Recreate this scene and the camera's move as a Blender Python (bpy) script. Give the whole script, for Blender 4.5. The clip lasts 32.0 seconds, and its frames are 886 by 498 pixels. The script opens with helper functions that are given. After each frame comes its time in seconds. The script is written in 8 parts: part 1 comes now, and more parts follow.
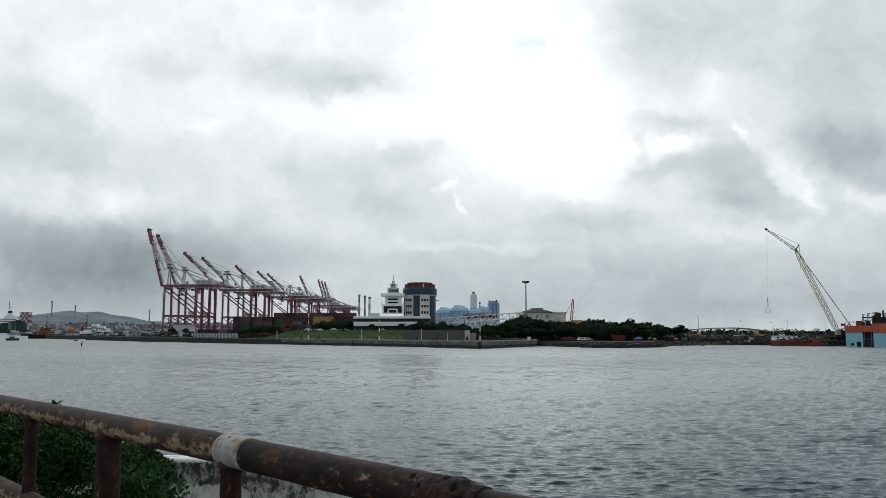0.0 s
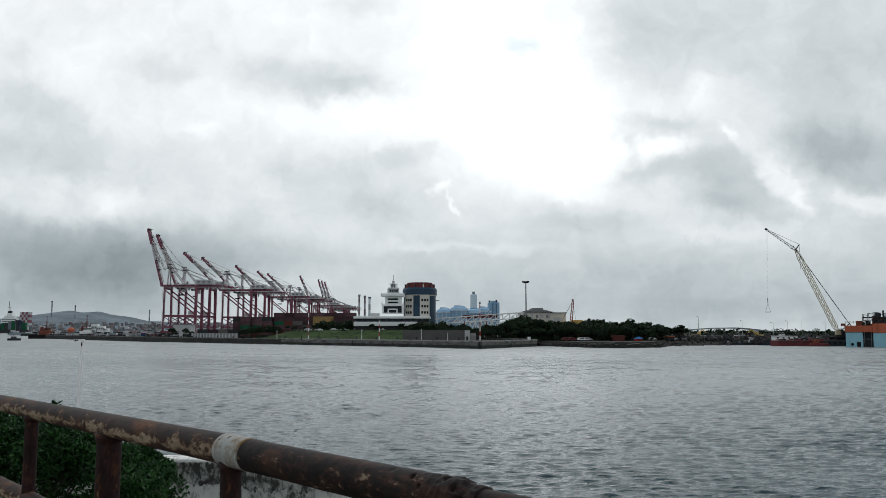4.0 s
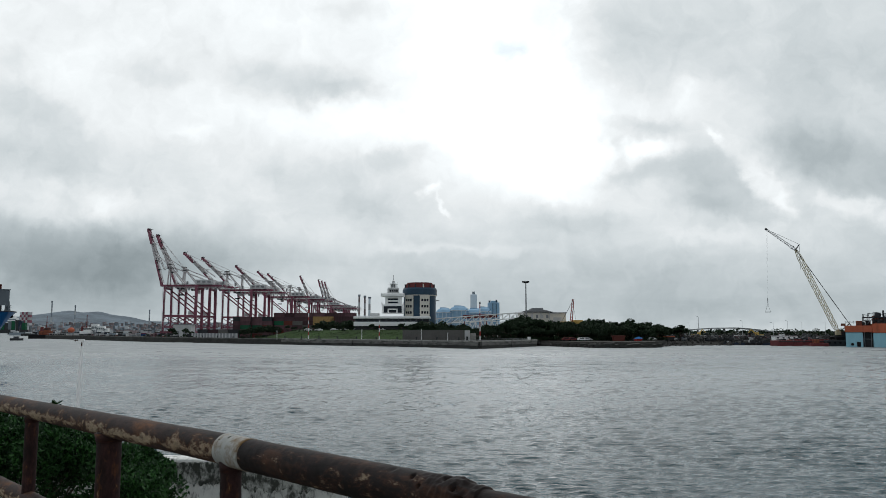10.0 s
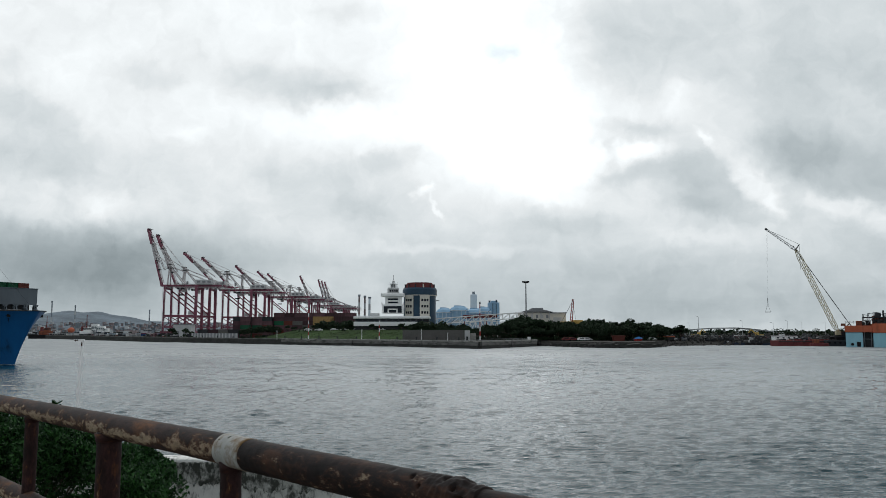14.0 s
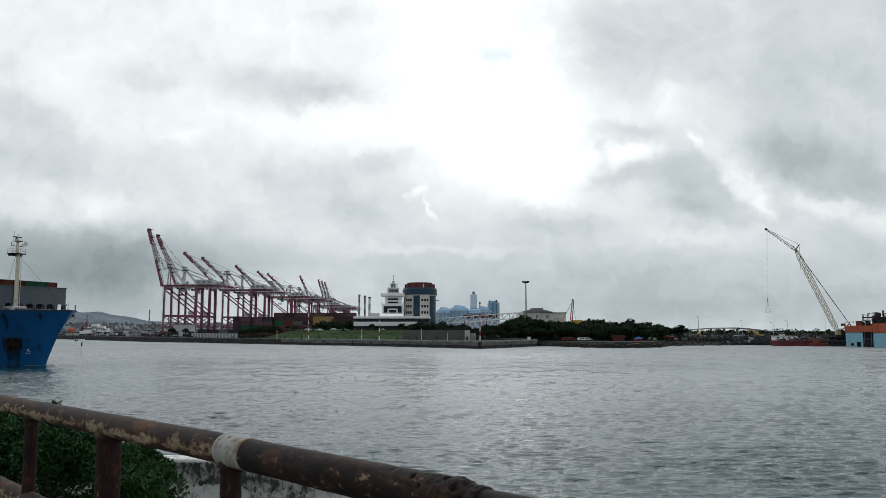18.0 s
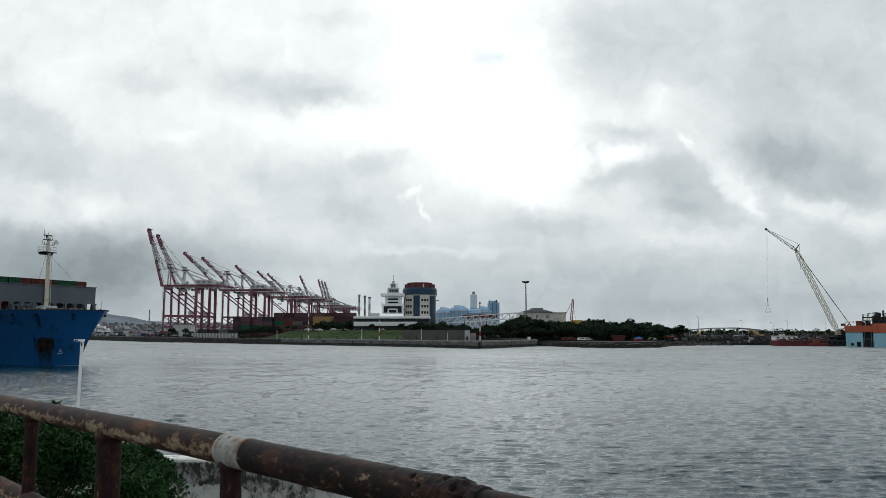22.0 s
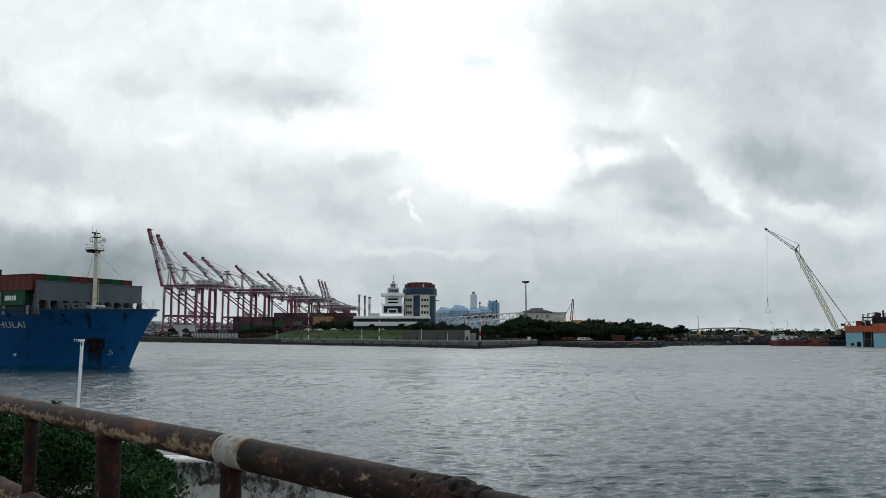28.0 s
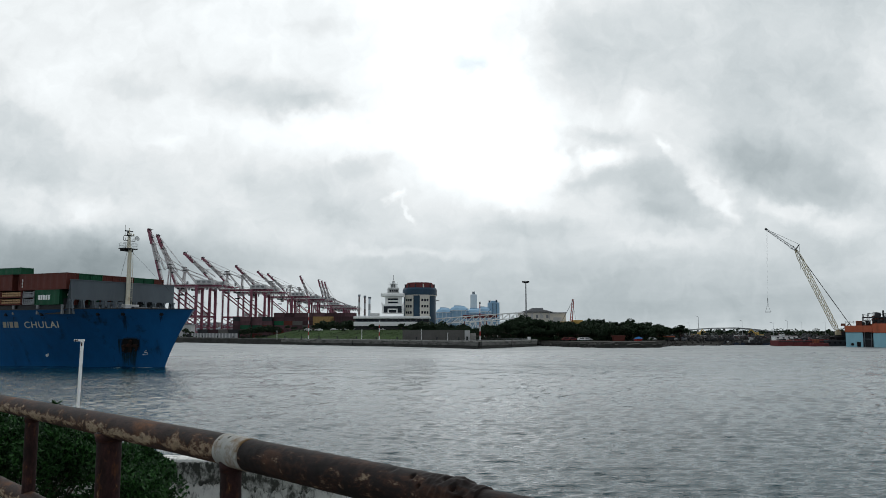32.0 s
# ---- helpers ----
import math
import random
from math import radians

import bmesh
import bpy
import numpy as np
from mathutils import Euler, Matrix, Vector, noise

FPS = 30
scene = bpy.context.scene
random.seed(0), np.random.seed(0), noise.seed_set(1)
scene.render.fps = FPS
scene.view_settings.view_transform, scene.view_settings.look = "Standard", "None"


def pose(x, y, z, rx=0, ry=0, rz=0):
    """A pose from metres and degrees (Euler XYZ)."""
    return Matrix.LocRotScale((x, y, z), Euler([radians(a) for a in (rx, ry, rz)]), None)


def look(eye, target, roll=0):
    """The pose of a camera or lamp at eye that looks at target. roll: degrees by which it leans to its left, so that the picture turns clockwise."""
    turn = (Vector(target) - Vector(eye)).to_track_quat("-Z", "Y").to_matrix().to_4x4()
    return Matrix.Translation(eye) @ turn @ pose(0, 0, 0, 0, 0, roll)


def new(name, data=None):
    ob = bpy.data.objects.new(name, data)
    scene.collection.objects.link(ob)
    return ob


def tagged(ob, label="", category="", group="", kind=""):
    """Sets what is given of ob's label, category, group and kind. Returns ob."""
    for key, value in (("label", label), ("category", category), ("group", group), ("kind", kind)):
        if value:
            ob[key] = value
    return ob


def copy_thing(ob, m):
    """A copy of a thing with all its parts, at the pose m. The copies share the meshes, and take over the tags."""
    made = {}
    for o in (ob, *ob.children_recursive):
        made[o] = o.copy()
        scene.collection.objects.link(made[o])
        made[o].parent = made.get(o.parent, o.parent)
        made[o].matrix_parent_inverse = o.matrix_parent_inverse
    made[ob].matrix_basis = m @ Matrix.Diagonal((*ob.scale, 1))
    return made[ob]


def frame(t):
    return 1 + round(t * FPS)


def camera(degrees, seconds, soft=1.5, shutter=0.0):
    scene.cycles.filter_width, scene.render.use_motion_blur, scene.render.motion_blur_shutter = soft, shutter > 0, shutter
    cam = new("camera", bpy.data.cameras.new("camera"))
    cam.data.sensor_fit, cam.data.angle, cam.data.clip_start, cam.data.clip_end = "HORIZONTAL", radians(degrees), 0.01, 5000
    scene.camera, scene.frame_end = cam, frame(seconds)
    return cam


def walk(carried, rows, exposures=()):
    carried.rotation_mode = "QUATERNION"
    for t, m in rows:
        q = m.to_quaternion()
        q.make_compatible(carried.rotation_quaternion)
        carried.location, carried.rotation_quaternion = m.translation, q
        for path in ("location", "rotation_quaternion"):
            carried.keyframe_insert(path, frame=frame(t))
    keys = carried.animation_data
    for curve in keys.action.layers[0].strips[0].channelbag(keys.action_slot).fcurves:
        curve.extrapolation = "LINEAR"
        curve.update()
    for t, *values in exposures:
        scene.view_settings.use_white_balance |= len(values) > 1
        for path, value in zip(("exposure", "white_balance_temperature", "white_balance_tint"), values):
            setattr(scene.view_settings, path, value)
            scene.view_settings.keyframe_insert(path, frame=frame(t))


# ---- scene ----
from mathutils.geometry import tessellate_polygon

# ================= camera =================
cam = camera(60.0, 32.0, soft=0.75)
EYE = Matrix.Translation((0, 0, 7.0)) @ pose(0, 0, 0, 96.053, 0, 0)
walk(cam, [(0.0, EYE), (32.0, EYE)])
scene.view_settings.exposure = 0.0

# ================= light =================
SUN_EL, SUN_AZ = radians(62), radians(6)
world = bpy.data.worlds.new("overcast")
scene.world = world
world.use_nodes = True
wn, wl = world.node_tree.nodes, world.node_tree.links
wn.clear()
w_out, w_bg = wn.new("ShaderNodeOutputWorld"), wn.new("ShaderNodeBackground")
w_sky = wn.new("ShaderNodeTexSky")
w_sky.sky_type, w_sky.sun_disc = "NISHITA", False
w_sky.sun_elevation, w_sky.sun_rotation = SUN_EL, SUN_AZ
w_tc, w_noise = wn.new("ShaderNodeTexCoord"), wn.new("ShaderNodeTexNoise")
w_noise.inputs["Scale"].default_value, w_noise.inputs["Detail"].default_value = 3.0, 5
w_ramp = wn.new("ShaderNodeValToRGB")
w_ramp.color_ramp.elements[0].position, w_ramp.color_ramp.elements[0].color = 0.3, (4.0, 4.4, 4.65, 1)
w_ramp.color_ramp.elements[1].position, w_ramp.color_ramp.elements[1].color = 0.7, (7.0, 7.4, 7.6, 1)
w_mix = wn.new("ShaderNodeMixRGB")
w_mix.inputs[0].default_value = 0.85
wl.new(w_tc.outputs["Generated"], w_noise.inputs["Vector"])
wl.new(w_noise.outputs["Fac"], w_ramp.inputs[0])
wl.new(w_sky.outputs[0], w_mix.inputs[1])
wl.new(w_ramp.outputs[0], w_mix.inputs[2])
wl.new(w_mix.outputs[0], w_bg.inputs["Color"])
w_bg.inputs["Strength"].default_value = 0.1
wl.new(w_bg.outputs[0], w_out.inputs[0])

sun = new("sun", bpy.data.lights.new("sun", "SUN"))
sun.data.energy, sun.data.angle, sun.data.color = 0.7, radians(48), (1.0, 0.97, 0.93)
sun.matrix_basis = look((math.sin(SUN_AZ) * 300, math.cos(SUN_AZ) * 300, 300 * math.tan(SUN_EL)), (0, 0, 0))


# ================= materials =================
def socket(nt, kind, **values):
    n = nt.nodes.new(kind)
    for k, v in values.items():
        n.inputs[k].default_value = v
    return n


def blank(name):
    m = bpy.data.materials.new(name)
    m.use_nodes = True
    return m, m.node_tree, m.node_tree.nodes["Principled BSDF"]


def shade(c, k):
    return (min(1, c[0] * k), min(1, c[1] * k), min(1, c[2] * k), 1)


def mat(name, col, rough=0.6, metal=0.0, var=0.25, scale=2.0, bump=0.15, stain=None, amount=0.45, stretch=(1, 1, 1), spread=0.0, spec=0.18):
    """Paint or stone: grain, broad blotches, an optional stain, and a fine relief."""
    m, nt, bs = blank(name)
    ln = nt.links.new
    tc = nt.nodes.new("ShaderNodeTexCoord")
    mp = nt.nodes.new("ShaderNodeMapping")
    mp.inputs["Scale"].default_value = stretch
    ln(tc.outputs["Object"], mp.inputs["Vector"])
    fine = socket(nt, "ShaderNodeTexNoise", Scale=scale, Detail=6.0, Roughness=0.65)
    broad = socket(nt, "ShaderNodeTexNoise", Scale=scale * 0.17, Detail=3.0)
    ln(mp.outputs[0], fine.inputs["Vector"])
    ln(mp.outputs[0], broad.inputs["Vector"])
    add = nt.nodes.new("ShaderNodeMath")
    add.operation = "ADD"
    ln(fine.outputs["Fac"], add.inputs[0])
    ln(broad.outputs["Fac"], add.inputs[1])
    ramp = nt.nodes.new("ShaderNodeMapRange")
    ramp.inputs["From Min"].default_value, ramp.inputs["From Max"].default_value = 0.65, 1.35
    ln(add.outputs[0], ramp.inputs["Value"])
    mix = nt.nodes.new("ShaderNodeMixRGB")
    mix.inputs[1].default_value, mix.inputs[2].default_value = shade(col, 1 - var), shade(col, 1 + var)
    ln(ramp.outputs[0], mix.inputs[0])
    last = mix
    if stain:
        st = socket(nt, "ShaderNodeTexNoise", Scale=scale * 0.45, Detail=8.0, Roughness=0.7)
        ln(mp.outputs[0], st.inputs["Vector"])
        cut = nt.nodes.new("ShaderNodeMapRange")
        cut.inputs["From Min"].default_value, cut.inputs["From Max"].default_value = 1 - amount - 0.06, 1 - amount + 0.08
        ln(st.outputs["Fac"], cut.inputs["Value"])
        mix2 = nt.nodes.new("ShaderNodeMixRGB")
        mix2.inputs[2].default_value = (*stain, 1)
        ln(cut.outputs[0], mix2.inputs[0])
        ln(last.outputs[0], mix2.inputs[1])
        last = mix2
    if spread:
        info = nt.nodes.new("ShaderNodeObjectInfo")
        hsv = nt.nodes.new("ShaderNodeHueSaturation")
        mr = nt.nodes.new("ShaderNodeMapRange")
        mr.inputs["To Min"].default_value, mr.inputs["To Max"].default_value = 1 - spread, 1 + spread
        ln(info.outputs["Random"], mr.inputs["Value"])
        ln(mr.outputs[0], hsv.inputs["Value"])
        ln(last.outputs[0], hsv.inputs["Color"])
        last = hsv
    ln(last.outputs[0], bs.inputs["Base Color"])
    bs.inputs["Roughness"].default_value, bs.inputs["Metallic"].default_value = rough, metal
    bs.inputs["Specular IOR Level"].default_value = spec
    if bump:
        bp = nt.nodes.new("ShaderNodeBump")
        bp.inputs["Strength"].default_value, bp.inputs["Distance"].default_value = bump, 0.3 / scale
        ln(fine.outputs["Fac"], bp.inputs["Height"])
        ln(bp.outputs[0], bs.inputs["Normal"])
    return m


def leaf_mat(name, dark, light, rough=0.5, scale=0.5):
    """Leaves: each leaf or clump has its own green, with broader patches over the crown."""
    m, nt, bs = blank(name)
    ln = nt.links.new
    geo = nt.nodes.new("ShaderNodeNewGeometry")
    tc = nt.nodes.new("ShaderNodeTexCoord")
    no = socket(nt, "ShaderNodeTexNoise", Scale=scale, Detail=3.0)
    ln(tc.outputs["Object"], no.inputs["Vector"])
    mul = nt.nodes.new("ShaderNodeMath")
    mul.operation = "MULTIPLY"
    ln(geo.outputs["Random Per Island"], mul.inputs[0])
    ln(no.outputs["Fac"], mul.inputs[1])
    mr = nt.nodes.new("ShaderNodeMapRange")
    mr.inputs["From Max"].default_value = 0.6
    ln(mul.outputs[0], mr.inputs["Value"])
    mix = nt.nodes.new("ShaderNodeMixRGB")
    mix.inputs[1].default_value, mix.inputs[2].default_value = (*dark, 1), (*light, 1)
    ln(mr.outputs[0], mix.inputs[0])
    ln(mix.outputs[0], bs.inputs["Base Color"])
    bs.inputs["Roughness"].default_value = rough
    bs.inputs["Specular IOR Level"].default_value = 0.2
    return m


def water_mat():
    m, nt, bs = blank("harbour_water")
    ln = nt.links.new
    tc = nt.nodes.new("ShaderNodeTexCoord")
    height = None
    for sc, st, k in ((1.6, (0.4, 1.25, 1), 0.03), (4.2, (0.36, 1.25, 1), 0.085), (9.5, (0.42, 1.2, 1), 0.032)):
        mp = nt.nodes.new("ShaderNodeMapping")
        mp.inputs["Scale"].default_value = st
        mp.inputs["Rotation"].default_value = (0, 0, 0.2 - 0.06 * sc)
        no = socket(nt, "ShaderNodeTexNoise", Scale=sc, Detail=3.0, Roughness=0.5, Distortion=0.25)
        ln(tc.outputs["Object"], mp.inputs["Vector"])
        ln(mp.outputs[0], no.inputs["Vector"])
        ma = nt.nodes.new("ShaderNodeMath")
        ma.operation = "MULTIPLY_ADD"
        ma.inputs[1].default_value = k
        ma.inputs[2].default_value = 0.0
        ln(no.outputs["Fac"], ma.inputs[0])
        if height:
            ln(height.outputs[0], ma.inputs[2])
        height = ma
    bp = nt.nodes.new("ShaderNodeBump")
    bp.inputs["Distance"].default_value = 1.0
    # bump strength falls with distance from the camera, to suit its view
    sep = nt.nodes.new("ShaderNodeSeparateXYZ")
    ln(tc.outputs["Object"], sep.inputs[0])
    calm = nt.nodes.new("ShaderNodeMapRange")
    calm.interpolation_type = "SMOOTHSTEP"
    calm.inputs["From Min"].default_value, calm.inputs["From Max"].default_value = 40.0, 260.0
    calm.inputs["To Min"].default_value, calm.inputs["To Max"].default_value = 1.2, 0.8
    ln(sep.outputs[1], calm.inputs["Value"])
    ln(calm.outputs[0], bp.inputs["Strength"])
    ln(height.outputs[0], bp.inputs["Height"])
    ln(bp.outputs[0], bs.inputs["Normal"])
    gust = socket(nt, "ShaderNodeTexNoise", Scale=0.018, Detail=4.0)
    gm = nt.nodes.new("ShaderNodeMapping")
    gm.inputs["Scale"].default_value = (0.45, 1.0, 1.0)
    ln(tc.outputs["Object"], gm.inputs["Vector"])
    ln(gm.outputs[0], gust.inputs["Vector"])
    mr = nt.nodes.new("ShaderNodeMapRange")
    mr.inputs["From Min"].default_value, mr.inputs["From Max"].default_value = 0.35, 0.65
    mr.inputs["To Min"].default_value, mr.inputs["To Max"].default_value = 0.01, 0.035
    ln(gust.outputs["Fac"], mr.inputs["Value"])
    # ripples too fine to model roughen the farther reach
    fine = nt.nodes.new("ShaderNodeMapRange")
    fine.interpolation_type = "SMOOTHSTEP"
    fine.inputs["From Min"].default_value, fine.inputs["From Max"].default_value = 110.0, 320.0
    fine.inputs["To Min"].default_value, fine.inputs["To Max"].default_value = 0.0, 0.48
    ln(sep.outputs[1], fine.inputs["Value"])
    streak = socket(nt, "ShaderNodeTexNoise", Scale=0.09, Detail=7.0, Roughness=0.65)
    smap = nt.nodes.new("ShaderNodeMapping")
    smap.inputs["Scale"].default_value = (0.45, 1.0, 1.0)
    ln(tc.outputs["Object"], smap.inputs["Vector"])
    ln(smap.outputs[0], streak.inputs["Vector"])
    band = nt.nodes.new("ShaderNodeMapRange")
    band.inputs["From Min"].default_value, band.inputs["From Max"].default_value = 0.35, 0.65
    band.inputs["To Min"].default_value, band.inputs["To Max"].default_value = 0.5, 1.5
    ln(streak.outputs["Fac"], band.inputs["Value"])
    both = nt.nodes.new("ShaderNodeMath")
    both.operation = "MULTIPLY_ADD"
    ln(fine.outputs[0], both.inputs[0])
    ln(band.outputs[0], both.inputs[1])
    ln(mr.outputs[0], both.inputs[2])
    ln(both.outputs[0], bs.inputs["Roughness"])
    bs.inputs["Base Color"].default_value = (0.008, 0.042, 0.054, 1)
    # refractive index raised with distance, only to brighten the far water's reflection
    far_ior = nt.nodes.new("ShaderNodeMapRange")
    far_ior.inputs["From Min"].default_value, far_ior.inputs["From Max"].default_value = 45.0, 230.0
    far_ior.inputs["To Min"].default_value, far_ior.inputs["To Max"].default_value = 1.44, 3.3
    ln(sep.outputs[1], far_ior.inputs["Value"])
    ln(far_ior.outputs[0], bs.inputs["IOR"])
    return m


def rust_mat(name, seed, paint=0.5, warm=1.0, mid=(0.015, 0.008, 0.0075), under=0.0):
    """Old pipe: dark brown scale, orange rust, and remains of cream paint."""
    m, nt, bs = blank(name)
    ln = nt.links.new
    tc = nt.nodes.new("ShaderNodeTexCoord")
    mp = nt.nodes.new("ShaderNodeMapping")
    mp.inputs["Location"].default_value = (seed, seed * 1.7, 0)
    mp.inputs["Scale"].default_value = (0.42, 1.0, 1.0)
    ln(tc.outputs["Object"], mp.inputs["Vector"])
    n1 = socket(nt, "ShaderNodeTexNoise", Scale=7.0, Detail=9.0, Roughness=0.68)
    n2 = socket(nt, "ShaderNodeTexNoise", Scale=17.0, Detail=10.0, Roughness=0.72, Distortion=0.3)
    n3 = socket(nt, "ShaderNodeTexNoise", Scale=60.0, Detail=4.0, Roughness=0.7)
    for n in (n1, n2, n3):
        ln(mp.outputs[0], n.inputs["Vector"])
    base = nt.nodes.new("ShaderNodeValToRGB")
    cr = base.color_ramp
    cr.elements[0].position, cr.elements[0].color = 0.36, (mid[0] * 0.35, mid[1] * 0.4, mid[2] * 0.4, 1)
    cr.elements[1].position, cr.elements[1].color = 0.70, (0.16 * warm + 0.02, 0.055 * warm + 0.014, 0.018, 1)
    e = cr.elements.new(0.55)
    e.color = (*mid, 1)
    ln(n1.outputs["Fac"], base.inputs[0])
    # paint has lasted best along the sheltered lower flank
    low = nt.nodes.new("ShaderNodeSeparateXYZ")
    ln(tc.outputs["Object"], low.inputs[0])
    left = nt.nodes.new("ShaderNodeMath")
    left.operation = "MULTIPLY_ADD"
    left.inputs[1].default_value = -under
    mid_z = nt.nodes.new("ShaderNodeMath")
    mid_z.operation = "ADD"
    mid_z.inputs[1].default_value = 0.014
    apart = nt.nodes.new("ShaderNodeMath")
    apart.operation = "ABSOLUTE"
    ln(low.outputs[2], mid_z.inputs[0])
    ln(mid_z.outputs[0], apart.inputs[0])
    ln(apart.outputs[0], left.inputs[0])
    ln(n2.outputs["Fac"], left.inputs[2])
    cut = nt.nodes.new("ShaderNodeMapRange")
    cut.inputs["From Min"].default_value, cut.inputs["From Max"].default_value = 1 - paint - 0.02, 1 - paint + 0.06
    ln(left.outputs[0], cut.inputs["Value"])
    cream = nt.nodes.new("ShaderNodeMixRGB")
    cream.inputs[1].default_value, cream.inputs[2].default_value = (0.16, 0.075, 0.03, 1), (0.56, 0.48, 0.34, 1)
    ln(n1.outputs["Fac"], cream.inputs[0])
    halo = nt.nodes.new("ShaderNodeMapRange")
    halo.inputs["From Min"].default_value, halo.inputs["From Max"].default_value = 1 - paint - 0.09, 1 - paint + 0.0
    halo.inputs["To Max"].default_value = 0.7
    ln(left.outputs[0], halo.inputs["Value"])
    edge = nt.nodes.new("ShaderNodeMixRGB")
    edge.inputs[2].default_value = (0.13 * warm + 0.015, 0.048 * warm + 0.01, 0.016, 1)
    ln(halo.outputs[0], edge.inputs[0])
    ln(base.outputs[0], edge.inputs[1])
    mix = nt.nodes.new("ShaderNodeMixRGB")
    ln(cut.outputs[0], mix.inputs[0])
    ln(edge.outputs[0], mix.inputs[1])
    ln(cream.outputs[0], mix.inputs[2])
    speck = nt.nodes.new("ShaderNodeMapRange")
    speck.inputs["From Min"].default_value, speck.inputs["From Max"].default_value = 0.35, 0.6
    speck.inputs["To Min"].default_value = 0.55
    ln(n3.outputs["Fac"], speck.inputs["Value"])
    dim = nt.nodes.new("ShaderNodeMixRGB")
    dim.blend_type = "MULTIPLY"
    dim.inputs[0].default_value = 1.0
    ln(mix.outputs[0], dim.inputs[1])
    ln(speck.outputs[0], dim.inputs[2])
    ln(dim.outputs[0], bs.inputs["Base Color"])
    bs.inputs["Roughness"].default_value = 0.62
    bs.inputs["Specular IOR Level"].default_value = 0.14
    ad = nt.nodes.new("ShaderNodeMath")
    ad.operation = "MULTIPLY_ADD"
    ad.inputs[1].default_value = 2.0
    ln(cut.outputs[0], ad.inputs[0])
    ln(n3.outputs["Fac"], ad.inputs[2])
    bp = nt.nodes.new("ShaderNodeBump")
    bp.inputs["Strength"].default_value, bp.inputs["Distance"].default_value = 0.5, 0.004
    ln(ad.outputs[0], bp.inputs["Height"])
    ln(bp.outputs[0], bs.inputs["Normal"])
    return m


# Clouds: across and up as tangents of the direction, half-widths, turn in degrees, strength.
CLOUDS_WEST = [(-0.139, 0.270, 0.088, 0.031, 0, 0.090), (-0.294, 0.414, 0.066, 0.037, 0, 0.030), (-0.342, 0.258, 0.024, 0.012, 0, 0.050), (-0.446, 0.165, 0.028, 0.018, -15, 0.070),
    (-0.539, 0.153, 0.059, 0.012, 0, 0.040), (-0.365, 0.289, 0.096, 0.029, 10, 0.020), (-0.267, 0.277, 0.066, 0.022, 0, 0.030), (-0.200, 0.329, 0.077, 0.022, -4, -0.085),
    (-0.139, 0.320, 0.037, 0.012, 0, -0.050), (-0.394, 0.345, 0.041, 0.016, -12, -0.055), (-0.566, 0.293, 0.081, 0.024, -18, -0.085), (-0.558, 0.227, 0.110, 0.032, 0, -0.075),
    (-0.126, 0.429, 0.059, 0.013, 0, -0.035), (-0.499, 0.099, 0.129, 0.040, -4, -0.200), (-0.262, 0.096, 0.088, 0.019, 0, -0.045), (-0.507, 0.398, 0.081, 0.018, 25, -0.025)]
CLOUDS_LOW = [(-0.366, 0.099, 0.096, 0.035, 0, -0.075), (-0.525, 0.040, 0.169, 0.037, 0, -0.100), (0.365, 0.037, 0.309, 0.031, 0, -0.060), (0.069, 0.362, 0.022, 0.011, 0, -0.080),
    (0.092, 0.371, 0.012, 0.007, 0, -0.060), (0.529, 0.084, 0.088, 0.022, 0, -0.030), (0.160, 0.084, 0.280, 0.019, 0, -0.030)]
# fifth entry lies above the view, added to brighten the water below
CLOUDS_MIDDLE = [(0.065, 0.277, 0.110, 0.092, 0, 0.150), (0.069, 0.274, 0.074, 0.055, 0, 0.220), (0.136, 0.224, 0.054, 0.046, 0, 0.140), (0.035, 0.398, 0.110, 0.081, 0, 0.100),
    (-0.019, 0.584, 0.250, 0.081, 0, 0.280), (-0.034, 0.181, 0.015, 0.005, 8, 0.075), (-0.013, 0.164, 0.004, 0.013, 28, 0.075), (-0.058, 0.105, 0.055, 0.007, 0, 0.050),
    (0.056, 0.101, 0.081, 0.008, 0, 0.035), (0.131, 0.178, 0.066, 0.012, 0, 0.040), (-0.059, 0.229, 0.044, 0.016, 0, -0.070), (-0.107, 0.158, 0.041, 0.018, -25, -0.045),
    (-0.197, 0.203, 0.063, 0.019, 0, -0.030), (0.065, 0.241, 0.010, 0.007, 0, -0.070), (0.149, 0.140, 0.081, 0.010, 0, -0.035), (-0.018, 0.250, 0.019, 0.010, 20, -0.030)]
# last entry, a grey patch above the view, is added to darken the water
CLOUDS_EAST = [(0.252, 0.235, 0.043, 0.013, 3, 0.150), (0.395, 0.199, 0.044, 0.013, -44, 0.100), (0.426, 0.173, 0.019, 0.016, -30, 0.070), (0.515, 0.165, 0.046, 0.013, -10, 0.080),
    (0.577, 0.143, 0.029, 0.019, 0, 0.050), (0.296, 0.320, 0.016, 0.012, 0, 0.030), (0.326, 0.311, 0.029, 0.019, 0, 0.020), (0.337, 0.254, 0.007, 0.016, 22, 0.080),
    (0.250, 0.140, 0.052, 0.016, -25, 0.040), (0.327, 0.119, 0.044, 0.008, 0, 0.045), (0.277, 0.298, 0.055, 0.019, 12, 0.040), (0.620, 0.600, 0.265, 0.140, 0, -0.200)]
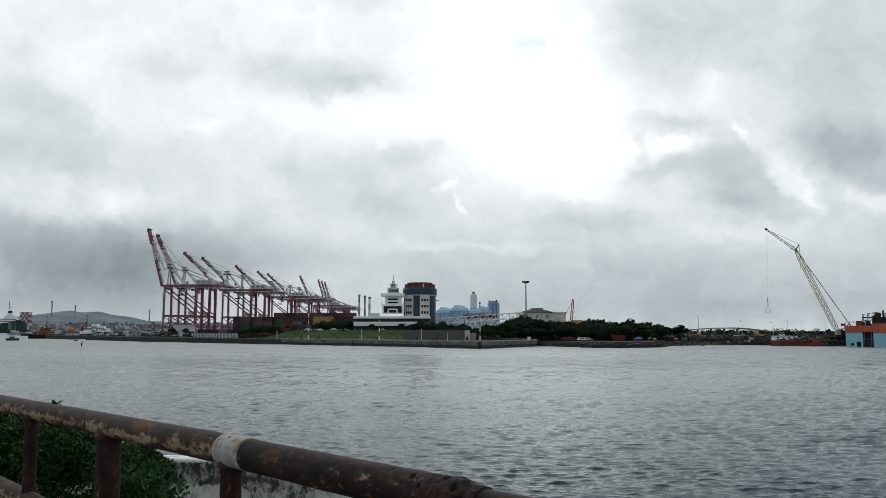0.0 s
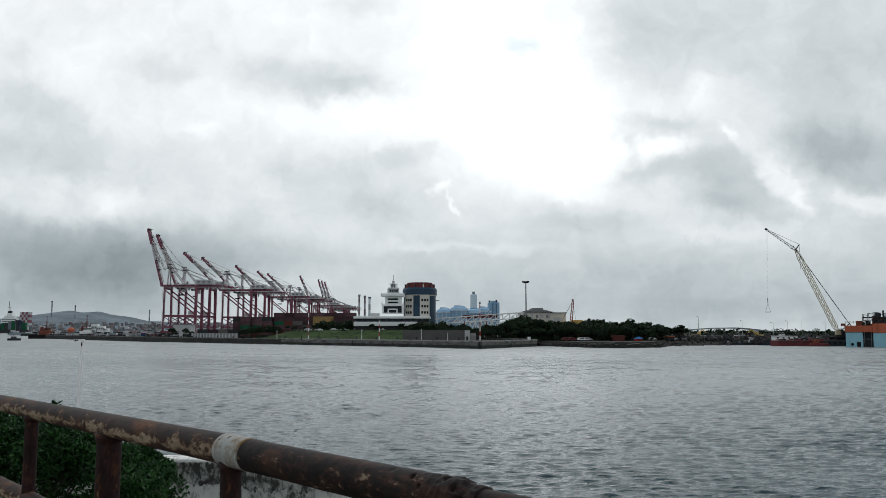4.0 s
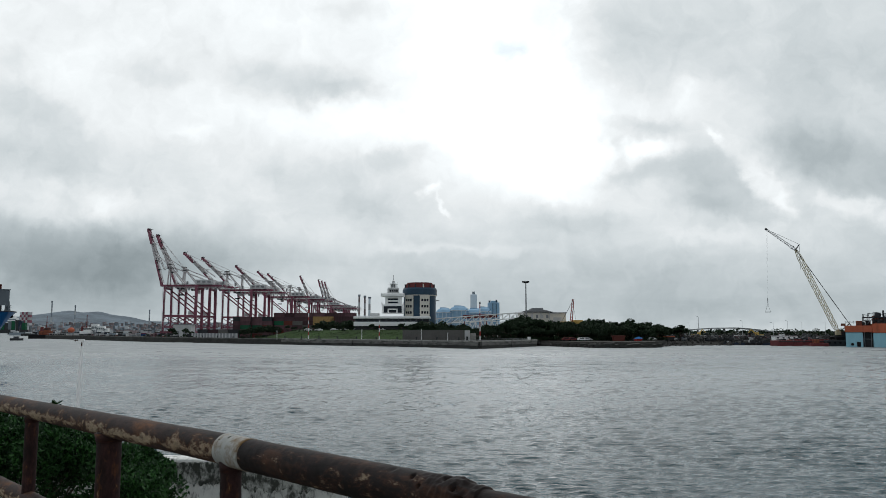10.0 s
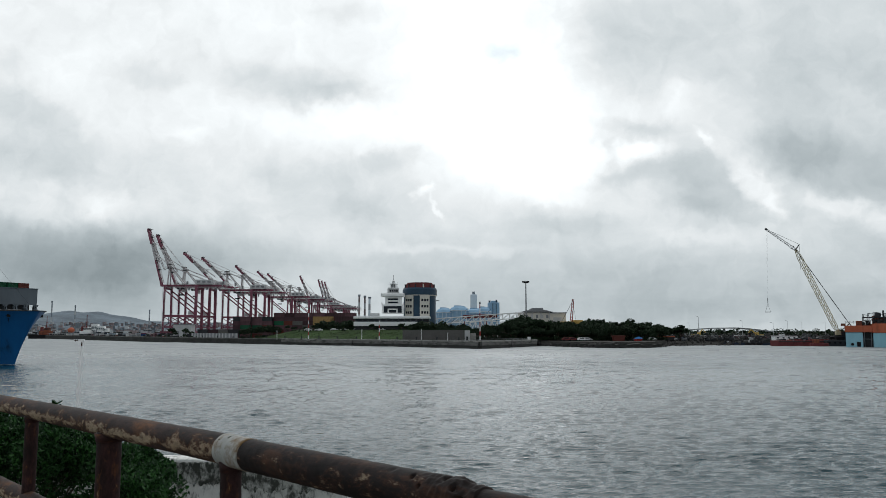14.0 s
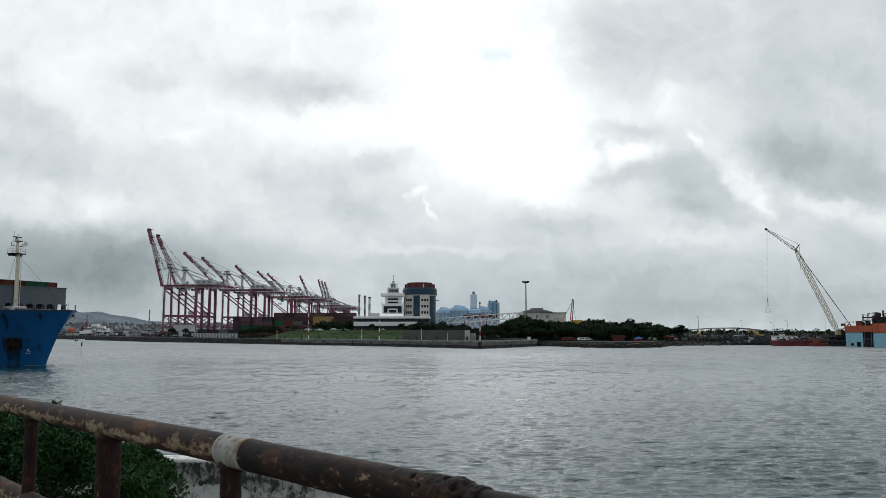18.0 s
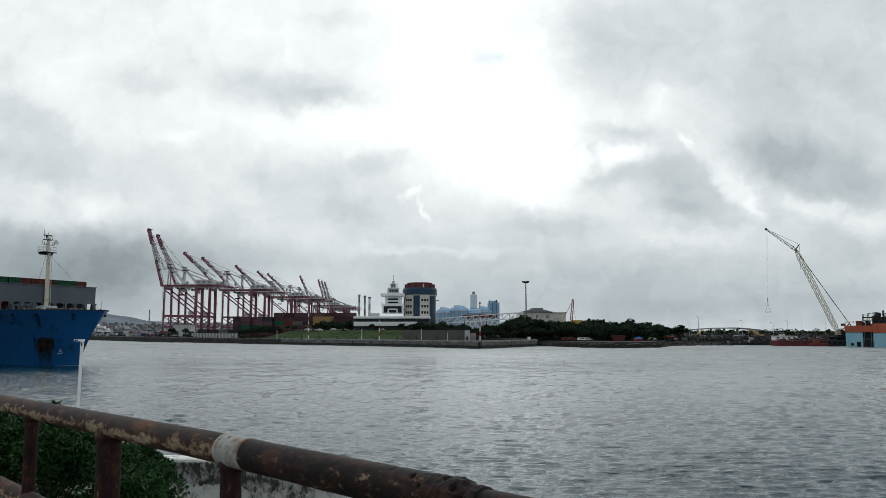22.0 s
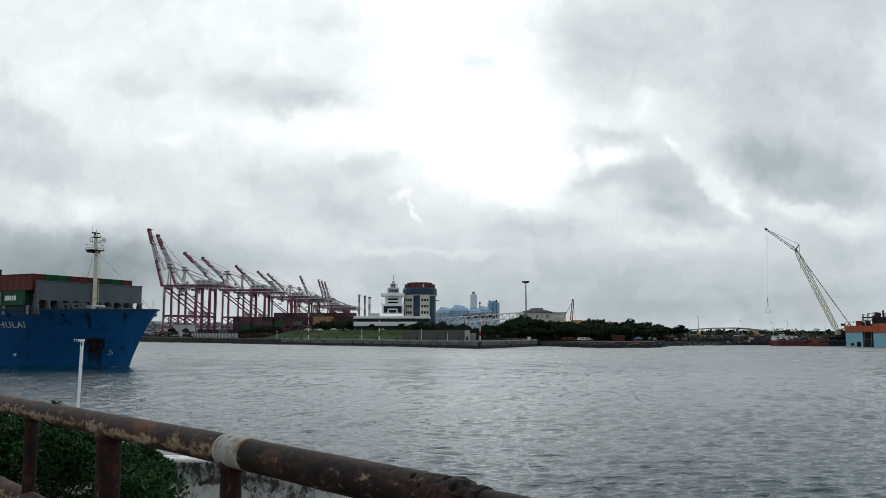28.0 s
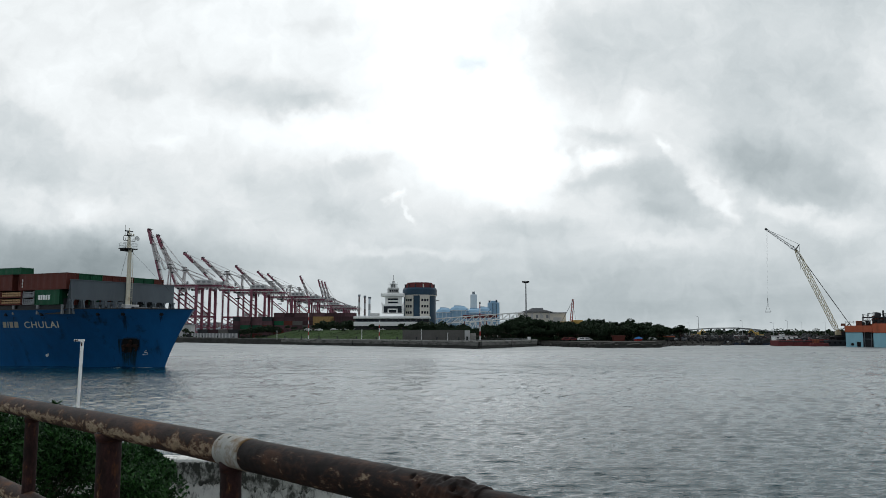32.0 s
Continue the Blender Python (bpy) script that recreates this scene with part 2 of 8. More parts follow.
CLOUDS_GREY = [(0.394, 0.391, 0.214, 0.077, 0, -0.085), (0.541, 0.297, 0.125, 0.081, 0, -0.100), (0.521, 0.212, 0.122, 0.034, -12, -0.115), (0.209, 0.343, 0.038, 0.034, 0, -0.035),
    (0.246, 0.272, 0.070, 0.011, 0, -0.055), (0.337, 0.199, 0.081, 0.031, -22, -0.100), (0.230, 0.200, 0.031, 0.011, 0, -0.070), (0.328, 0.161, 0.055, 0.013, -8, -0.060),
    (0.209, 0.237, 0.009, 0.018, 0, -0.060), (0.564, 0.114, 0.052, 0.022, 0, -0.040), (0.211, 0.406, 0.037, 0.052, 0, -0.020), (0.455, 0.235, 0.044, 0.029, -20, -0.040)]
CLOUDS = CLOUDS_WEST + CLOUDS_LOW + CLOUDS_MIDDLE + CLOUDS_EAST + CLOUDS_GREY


def cloud_mat():
    m = bpy.data.materials.new("cloud_cover")
    m.use_nodes = True
    nt = m.node_tree
    nt.nodes.clear()
    # anchor pocket on the starboard bow: a black plate stands for its dark inside
    ln = nt.links.new

    def math_node(op, a, b=None, c=None):
        n = nt.nodes.new("ShaderNodeMath")
        n.operation = op
        for i, v in enumerate((a, b, c)):
            if v is None:
                continue
            if isinstance(v, (int, float)):
                n.inputs[i].default_value = v
            else:
                ln(v, n.inputs[i])
        return n.outputs[0]

    tc = nt.nodes.new("ShaderNodeTexCoord")
    sep = nt.nodes.new("ShaderNodeSeparateXYZ")
    ln(tc.outputs["Object"], sep.inputs[0])
    depth = math_node("MAXIMUM", sep.outputs[1], 50.0)
    u = math_node("DIVIDE", sep.outputs[0], depth)
    v = math_node("DIVIDE", sep.outputs[2], depth)
    # the flat underside of the cloud layer, seen from below
    lay = math_node("ADD", math_node("MAXIMUM", v, 0.0), 0.16)
    inv = math_node("DIVIDE", 1.0, lay)
    plane = nt.nodes.new("ShaderNodeCombineXYZ")
    ln(math_node("MULTIPLY", u, inv), plane.inputs[0])
    ln(inv, plane.inputs[1])
    uv = nt.nodes.new("ShaderNodeCombineXYZ")
    ln(u, uv.inputs[0])
    ln(v, uv.inputs[1])
    # ragged edges: broad billows, then fine wisps
    place = uv.outputs[0]
    for sc, det, ax, ay in ((11.0, 3.0, 0.075, 0.05), (38.0, 6.0, 0.036, 0.026)):
        warp = socket(nt, "ShaderNodeTexNoise", Scale=sc, Detail=det, Roughness=0.6)
        ln(uv.outputs[0], warp.inputs["Vector"])
        off = nt.nodes.new("ShaderNodeVectorMath")
        off.operation = "SUBTRACT"
        off.inputs[1].default_value = (ax / 2, ay / 2, 0)
        ln(place, off.inputs[0])
        shift = nt.nodes.new("ShaderNodeVectorMath")
        shift.operation = "MULTIPLY_ADD"
        shift.inputs[1].default_value = (ax, ay, 0)
        ln(warp.outputs["Color"], shift.inputs[0])
        ln(off.outputs[0], shift.inputs[2])
        place = shift.outputs[0]
    total = None
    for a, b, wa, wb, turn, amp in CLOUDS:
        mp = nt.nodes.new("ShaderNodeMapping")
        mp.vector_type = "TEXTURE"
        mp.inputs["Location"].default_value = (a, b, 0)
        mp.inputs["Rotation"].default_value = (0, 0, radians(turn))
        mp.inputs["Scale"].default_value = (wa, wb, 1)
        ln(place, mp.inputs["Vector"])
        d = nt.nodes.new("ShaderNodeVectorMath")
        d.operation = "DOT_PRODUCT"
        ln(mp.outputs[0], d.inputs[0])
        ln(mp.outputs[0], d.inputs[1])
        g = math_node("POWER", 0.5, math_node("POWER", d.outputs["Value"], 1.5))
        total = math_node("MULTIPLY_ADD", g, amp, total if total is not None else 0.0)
    big = socket(nt, "ShaderNodeTexNoise", Scale=1.15, Detail=7.0, Roughness=0.6, Distortion=0.35)
    ln(plane.outputs[0], big.inputs["Vector"])
    small = socket(nt, "ShaderNodeTexNoise", Scale=9.0, Detail=7.0, Roughness=0.56, Distortion=0.5)
    ln(place, small.inputs["Vector"])
    total = math_node("MULTIPLY_ADD", math_node("SUBTRACT", big.outputs["Fac"], 0.5), 0.10, total)
    total = math_node("MULTIPLY_ADD", math_node("SUBTRACT", small.outputs["Fac"], 0.5), 0.175, total)
    wisp = socket(nt, "ShaderNodeTexNoise", Scale=27.0, Detail=6.0, Roughness=0.6, Distortion=0.4)
    ln(place, wisp.inputs["Vector"])
    total = math_node("MULTIPLY_ADD", math_node("SUBTRACT", wisp.outputs["Fac"], 0.5), 0.085, total)
    ramp = nt.nodes.new("ShaderNodeValToRGB")
    el = ramp.color_ramp.elements
    el[0].position, el[0].color = 0.0, (0.80, 0.80, 0.80, 1)
    el[1].position, el[1].color = 1.0, (0.965, 0.965, 0.965, 1)
    for pos, val in ((0.08, 0.795), (0.16, 0.82), (0.27, 0.865), (0.42, 0.90), (0.65, 0.945)):
        e = el.new(pos)
        e.color = (val, val, val, 1)
    ln(math_node("MULTIPLY", v, 2.2), ramp.inputs[0])
    total = math_node("ADD", total, ramp.outputs[0])
    total = math_node("MINIMUM", math_node("MAXIMUM", total, 0.45), 1.5)
    lin = math_node("POWER", total, 2.2)
    tint = nt.nodes.new("ShaderNodeValToRGB")
    tint.color_ramp.elements[0].position, tint.color_ramp.elements[0].color = 0.3, (0.848, 1.0, 1.064, 1)
    tint.color_ramp.elements[1].position, tint.color_ramp.elements[1].color = 0.85, (0.955, 1.0, 1.02, 1)
    ln(lin, tint.inputs[0])
    # small gaps where the blue shows through
    gap = 0.0
    for a, b, wa, wb in ((0.069, 0.366, 0.024, 0.014), (0.050, 0.376, 0.014, 0.008), (0.090, 0.380, 0.014, 0.008)):
        n = nt.nodes.new("ShaderNodeVectorMath")
        n.operation = "MULTIPLY_ADD"
        n.inputs[1].default_value = (1 / wa, 1 / wb, 0)
        n.inputs[2].default_value = (-a / wa, -b / wb, 0)
        ln(place, n.inputs[0])
        d = nt.nodes.new("ShaderNodeVectorMath")
        d.operation = "DOT_PRODUCT"
        ln(n.outputs[0], d.inputs[0])
        ln(n.outputs[0], d.inputs[1])
        gap = math_node("MULTIPLY_ADD", math_node("POWER", 0.5, d.outputs["Value"]), 0.5, gap)
    blue = nt.nodes.new("ShaderNodeMixRGB")
    blue.blend_type = "MULTIPLY"
    blue.inputs[2].default_value = (0.76, 0.83, 0.88, 1)
    ln(gap, blue.inputs[0])
    ln(tint.outputs[0], blue.inputs[1])
    em = nt.nodes.new("ShaderNodeEmission")
    ln(blue.outputs[0], em.inputs["Color"])
    ln(lin, em.inputs["Strength"])
    out = nt.nodes.new("ShaderNodeOutputMaterial")
    ln(em.outputs[0], out.inputs["Surface"])
    return m


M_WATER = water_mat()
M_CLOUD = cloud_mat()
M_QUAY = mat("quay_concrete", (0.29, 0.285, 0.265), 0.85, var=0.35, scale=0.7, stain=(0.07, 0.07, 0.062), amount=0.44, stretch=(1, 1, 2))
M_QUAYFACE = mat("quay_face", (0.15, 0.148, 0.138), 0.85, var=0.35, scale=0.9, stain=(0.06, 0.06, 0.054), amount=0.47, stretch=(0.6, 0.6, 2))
M_LAND = mat("gravel_ground", (0.045, 0.045, 0.042), 1.0, var=0.4, scale=0.4, spec=0.0)
M_ROCK = mat("armour_rock", (0.055, 0.053, 0.05), 0.85, var=0.4, scale=1.2, spread=0.3)
M_GRASS = mat("rough_grass", (0.031, 0.060, 0.016), 0.95, var=0.5, scale=0.5, stain=(0.016, 0.027, 0.009), amount=0.42)
M_WHITE = mat("white_paint", (0.80, 0.81, 0.80), 0.55, var=0.07, scale=1.0, bump=0.05)
M_BEIGE = mat("beige_stucco", (0.60, 0.58, 0.52), 0.7, var=0.12, scale=1.0)
M_GREY = mat("grey_paint", (0.22, 0.23, 0.24), 0.55, var=0.15, scale=0.8, bump=0.05)
M_PALE = mat("pale_grey", (0.5, 0.51, 0.51), 0.6, var=0.15, scale=0.7)
M_DARK = mat("dark_steel", (0.035, 0.037, 0.04), 0.6, var=0.3, scale=2.0)
M_BLACK = mat("black_rubber", (0.012, 0.012, 0.013), 0.8, var=0.3, scale=3.0)
# red paled a little in the colour for the haze over the cranes
M_CRANE = mat("crane_red", (0.235, 0.082, 0.115), 0.5, var=0.3, scale=0.6, bump=0.03, stain=(0.10, 0.055, 0.065), amount=0.42)
M_CRANE_W = mat("crane_white", (0.52, 0.50, 0.50), 0.5, var=0.2, scale=0.6, bump=0.03, stain=(0.20, 0.15, 0.155), amount=0.42)
M_RED = mat("signal_red", (0.32, 0.04, 0.035), 0.5, var=0.2, scale=1.0)
M_ORANGE = mat("orange_paint", (0.40, 0.105, 0.055), 0.55, var=0.2, scale=0.6, stain=(0.2, 0.07, 0.035), amount=0.36, stretch=(1, 1, 0.25))
M_SKYBLUE = mat("pale_blue_steel", (0.25, 0.47, 0.55), 0.55, var=0.15, scale=0.5, stain=(0.13, 0.12, 0.11), amount=0.34, stretch=(1, 1, 0.25))
# blue lightened in the colour itself, standing in for distance haze
M_SILO = mat("hazed_silo_blue", (0.27, 0.44, 0.60), 0.7, var=0.15, scale=0.2, bump=0.02)
M_TOWERBLUE = mat("facade_blue", (0.026, 0.056, 0.090), 0.35, var=0.2, scale=0.8, bump=0.02)
M_BRICKRED = mat("roof_red", (0.145, 0.036, 0.036), 0.65, var=0.2, scale=0.8)
M_YELLOW = mat("machine_yellow", (0.50, 0.34, 0.10), 0.5, var=0.2, scale=1.0)
M_HULL = mat("hull_blue", (0.0045, 0.080, 0.225), 0.45, var=0.2, scale=0.8, bump=0.03, stain=(0.004, 0.024, 0.055), amount=0.38, stretch=(1, 1, 0.14))
M_HULLLOW = mat("hull_boot", (0.003, 0.03, 0.075), 0.5, var=0.3, scale=0.8)
M_GRIME = mat("hull_grime", (0.005, 0.030, 0.050), 0.7, var=0.5, scale=3.0)
M_RUSTY = mat("rust_stain", (0.022, 0.014, 0.012), 0.8, var=0.5, scale=3.0, stain=(0.055, 0.02, 0.013), amount=0.45)
M_CREAM = mat("cream_paint", (0.66, 0.62, 0.50), 0.5, var=0.12, scale=1.5, stain=(0.40, 0.27, 0.15), amount=0.36)
M_CGREEN = mat("container_green", (0.009, 0.085, 0.040), 0.5, var=0.2, scale=1.0, spread=0.2)
M_CBROWN = mat("container_brown", (0.10, 0.027, 0.02), 0.55, var=0.2, scale=1.0, spread=0.2)
M_CTAN = mat("container_tan", (0.34, 0.22, 0.09), 0.6, var=0.25, scale=0.6, stain=(0.14, 0.08, 0.04), amount=0.4)
M_CMIX = mat("container_dark", (0.082, 0.044, 0.05), 0.6, var=0.3, scale=0.5, spread=0.45)
M_GOLD = mat("letter_cream", (0.66, 0.62, 0.52), 0.5, var=0.1, scale=2.0)
M_WOOD = mat("pallet_wood", (0.42, 0.27, 0.15), 0.75, var=0.3, scale=2.0)
M_BARK = mat("bark", (0.10, 0.08, 0.06), 0.9, var=0.3, scale=3.0)
M_LEAF_FAR = leaf_mat("coast_tree_leaves", (0.009, 0.019, 0.010), (0.028, 0.055, 0.022), 0.7, 0.25)
M_LEAF_GRASS = leaf_mat("grass_blades", (0.022, 0.044, 0.012), (0.046, 0.080, 0.022), 0.8, 0.12)
M_LEAF_NEAR = leaf_mat("bush_leaves", (0.004, 0.021, 0.006), (0.032, 0.108, 0.021), 0.55, 2.2)
# distance haze is put into the base colours of these four
M_HILL = mat("hazed_hill_woods", (0.158, 0.19, 0.218), 0.95, var=0.4, scale=0.05, bump=0.0)
M_HAZE_W = mat("hazed_white", (0.42, 0.44, 0.45), 0.8, var=0.1, scale=0.1, bump=0.0, spread=0.25)
M_HAZE_R = mat("hazed_red", (0.235, 0.19, 0.19), 0.8, var=0.1, scale=0.1, bump=0.0, spread=0.25)
M_HAZE_B = mat("hazed_grey", (0.18, 0.21, 0.235), 0.8, var=0.2, scale=0.1, bump=0.0, spread=0.3)
M_PLASTER = mat("mouldy_plaster", (0.56, 0.57, 0.54), 0.85, var=0.2, scale=20.0, stain=(0.07, 0.073, 0.066), amount=0.47, bump=0.5, stretch=(1, 1, 0.55))
M_FLAKED = mat("flaking_plaster", (0.72, 0.72, 0.69), 0.85, var=0.2, scale=20.0, stain=(0.07, 0.073, 0.066), amount=0.42, bump=0.5, stretch=(1, 1, 0.55))
M_MOULD = mat("blackened_coat", (0.46, 0.47, 0.44), 0.9, var=0.3, scale=24.0, stain=(0.052, 0.055, 0.048), amount=0.535, bump=0.6, stretch=(1, 1, 0.6))
M_PIPE = rust_mat("rusty_pipe", 0.0, 0.56, 0.75, (0.042, 0.024, 0.020), 3.6)
M_APRON = mat("apron_concrete", (0.068, 0.067, 0.062), 0.9, var=0.4, scale=0.5, stain=(0.06, 0.058, 0.052), amount=0.45, spec=0.05)
M_RUSTORANGE = mat("weathered_orange", (0.24, 0.075, 0.04), 0.65, var=0.3, scale=0.9, stain=(0.07, 0.035, 0.028), amount=0.45)
M_BARGE = mat("barge_red", (0.14, 0.032, 0.034), 0.6, var=0.3, scale=0.7, stain=(0.06, 0.02, 0.02), amount=0.42)
M_NAVY2 = mat("boat_blue", (0.02, 0.045, 0.13), 0.6, var=0.25, scale=1.0)
M_NAVY = mat("faded_blue_paint", (0.022, 0.034, 0.055), 0.6, var=0.25, scale=1.0)
M_PIPE2 = rust_mat("rusty_post", 5.0, 0.34, 0.9, (0.040, 0.017, 0.016))
M_PIPE3 = rust_mat("dark_rusty_pipe", 9.0, 0.44, 0.4, (0.014, 0.0085, 0.008), 1.2)
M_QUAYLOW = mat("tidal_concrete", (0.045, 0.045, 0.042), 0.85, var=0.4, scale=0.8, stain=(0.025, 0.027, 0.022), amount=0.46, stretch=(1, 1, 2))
M_WALLGREY = mat("breakwater_grey", (0.104, 0.124, 0.140), 0.55, var=0.15, scale=0.8, bump=0.05, stain=(0.09, 0.08, 0.075), amount=0.32, stretch=(1, 1, 0.3))
M_COLLAR = mat("old_white_paint", (0.34, 0.35, 0.33), 0.6, var=0.2, scale=20.0, stain=(0.14, 0.085, 0.035), amount=0.47)
M_POLE = mat("pole_white", (0.93, 0.93, 0.92), 0.5, var=0.05, scale=3.0, bump=0.03)
M_PAVE = mat("pavement_concrete", (0.19, 0.183, 0.17), 0.9, var=0.25, scale=3.0)
M_BANK = mat("bank_soil", (0.045, 0.044, 0.03), 0.95, var=0.4, scale=3.0)
m_glass, _nt, _bs = blank("dark_glazing")
_bs.inputs["Base Color"].default_value = (0.012, 0.018, 0.025, 1)
_bs.inputs["Roughness"].default_value = 0.12
_bs.inputs["Specular IOR Level"].default_value = 0.15
M_GLASS = m_glass
M_FENCE = mat("fence_grey", (0.115, 0.112, 0.105), 0.7, var=0.15, scale=0.8, spread=0.06)
# cladding colour paled towards the haze of the far works
M_PALEBLUE = mat("hazed_blue_cladding", (0.64, 0.72, 0.77), 0.6, var=0.1, scale=0.2, bump=0.0)
M_BOOM = mat("boom_olive", (0.48, 0.43, 0.28), 0.55, var=0.2, scale=1.0)
M_FOAM = mat("bow_foam", (0.6, 0.65, 0.66), 0.6, var=0.2, scale=2.0)
M_TARP = mat("blue_tarpaulin", (0.05, 0.20, 0.45), 0.6, var=0.2, scale=2.0)


# ================= building blocks =================
def part(name, bm, material, parent=None, label="", smooth=False):
    me = bpy.data.meshes.new(name)
    bm.normal_update()
    bm.to_mesh(me)
    bm.free()
    me.materials.append(material)
    if smooth:
        me.polygons.foreach_set("use_smooth", [True] * len(me.polygons))
    ob = new(name, me)
    if parent is not None:
        ob.parent = parent
    if label:
        ob["label"] = label
    return ob


def share(name, ob, parent, m):
    """Another piece on the same mesh."""
    o = new(name, ob.data)
    o.parent = parent
    o.matrix_basis = m
    return o


def thing(name, m, label, category, group="", kind=""):
    e = new(name)
    e.empty_display_size = 0.1
    e.matrix_basis = m
    return tagged(e, label, category, group, kind)


def box(bm, x0, y0, z0, x1, y1, z1):
    vs = [bm.verts.new((x, y, z)) for z in (z0, z1) for x, y in ((x0, y0), (x1, y0), (x1, y1), (x0, y1))]
    for f in ((3, 2, 1, 0), (4, 5, 6, 7), (0, 1, 5, 4), (1, 2, 6, 5), (2, 3, 7, 6), (3, 0, 4, 7)):
        bm.faces.new([vs[i] for i in f])
    return bm


def B(*boxes):
    bm = bmesh.new()
    for b in boxes:
        box(bm, *b)
    return bm


def soft(bm, r, segs=1):
    bmesh.ops.bevel(bm, geom=bm.edges[:], offset=r, segments=segs, affect="EDGES")
    return bm


def tube(bm, p, q, r, r2=None, n=8, caps=True):
    p, q = Vector(p), Vector(q)
    r2 = r if r2 is None else r2
    ax = (q - p).normalized()
    side = ax.orthogonal().normalized()
    up = ax.cross(side)
    rings = []
    for c, rr in ((p, r), (q, r2)):
        rings.append([bm.verts.new(c + rr * (math.cos(2 * math.pi * i / n) * side + math.sin(2 * math.pi * i / n) * up)) for i in range(n)])
    for i in range(n):
        bm.faces.new((rings[0][i], rings[0][(i + 1) % n], rings[1][(i + 1) % n], rings[1][i]))
    if caps:
        bm.faces.new(rings[0][::-1])
        bm.faces.new(rings[1])
    return bm


def T(*tubes, n=8):
    bm = bmesh.new()
    for t in tubes:
        tube(bm, *t, n=n)
    return bm


def beam(bm, p, q, w, h):
    """A box girder from p to q, w wide and h high."""
    p, q = Vector(p), Vector(q)
    ax = (q - p).normalized()
    side = ax.cross(Vector((0, 0, 1)))
    side = side.normalized() if side.length > 1e-3 else Vector((0, 1, 0))
    up = side.cross(ax).normalized()
    rings = [[bm.verts.new(c + side * (a * w / 2) + up * (b * h / 2)) for a, b in ((-1, -1), (1, -1), (1, 1), (-1, 1))] for c in (p, q)]
    for i in range(4):
        bm.faces.new((rings[0][i], rings[0][(i + 1) % 4], rings[1][(i + 1) % 4], rings[1][i]))
    bm.faces.new(rings[0][::-1])
    bm.faces.new(rings[1])
    return bm


def prism(bm, outline, z0, z1):
    lo = [bm.verts.new((x, y, z0)) for x, y in outline]
    hi = [bm.verts.new((x, y, z1)) for x, y in outline]
    n = len(outline)
    for i in range(n):
        bm.faces.new((lo[i], lo[(i + 1) % n], hi[(i + 1) % n], hi[i]))
    bm.faces.new(hi)
    bm.faces.new(lo[::-1])
    return bm


def lattice(bm, p, q, w, h, bays, r, up=(0, 0, 1), taper=1.0):
    """Four chords with zigzag lacing between p and q."""
    p, q = Vector(p), Vector(q)
    ax = (q - p).normalized()
    side = ax.cross(Vector(up)).normalized()
    nrm = side.cross(ax).normalized()
    corners = []
    for i in range(bays + 1):
        k = i / bays
        sz = 1 + (taper - 1) * k
        c = p.lerp(q, k)
        corners.append([c + side * (a * w / 2 * sz) + nrm * (b * h / 2 * sz) for a, b in ((-1, -1), (1, -1), (1, 1), (-1, 1))])
    for j in range(4):
        tube(bm, corners[0][j], corners[-1][j], r, n=4)
    for i in range(bays):
        for j in range(4):
            a, b = (j, (j + 1) % 4) if i % 2 else ((j + 1) % 4, j)
            tube(bm, corners[i][a], corners[i + 1][b], r * 0.6, n=3, caps=False)
    return bm


def quads(name, verts, material, parent, label="", tri=False):
    """Loose leaves: every four verts are one."""
    me = bpy.data.meshes.new(name)
    n = len(verts) // 4
    me.from_pydata([tuple(v) for v in verts], [], [(4 * i, 4 * i + 1, 4 * i + 2, 4 * i + 3) for i in range(n)])
    me.materials.append(material)
    ob = new(name, me)
    ob.parent = parent
    if label:
        ob["label"] = label
    return ob


def leaf_cloud(rng, centres, radii, count, size, flat=1.0):
    """Leaves scattered over lobes, denser towards their skin."""
    out = []
    for c, r in zip(centres, radii):
        d = rng.normal(size=(count, 3))
        d /= np.linalg.norm(d, axis=1)[:, None]
        rad = r * rng.uniform(0.55, 1.08, size=(count, 1)) ** 0.6
        pos = np.array(c) + d * rad * np.array([1, 1, flat])
        a = rng.normal(size=(count, 3))
        a /= np.linalg.norm(a, axis=1)[:, None]
        b = np.cross(a, d + 0.4 * rng.normal(size=(count, 3)))
        b /= np.linalg.norm(b, axis=1)[:, None] + 1e-6
        s = size * rng.uniform(0.6, 1.3, size=(count, 1))
        quad = np.stack([pos - a * s, pos - b * s * 0.5, pos + a * s, pos + b * s * 0.5], axis=1)
        out.append(quad.reshape(-1, 3))
    return np.concatenate(out)


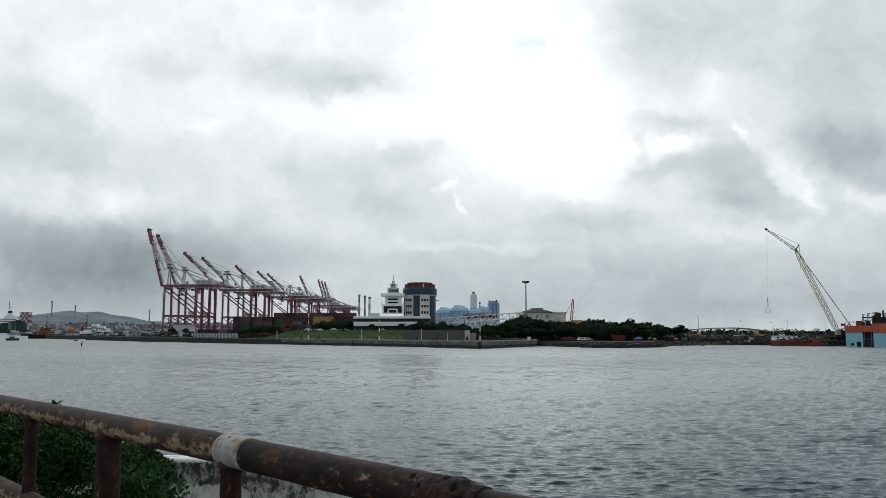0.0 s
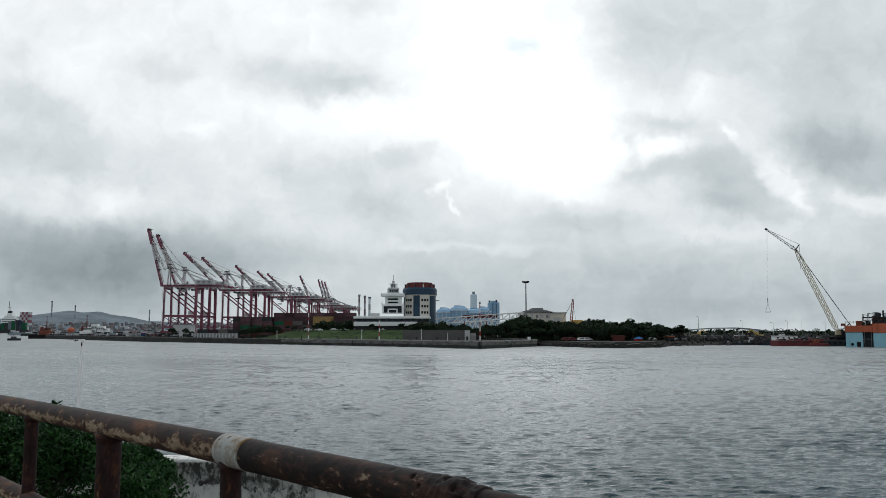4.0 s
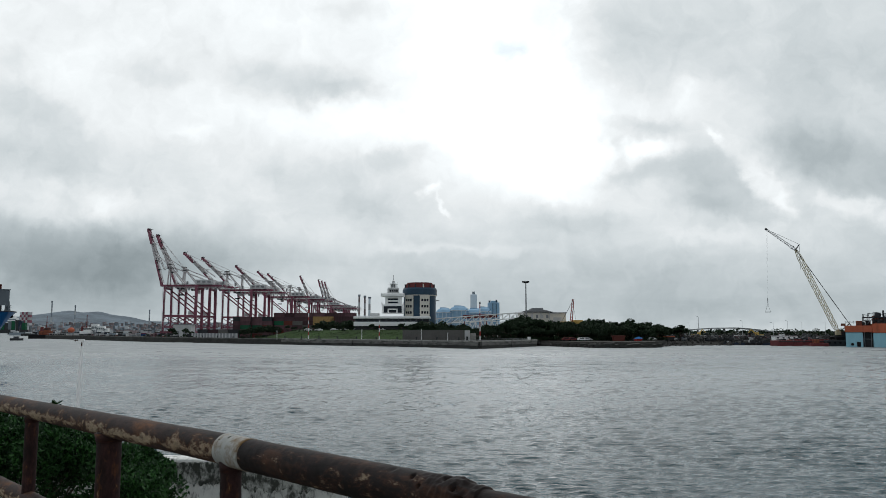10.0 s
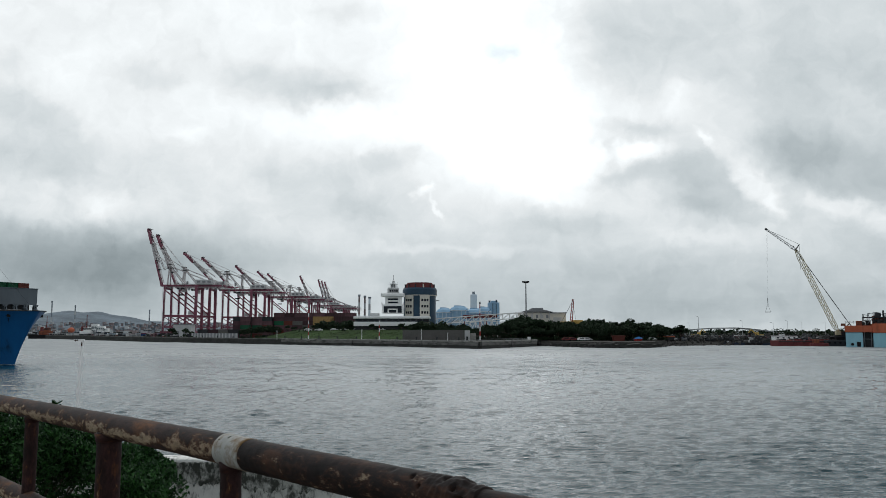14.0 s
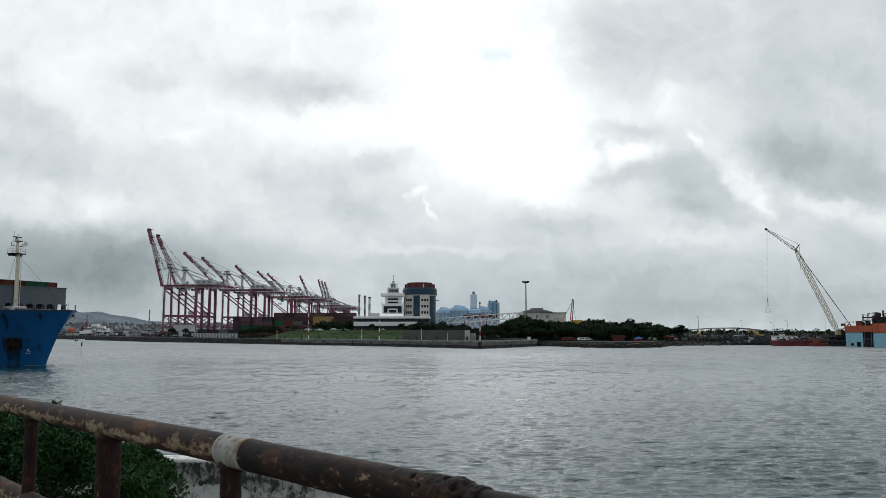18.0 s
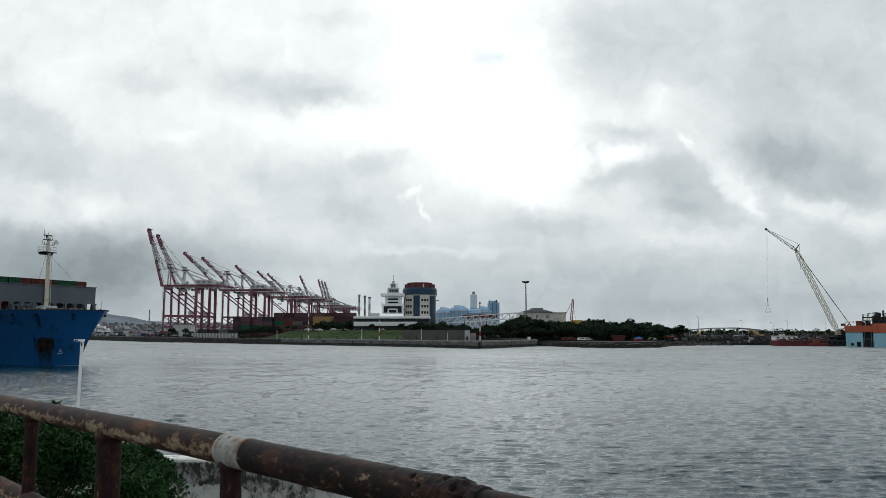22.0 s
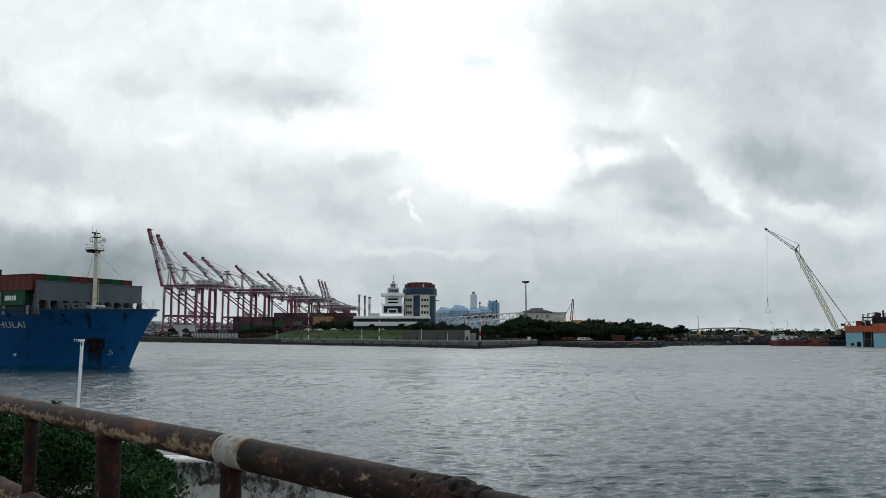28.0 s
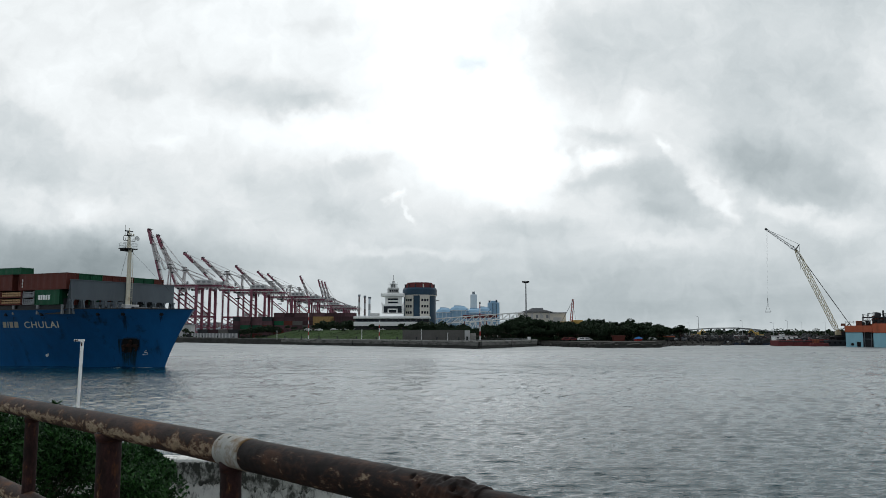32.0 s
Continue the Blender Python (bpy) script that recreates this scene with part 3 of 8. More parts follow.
# ================= setting =================
def water_sheet():
    # wide calm sheet to the horizon, and the nearer reach with its waves
    bm = bmesh.new()
    bmesh.ops.create_grid(bm, x_segments=40, y_segments=40, size=4900)
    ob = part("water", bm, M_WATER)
    ob.data.transform(Matrix.Translation((0, 0, -0.3)))
    tagged(ob, "grey-green harbour water ruffled by small waves", "water", kind="structure")
    rng = np.random.default_rng(11)
    rows, cols = 920, 760
    ys = 31 * (460 / 31) ** (np.arange(rows + 1) / rows)
    xs = np.linspace(-1, 1, cols + 1)
    X = xs[None, :] * (0.6 * ys[:, None] + 14) + 12
    Y = np.repeat(ys[:, None], cols + 1, axis=1)
    Z = np.zeros_like(X)
    step = np.repeat((ys * 0.0029)[:, None], cols + 1, axis=1)
    # wave height varies with distance so the ripples look right from the camera
    far = np.interp(Y, [31, 45, 75, 150, 230, 330], [0.95, 1.1, 1.5, 1.7, 1.3, 0.7])
    for k in range(150):
        length = 0.28 * (1.9 / 0.28) ** rng.random()
        way = radians(264) + rng.normal() * 0.34
        kx, ky = 2 * math.pi / length * math.cos(way), 2 * math.pi / length * math.sin(way)
        slope = 0.038 * min(1.0, (length / 0.5) ** -0.75)
        ph = kx * X + ky * Y + rng.uniform(0, 6.28)
        s = np.sin(ph)
        Z += far * np.clip(length / (2.5 * step) - 1, 0, 1) * slope * length / (2 * math.pi) * s
    # longer waves only far out, to give the camera visible texture there
    reach = np.interp(Y, [80, 140, 420], [0, 1, 1])
    for k in range(44):
        length = 2.2 * 6.0 ** rng.random()
        way = radians(266) + rng.normal() * 0.75
        ph = 2 * math.pi / length * (math.cos(way) * X + math.sin(way) * Y) + rng.uniform(0, 6.28)
        Z += reach * 0.011 * length / (2 * math.pi) * np.sin(ph)
    # gusts: rougher and calmer patches
    gust = np.zeros_like(X)
    for k in range(9):
        length = rng.uniform(14, 60)
        way = radians(270) + rng.normal() * 0.55
        gust += np.sin(2 * math.pi / length * (math.cos(way) * X + math.sin(way) * Y) + rng.uniform(0, 6.28))
    Z *= 1 + 0.20 * np.clip(gust / 2.2, -1.2, 1.2)
    # the fronts, which face the sea wall, are steeper than the backs
    Y = Y - 0.9 * Z
    co = np.stack([X, Y, Z], axis=-1).reshape(-1, 3)
    i = np.arange(rows)[:, None] * (cols + 1) + np.arange(cols)[None, :]
    idx = np.stack([i, i + 1, i + cols + 2, i + cols + 1], axis=-1).reshape(-1)
    me = bpy.data.meshes.new("waves")
    me.vertices.add(len(co))
    me.vertices.foreach_set("co", co.ravel().astype(np.float32))
    n = rows * cols
    me.loops.add(4 * n)
    me.loops.foreach_set("vertex_index", idx.astype(np.int32))
    me.polygons.add(n)
    me.polygons.foreach_set("loop_start", np.arange(0, 4 * n, 4, dtype=np.int32))
    me.update(calc_edges=True)
    me.polygons.foreach_set("use_smooth", np.ones(n, dtype=bool))
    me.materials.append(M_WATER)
    w = new("waves", me)
    w.parent = ob
    return ob


def sky_shell():
    bm = bmesh.new()
    R, cols, rows = 4350, 48, 20
    grid = []
    for j in range(rows + 1):
        el = radians(-1.5 + 40.5 * j / rows)
        grid.append([bm.verts.new((R * math.cos(el) * math.sin(az), R * math.cos(el) * math.cos(az), R * math.sin(el)))
                     for az in [radians(-62 + 124 * i / cols) for i in range(cols + 1)]])
    for j in range(rows):
        for i in range(cols):
            bm.faces.new((grid[j][i], grid[j + 1][i], grid[j + 1][i + 1], grid[j][i + 1]))
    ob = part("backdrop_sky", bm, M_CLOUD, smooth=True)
    return tagged(ob, "broken grey and white overcast cloud drifting slowly", "sky", kind="structure")


def land():
    outline = [(-378, 713), (-235, 550), (-149, 448), (-80, 385), (-21, 337), (14.2, 296), (41.2, 342), (43.5, 357), (117, 388), (150, 376), (168, 366), (420, 372), (4500, 380),
               (4500, 4700), (-4500, 4700), (-4500, 2050), (-600, 2050), (-232, 1800), (-238, 640), (-252, 598), (-366, 728)]
    bm = bmesh.new()
    n = len(outline)
    top = [bm.verts.new((x, y, 2.4)) for x, y in outline]
    low = [bm.verts.new((x, y, -4)) for x, y in outline]
    for tri in tessellate_polygon([[Vector((x, y, 0)) for x, y in outline]]):
        f = bm.faces.new([top[i] for i in tri])
        f.normal_update()
        if f.normal.z < 0:
            f.normal_flip()
    for i in range(n):
        bm.faces.new((low[i], low[(i + 1) % n], top[(i + 1) % n], top[i]))
    ob = part("ground", bm, M_LAND)
    tagged(ob, "flat harbour land of gravel and concrete", "ground", kind="structure")
    # quay wall with its coping, in bays
    quay = thing("quay_wall", Matrix(), "weathered concrete quay wall with dark tidal stains", "quay", kind="structure")
    pts = [Vector((x, y, 0)) for x, y in outline[:7]]
    for a, b in zip(pts, pts[1:]):
        n = max(1, int((b - a).length / 22))
        for i in range(n):
            p, q = a.lerp(b, i / n), a.lerp(b, (i + 0.985) / n)
            nrm = (q - p).cross(Vector((0, 0, 1))).normalized()
            bm = bmesh.new()
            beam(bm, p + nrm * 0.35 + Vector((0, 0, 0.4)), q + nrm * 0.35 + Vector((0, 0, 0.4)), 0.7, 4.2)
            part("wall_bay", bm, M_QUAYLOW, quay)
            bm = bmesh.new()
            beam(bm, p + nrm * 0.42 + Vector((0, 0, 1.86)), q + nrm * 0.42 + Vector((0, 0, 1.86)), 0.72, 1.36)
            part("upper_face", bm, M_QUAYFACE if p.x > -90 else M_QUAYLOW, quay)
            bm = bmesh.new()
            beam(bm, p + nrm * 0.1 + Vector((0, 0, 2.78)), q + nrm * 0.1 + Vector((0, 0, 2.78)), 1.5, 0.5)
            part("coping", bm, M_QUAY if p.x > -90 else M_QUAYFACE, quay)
    return ob


WATER = water_sheet()
SKY = sky_shell()
land()


# ================= container cranes =================
def sts_crane(lift):
    """A ship-to-shore crane; it faces the water along -x, the hinge of its boom over the origin's waterside legs."""
    c = thing("container_crane", Matrix(), "red and white ship-to-shore container crane with raised boom", "crane", "container cranes on the quay")
    G, W2, GAUGE = 36.6, 9.0, 25.0
    for x in (0.0, GAUGE):
        for y in (-W2, W2):
            bm = bmesh.new()
            beam(bm, (x, y, 0.9), (x, y * 0.9, G + 1.5), 1.3 if x == 0 else 2.1, 1.3)
            part("leg", bm, M_CRANE, c)
            bm = B((x - 0.9, y - 4.5, -1.5, x + 0.9, y + 4.5, -0.2))
            for k in range(6):
                tube(bm, (x - 0.4, y - 3.8 + 1.5 * k, -2.0), (x + 0.4, y - 3.8 + 1.5 * k, -2.0), 0.45)
            part("bogie", bm, M_DARK, c)
        bm = B((x - 0.8, -W2 - 4, -0.2, x + 0.8, W2 + 4, 1.5))
        part("sill_beam", bm, M_CRANE, c)
        bm = bmesh.new()
        beam(bm, (x, -W2, G - 1), (x, W2, G - 1), 1.4, 2.0)
        part("cross_beam", bm, M_CRANE, c)
    for y in (-W2, W2):
        bm = bmesh.new()
        beam(bm, (0, y, 13.5), (GAUGE, y, 13.5), 1.2, 1.6)
        part("portal_beam", bm, M_CRANE, c)
        bm = bmesh.new()
        beam(bm, (0, y * 0.94, G - 2.5), (GAUGE, y, 14.5), 0.9, 0.9)
        part("diagonal_brace", bm, M_CRANE, c)
        bm = bmesh.new()
        beam(bm, (0.5, y, 12.6), (GAUGE / 2, y, 5.2), 0.5, 0.5)
        beam(bm, (GAUGE / 2, y, 12.6), (0.5, y, 5.2), 0.5, 0.5)
        beam(bm, (GAUGE / 2, y, 12.6), (GAUGE - 0.5, y, 5.2), 0.5, 0.5)
        beam(bm, (GAUGE - 0.5, y, 12.6), (GAUGE / 2, y, 5.2), 0.5, 0.5)
        part("lower_brace", bm, M_CRANE, c)
        part("tie_beam", B((0, y - 0.5, 4.2, GAUGE, y + 0.5, 5.3)), M_CRANE, c)
        for x, r in ((0.6, 0.16), (GAUGE + 0.9, 0.14)):
            part("conduit_run", T(((x, y + 0.3, 2), (x, y + 0.3, G), r), n=5), M_CRANE_W, c)
    part("trolley", B((GAUGE * 0.3, -2.6, G - 1.6, GAUGE * 0.3 + 6, 2.6, G - 0.2)), M_DARK, c)
    part("spreader", T(((GAUGE * 0.3 + 1, 0, G - 6.2), (GAUGE * 0.3 + 5, 0, G - 6.2), 0.5), ((GAUGE * 0.3 + 3, 0, G - 6.2), (GAUGE * 0.3 + 3, 0, G - 1.5), 0.12), n=6), M_DARK, c)
    for y in (-W2 - 1.0, W2 + 1.0):
        bm = bmesh.new()
        for k in range(16):
            box(bm, -0.9, y - 0.4, 3 + 2.0 * k, 0.9, y + 0.4, 3.12 + 2.0 * k)
        tube(bm, (-0.9, y, 2), (-0.9, y, G), 0.1, n=4)
        tube(bm, (0.9, y, 2), (0.9, y, G), 0.1, n=4)
        part("leg_ladder", bm, M_CRANE_W, c)
    part("cable_reel", T(((2.2, -0.5, 5.0), (2.2, 0.5, 5.0), 1.1), n=16), M_CRANE, c)
    part("electric_house", soft(B((GAUGE - 7, -5, 14.6, GAUGE - 2, -1, 17.4)), 0.1), M_PALE, c)
    bm = bmesh.new()
    for y in (-4.6, 4.6):
        for k in range(26):
            tube(bm, (-1.5 + 1.9 * k, y, G + 2.2), (-1.5 + 1.9 * k, y, G + 3.4), 0.07, n=3)
        tube(bm, (-1.5, y, G + 3.4), (46, y, G + 3.4), 0.08, n=3)
        beam(bm, (-1.5, y, G + 2.1), (46, y, G + 2.1), 0.9, 0.12)
    part("walkway", bm, M_CRANE_W, c)
    bm = bmesh.new()
    for y in (-2.2, 2.2):
        beam(bm, (-5.5, y, G + 1.2), (GAUGE + 17, y, G + 1.2), 0.9, 1.5)
    for k in range(6):
        beam(bm, (k * 9.0, -3.2, G + 1.2), (k * 9.0, 3.2, G + 1.2), 0.6, 1.0)
    part("girder", bm, M_CRANE, c)
    bm = bmesh.new()
    for y in (-4.9, 4.9):
        lattice(bm, (-1, y, G - 0.2), (46, y, G - 0.2), 0.6, 1.3, 18, 0.08, up=(0, 1, 0))
    part("festoon_rail", bm, M_CRANE_W, c)
    for k in range(6):
        x = 3 + 7.2 * k
        part("girder_box", B((x, -4.8, G - 1.6 - (k % 3) * 0.6, x + 1.2, -4.2, G - 0.3)), M_GREY, c)
        part("rail_box", B((x + 3, 3.6, G + 2.6, x + 4.4, 4.6, G + 4.0 + (k % 2))), M_GREY, c)
    # apex frame with its ties
    for y in (-3.6, 3.6):
        bm = bmesh.new()
        beam(bm, (0.5, y, G + 2), (1.0, y * 0.35, G + 17), 0.9, 0.9)
        beam(bm, (GAUGE * 0.55, y, G + 2), (1.0, y * 0.35, G + 17), 0.7, 0.7)
        part("apex_leg", bm, M_CRANE_W, c)
        bm = T(((1.0, y * 0.35, G + 17), (GAUGE + 13, y, G + 2.6), 0.32), n=5)
        part("back_stay", bm, M_CRANE_W, c)
    bm = B((-0.2, -2.0, G + 16.0, 2.2, 2.0, G + 17.8))
    part("apex_head", bm, M_CRANE_W, c)
    bm = B((-2.2, -3.0, G + 15.2, 3.4, 3.0, G + 15.5), (-1.2, -2.4, G + 17.8, 2.2, 2.4, G + 18.3))
    for k in range(5):
        for y in (-2.9, 2.9):
            tube(bm, (-2.1 + 1.35 * k, y, G + 15.5), (-2.1 + 1.35 * k, y, G + 16.6), 0.08, n=4)
    for y in (-2.9, 2.9):
        tube(bm, (-2.1, y, G + 16.6), (3.3, y, G + 16.6), 0.08, n=4)
    part("apex_platform", bm, M_DARK, c)
    house = part("machinery_house", soft(B((GAUGE * 0.9, -4.0, G + 2.0, GAUGE * 0.9 + 14, 4.0, G + 6.0)), 0.15), M_PALE, c, "pale grey machinery house")
    for k in range(3):
        part("louvre", B((GAUGE * 0.9 + 1.4 + 4.2 * k, -4.06, G + 3.2, GAUGE * 0.9 + 4.0 + 4.2 * k, -3.95, G + 5.0)), M_GREY, house)
    part("operator_cab", soft(B((GAUGE * 0.45, -1.5, G - 4.0, GAUGE * 0.45 + 3.2, 1.5, G - 1.2)), 0.12), M_CRANE_W, c)
    bm = bmesh.new()
    for k in range(7):
        y = W2 + 1.3
        box(bm, GAUGE - 1.6 + (k % 2), y - 0.5, 3 + 5.4 * k, GAUGE + 1.4, y + 0.5, 3.25 + 5.4 * k)
    tube(bm, (GAUGE, W2 + 1.2, 1), (GAUGE, W2 + 1.2, G), 0.25, n=5)
    part("stair_tower", bm, M_CRANE_W, c)
    # boom about its hinge
    a = radians(lift)
    d = Vector((-math.cos(a), 0, math.sin(a)))
    up = Vector((math.sin(a), 0, math.cos(a)))
    hinge = Vector((-5.0, 0, G + 1.2))
    L = 47.0
    bm = bmesh.new()
    for y in (-1.5, 1.5):
        o = Vector((0, y, 0))
        beam(bm, hinge + o, hinge + d * (L * 0.46) + o, 0.8, 1.2)
    for k in range(5):
        p = hinge + d * (L * 0.1 * k)
        beam(bm, p + Vector((0, -1.5, 0)), p + Vector((0, 1.5, 0)), 0.5, 0.8)
    boom = part("boom", bm, M_CRANE, c)
    bm = bmesh.new()
    for y in (-1.5, 1.5):
        o = Vector((0, y, 0))
        beam(bm, hinge + d * (L * 0.46) + o, hinge + d * (L * 0.74) + o, 0.8, 1.2)
        lattice(bm, hinge + d * (L * 0.42) + up * 1.4 + o, hinge + d * (L * 0.76) + up * 1.4 + o, 0.9, 2.2, 7, 0.16, up=(0, 1, 0))
        tube(bm, hinge + d * (L * 0.25) + up * 5 + o, hinge + d * (L * 0.78) + up * 1 + o, 0.3, n=4)
    for k in range(5):
        p = hinge + d * (L * (0.48 + 0.075 * k))
        beam(bm, p + Vector((0, -1.5, 0)), p + Vector((0, 1.5, 0)), 0.5, 0.9)
    part("boom_middle", bm, M_CRANE_W, boom, "white middle section of the boom")
    bm = bmesh.new()
    for y in (-1.5, 1.5):
        o = Vector((0, y, 0))
        beam(bm, hinge + d * (L * 0.74) + o, hinge + d * L + o, 1.2, 2.0)
    beam(bm, hinge + d * (L * 0.99) + Vector((0, -2.2, 0)), hinge + d * (L * 0.99) + Vector((0, 2.2, 0)), 1.6, 2.4)
    beam(bm, hinge + d * (L * 0.82) + Vector((0, -1.5, 0)), hinge + d * (L * 0.82) + Vector((0, 1.5, 0)), 1.0, 1.4)
    part("boom_tip", bm, M_CRANE, boom)
    # sheaves, lamps and landings along the boom
    for k, wd in ((1.0, 2.6), (0.86, 2.0), (0.73, 2.9), (0.60, 2.0), (0.44, 2.7), (0.28, 2.0)):
        bm = bmesh.new()
        p = hinge + d * (L * k) + up * 0.9
        beam(bm, p + Vector((0, -wd, 0)), p + Vector((0, wd, 0)), 1.1, 0.7)
        for y in (-wd, wd):
            tube(bm, p + Vector((0, y, 0)), p + up * 1.7 + Vector((0, y, 0)), 0.16, n=4)
        part("boom_landing", bm, M_DARK, boom)
    bm = bmesh.new()
    for y in (-1.3, 1.3):
        tube(bm, (1.0, y, G + 17), hinge + d * (L * 0.56) + up * 1.2 + Vector((0, y * 1.2, 0)), 0.18, n=4)
        tube(bm, (1.0, y, G + 17), hinge + d * (L * 0.95) + up * 1.2 + Vector((0, y * 1.2, 0)), 0.15, n=4)
    part("fore_stay", bm, M_CRANE_W, c)
    bm = bmesh.new()
    lattice(bm, hinge + d * 2 + up * 1.2, hinge + d * (L * 0.9) + up * 1.2, 1.4, 1.6, 16, 0.12, up=(0, 1, 0))
    part("boom_walkway", bm, M_CRANE_W, c)
    return c


def crane_row():
    c75, c48, c62 = sts_crane(75), sts_crane(45), sts_crane(68)
    spots = [(c75, -225, 617), (c62, -221.4, 641), (c48, -198, 686), (c48, -197, 734), (c48, -190, 828), (c48, -185, 905),
             (c48, -182, 945), (c62, -191.6, 1126), (c75, -188.5, 1240), (c75, -188, 1270), (c75, -187.5, 1300)]
    used = set()
    for c, x, y in spots:
        m = pose(x + 4.0, y, 4.9, 0, 0, random.uniform(-2, 2))
        if c in used:
            copy_thing(c, m)
        else:
            used.add(c)
            c.matrix_basis = m


# ================= container yard =================
def container_mesh(length, height, name="box_shell"):
    """A corrugated steel box of that length along x, its corner at the origin's middle."""
    bm = bmesh.new()
    hl, hw = length / 2, 1.22
    n = int(length / 0.4)
    for s in (-1, 1):
        pts = []
        for i in range(n):
            x = -hl + 0.12 + (length - 0.24) * i / (n - 1)
            pts.append((x, s * (hw - (0.05 if (i // 2) % 2 else 0.0))))
        for (xa, ya), (xb, yb) in zip(pts, pts[1:]):
            vs = [bm.verts.new(v) for v in ((xa, ya, 0.15), (xb, yb, 0.15), (xb, yb, height - 0.12), (xa, ya, height - 0.12))]
            bm.faces.new(vs if s < 0 else vs[::-1])
    box(bm, -hl + 0.06, -hw + 0.06, 0.1, hl - 0.06, hw - 0.06, height - 0.05)
    for s in (-1, 1):
        box(bm, -hl, s * hw - 0.06, 0, hl, s * hw + 0.06, 0.16)
        box(bm, -hl, s * hw - 0.05, height - 0.13, hl, s * hw + 0.05, height)
        for e in (-1, 1):
            box(bm, e * hl - 0.08, s * hw - 0.08, 0, e * hl + 0.08, s * hw + 0.08, height + 0.01)
        box(bm, s * hl - 0.05, -hw, 0, s * hl + 0.05, hw, 0.16)
        box(bm, s * hl - 0.05, -hw, height - 0.13, s * hl + 0.05, hw, height)
        for k in (-0.75, -0.25, 0.25, 0.75):
            tube(bm, (s * (hl + 0.03), k, 0.2), (s * (hl + 0.03), k, height - 0.2), 0.03, n=4)
    me = bpy.data.meshes.new(name)
    bm.to_mesh(me)
    bm.free()
    return me


CONTAINER_DATA = {}


def container(m, length=12.19, height=2.59, material=M_CMIX, label="", group=""):
    key = (length, height, material.name)
    if key not in CONTAINER_DATA:
        me = container_mesh(length, height)
        me.materials.append(material)
        CONTAINER_DATA[key] = me
    ob = new("shipping_container", CONTAINER_DATA[key])
    ob.matrix_basis = m
    return tagged(ob, label or "corrugated steel shipping container in a yard stack", "container", group or "containers stacked in the yard")


def yard():
    rng = random.Random(4)
    tint = [M_CGREEN, M_CMIX, M_CMIX, M_CMIX, M_CMIX, M_DARK, M_CMIX, M_CBROWN, M_CMIX, M_CMIX, M_FENCE, M_CMIX, M_CMIX, M_CBROWN, M_CMIX]
    # the long stack behind the bank: five high, its top stepping down to the right
    for i in range(6):
        x = -126 + 12.9 * i
        top = [5, 5, 6, 6, 6, 6][i]
        for half in (-3.15, 3.15):
            if i == 0 and half < 0:
                continue
            for k in range(top - rng.choice((0, 0, 0, 1, 1, 2))):
                container(pose(x + half + rng.uniform(-0.1, 0.1), 480 + (i % 3) * 3, 2.4 + 2.6 * k), 6.06, material=rng.choice(tint))
        for k in range(top):
            container(pose(x, 486 + (i % 3) * 3, 2.4 + 2.6 * k), material=rng.choice(tint))
    for i in range(2):
        for k in range(5):
            container(pose(-73.0 + 13.2 * i, 470, 2.4 + 2.6 * k), material=M_CTAN if k > 2 and i == 0 else M_CMIX, label="yellow and brown shipping containers stacked by the trees")
    for i in range(4):
        for k in range(5):
            container(pose(-64 + 12.9 * i, 560, 2.4 + 2.6 * k), material=M_CMIX)
    for i in range(5):
        for k in range((1, 2, 2, 2, 2)[i]):
            container(pose(-157 + 6.5 * i, 484, 2.4 + 2.6 * k), 6.06, material=rng.choice((M_CMIX, M_DARK, M_CMIX, M_DARK, M_FENCE)))


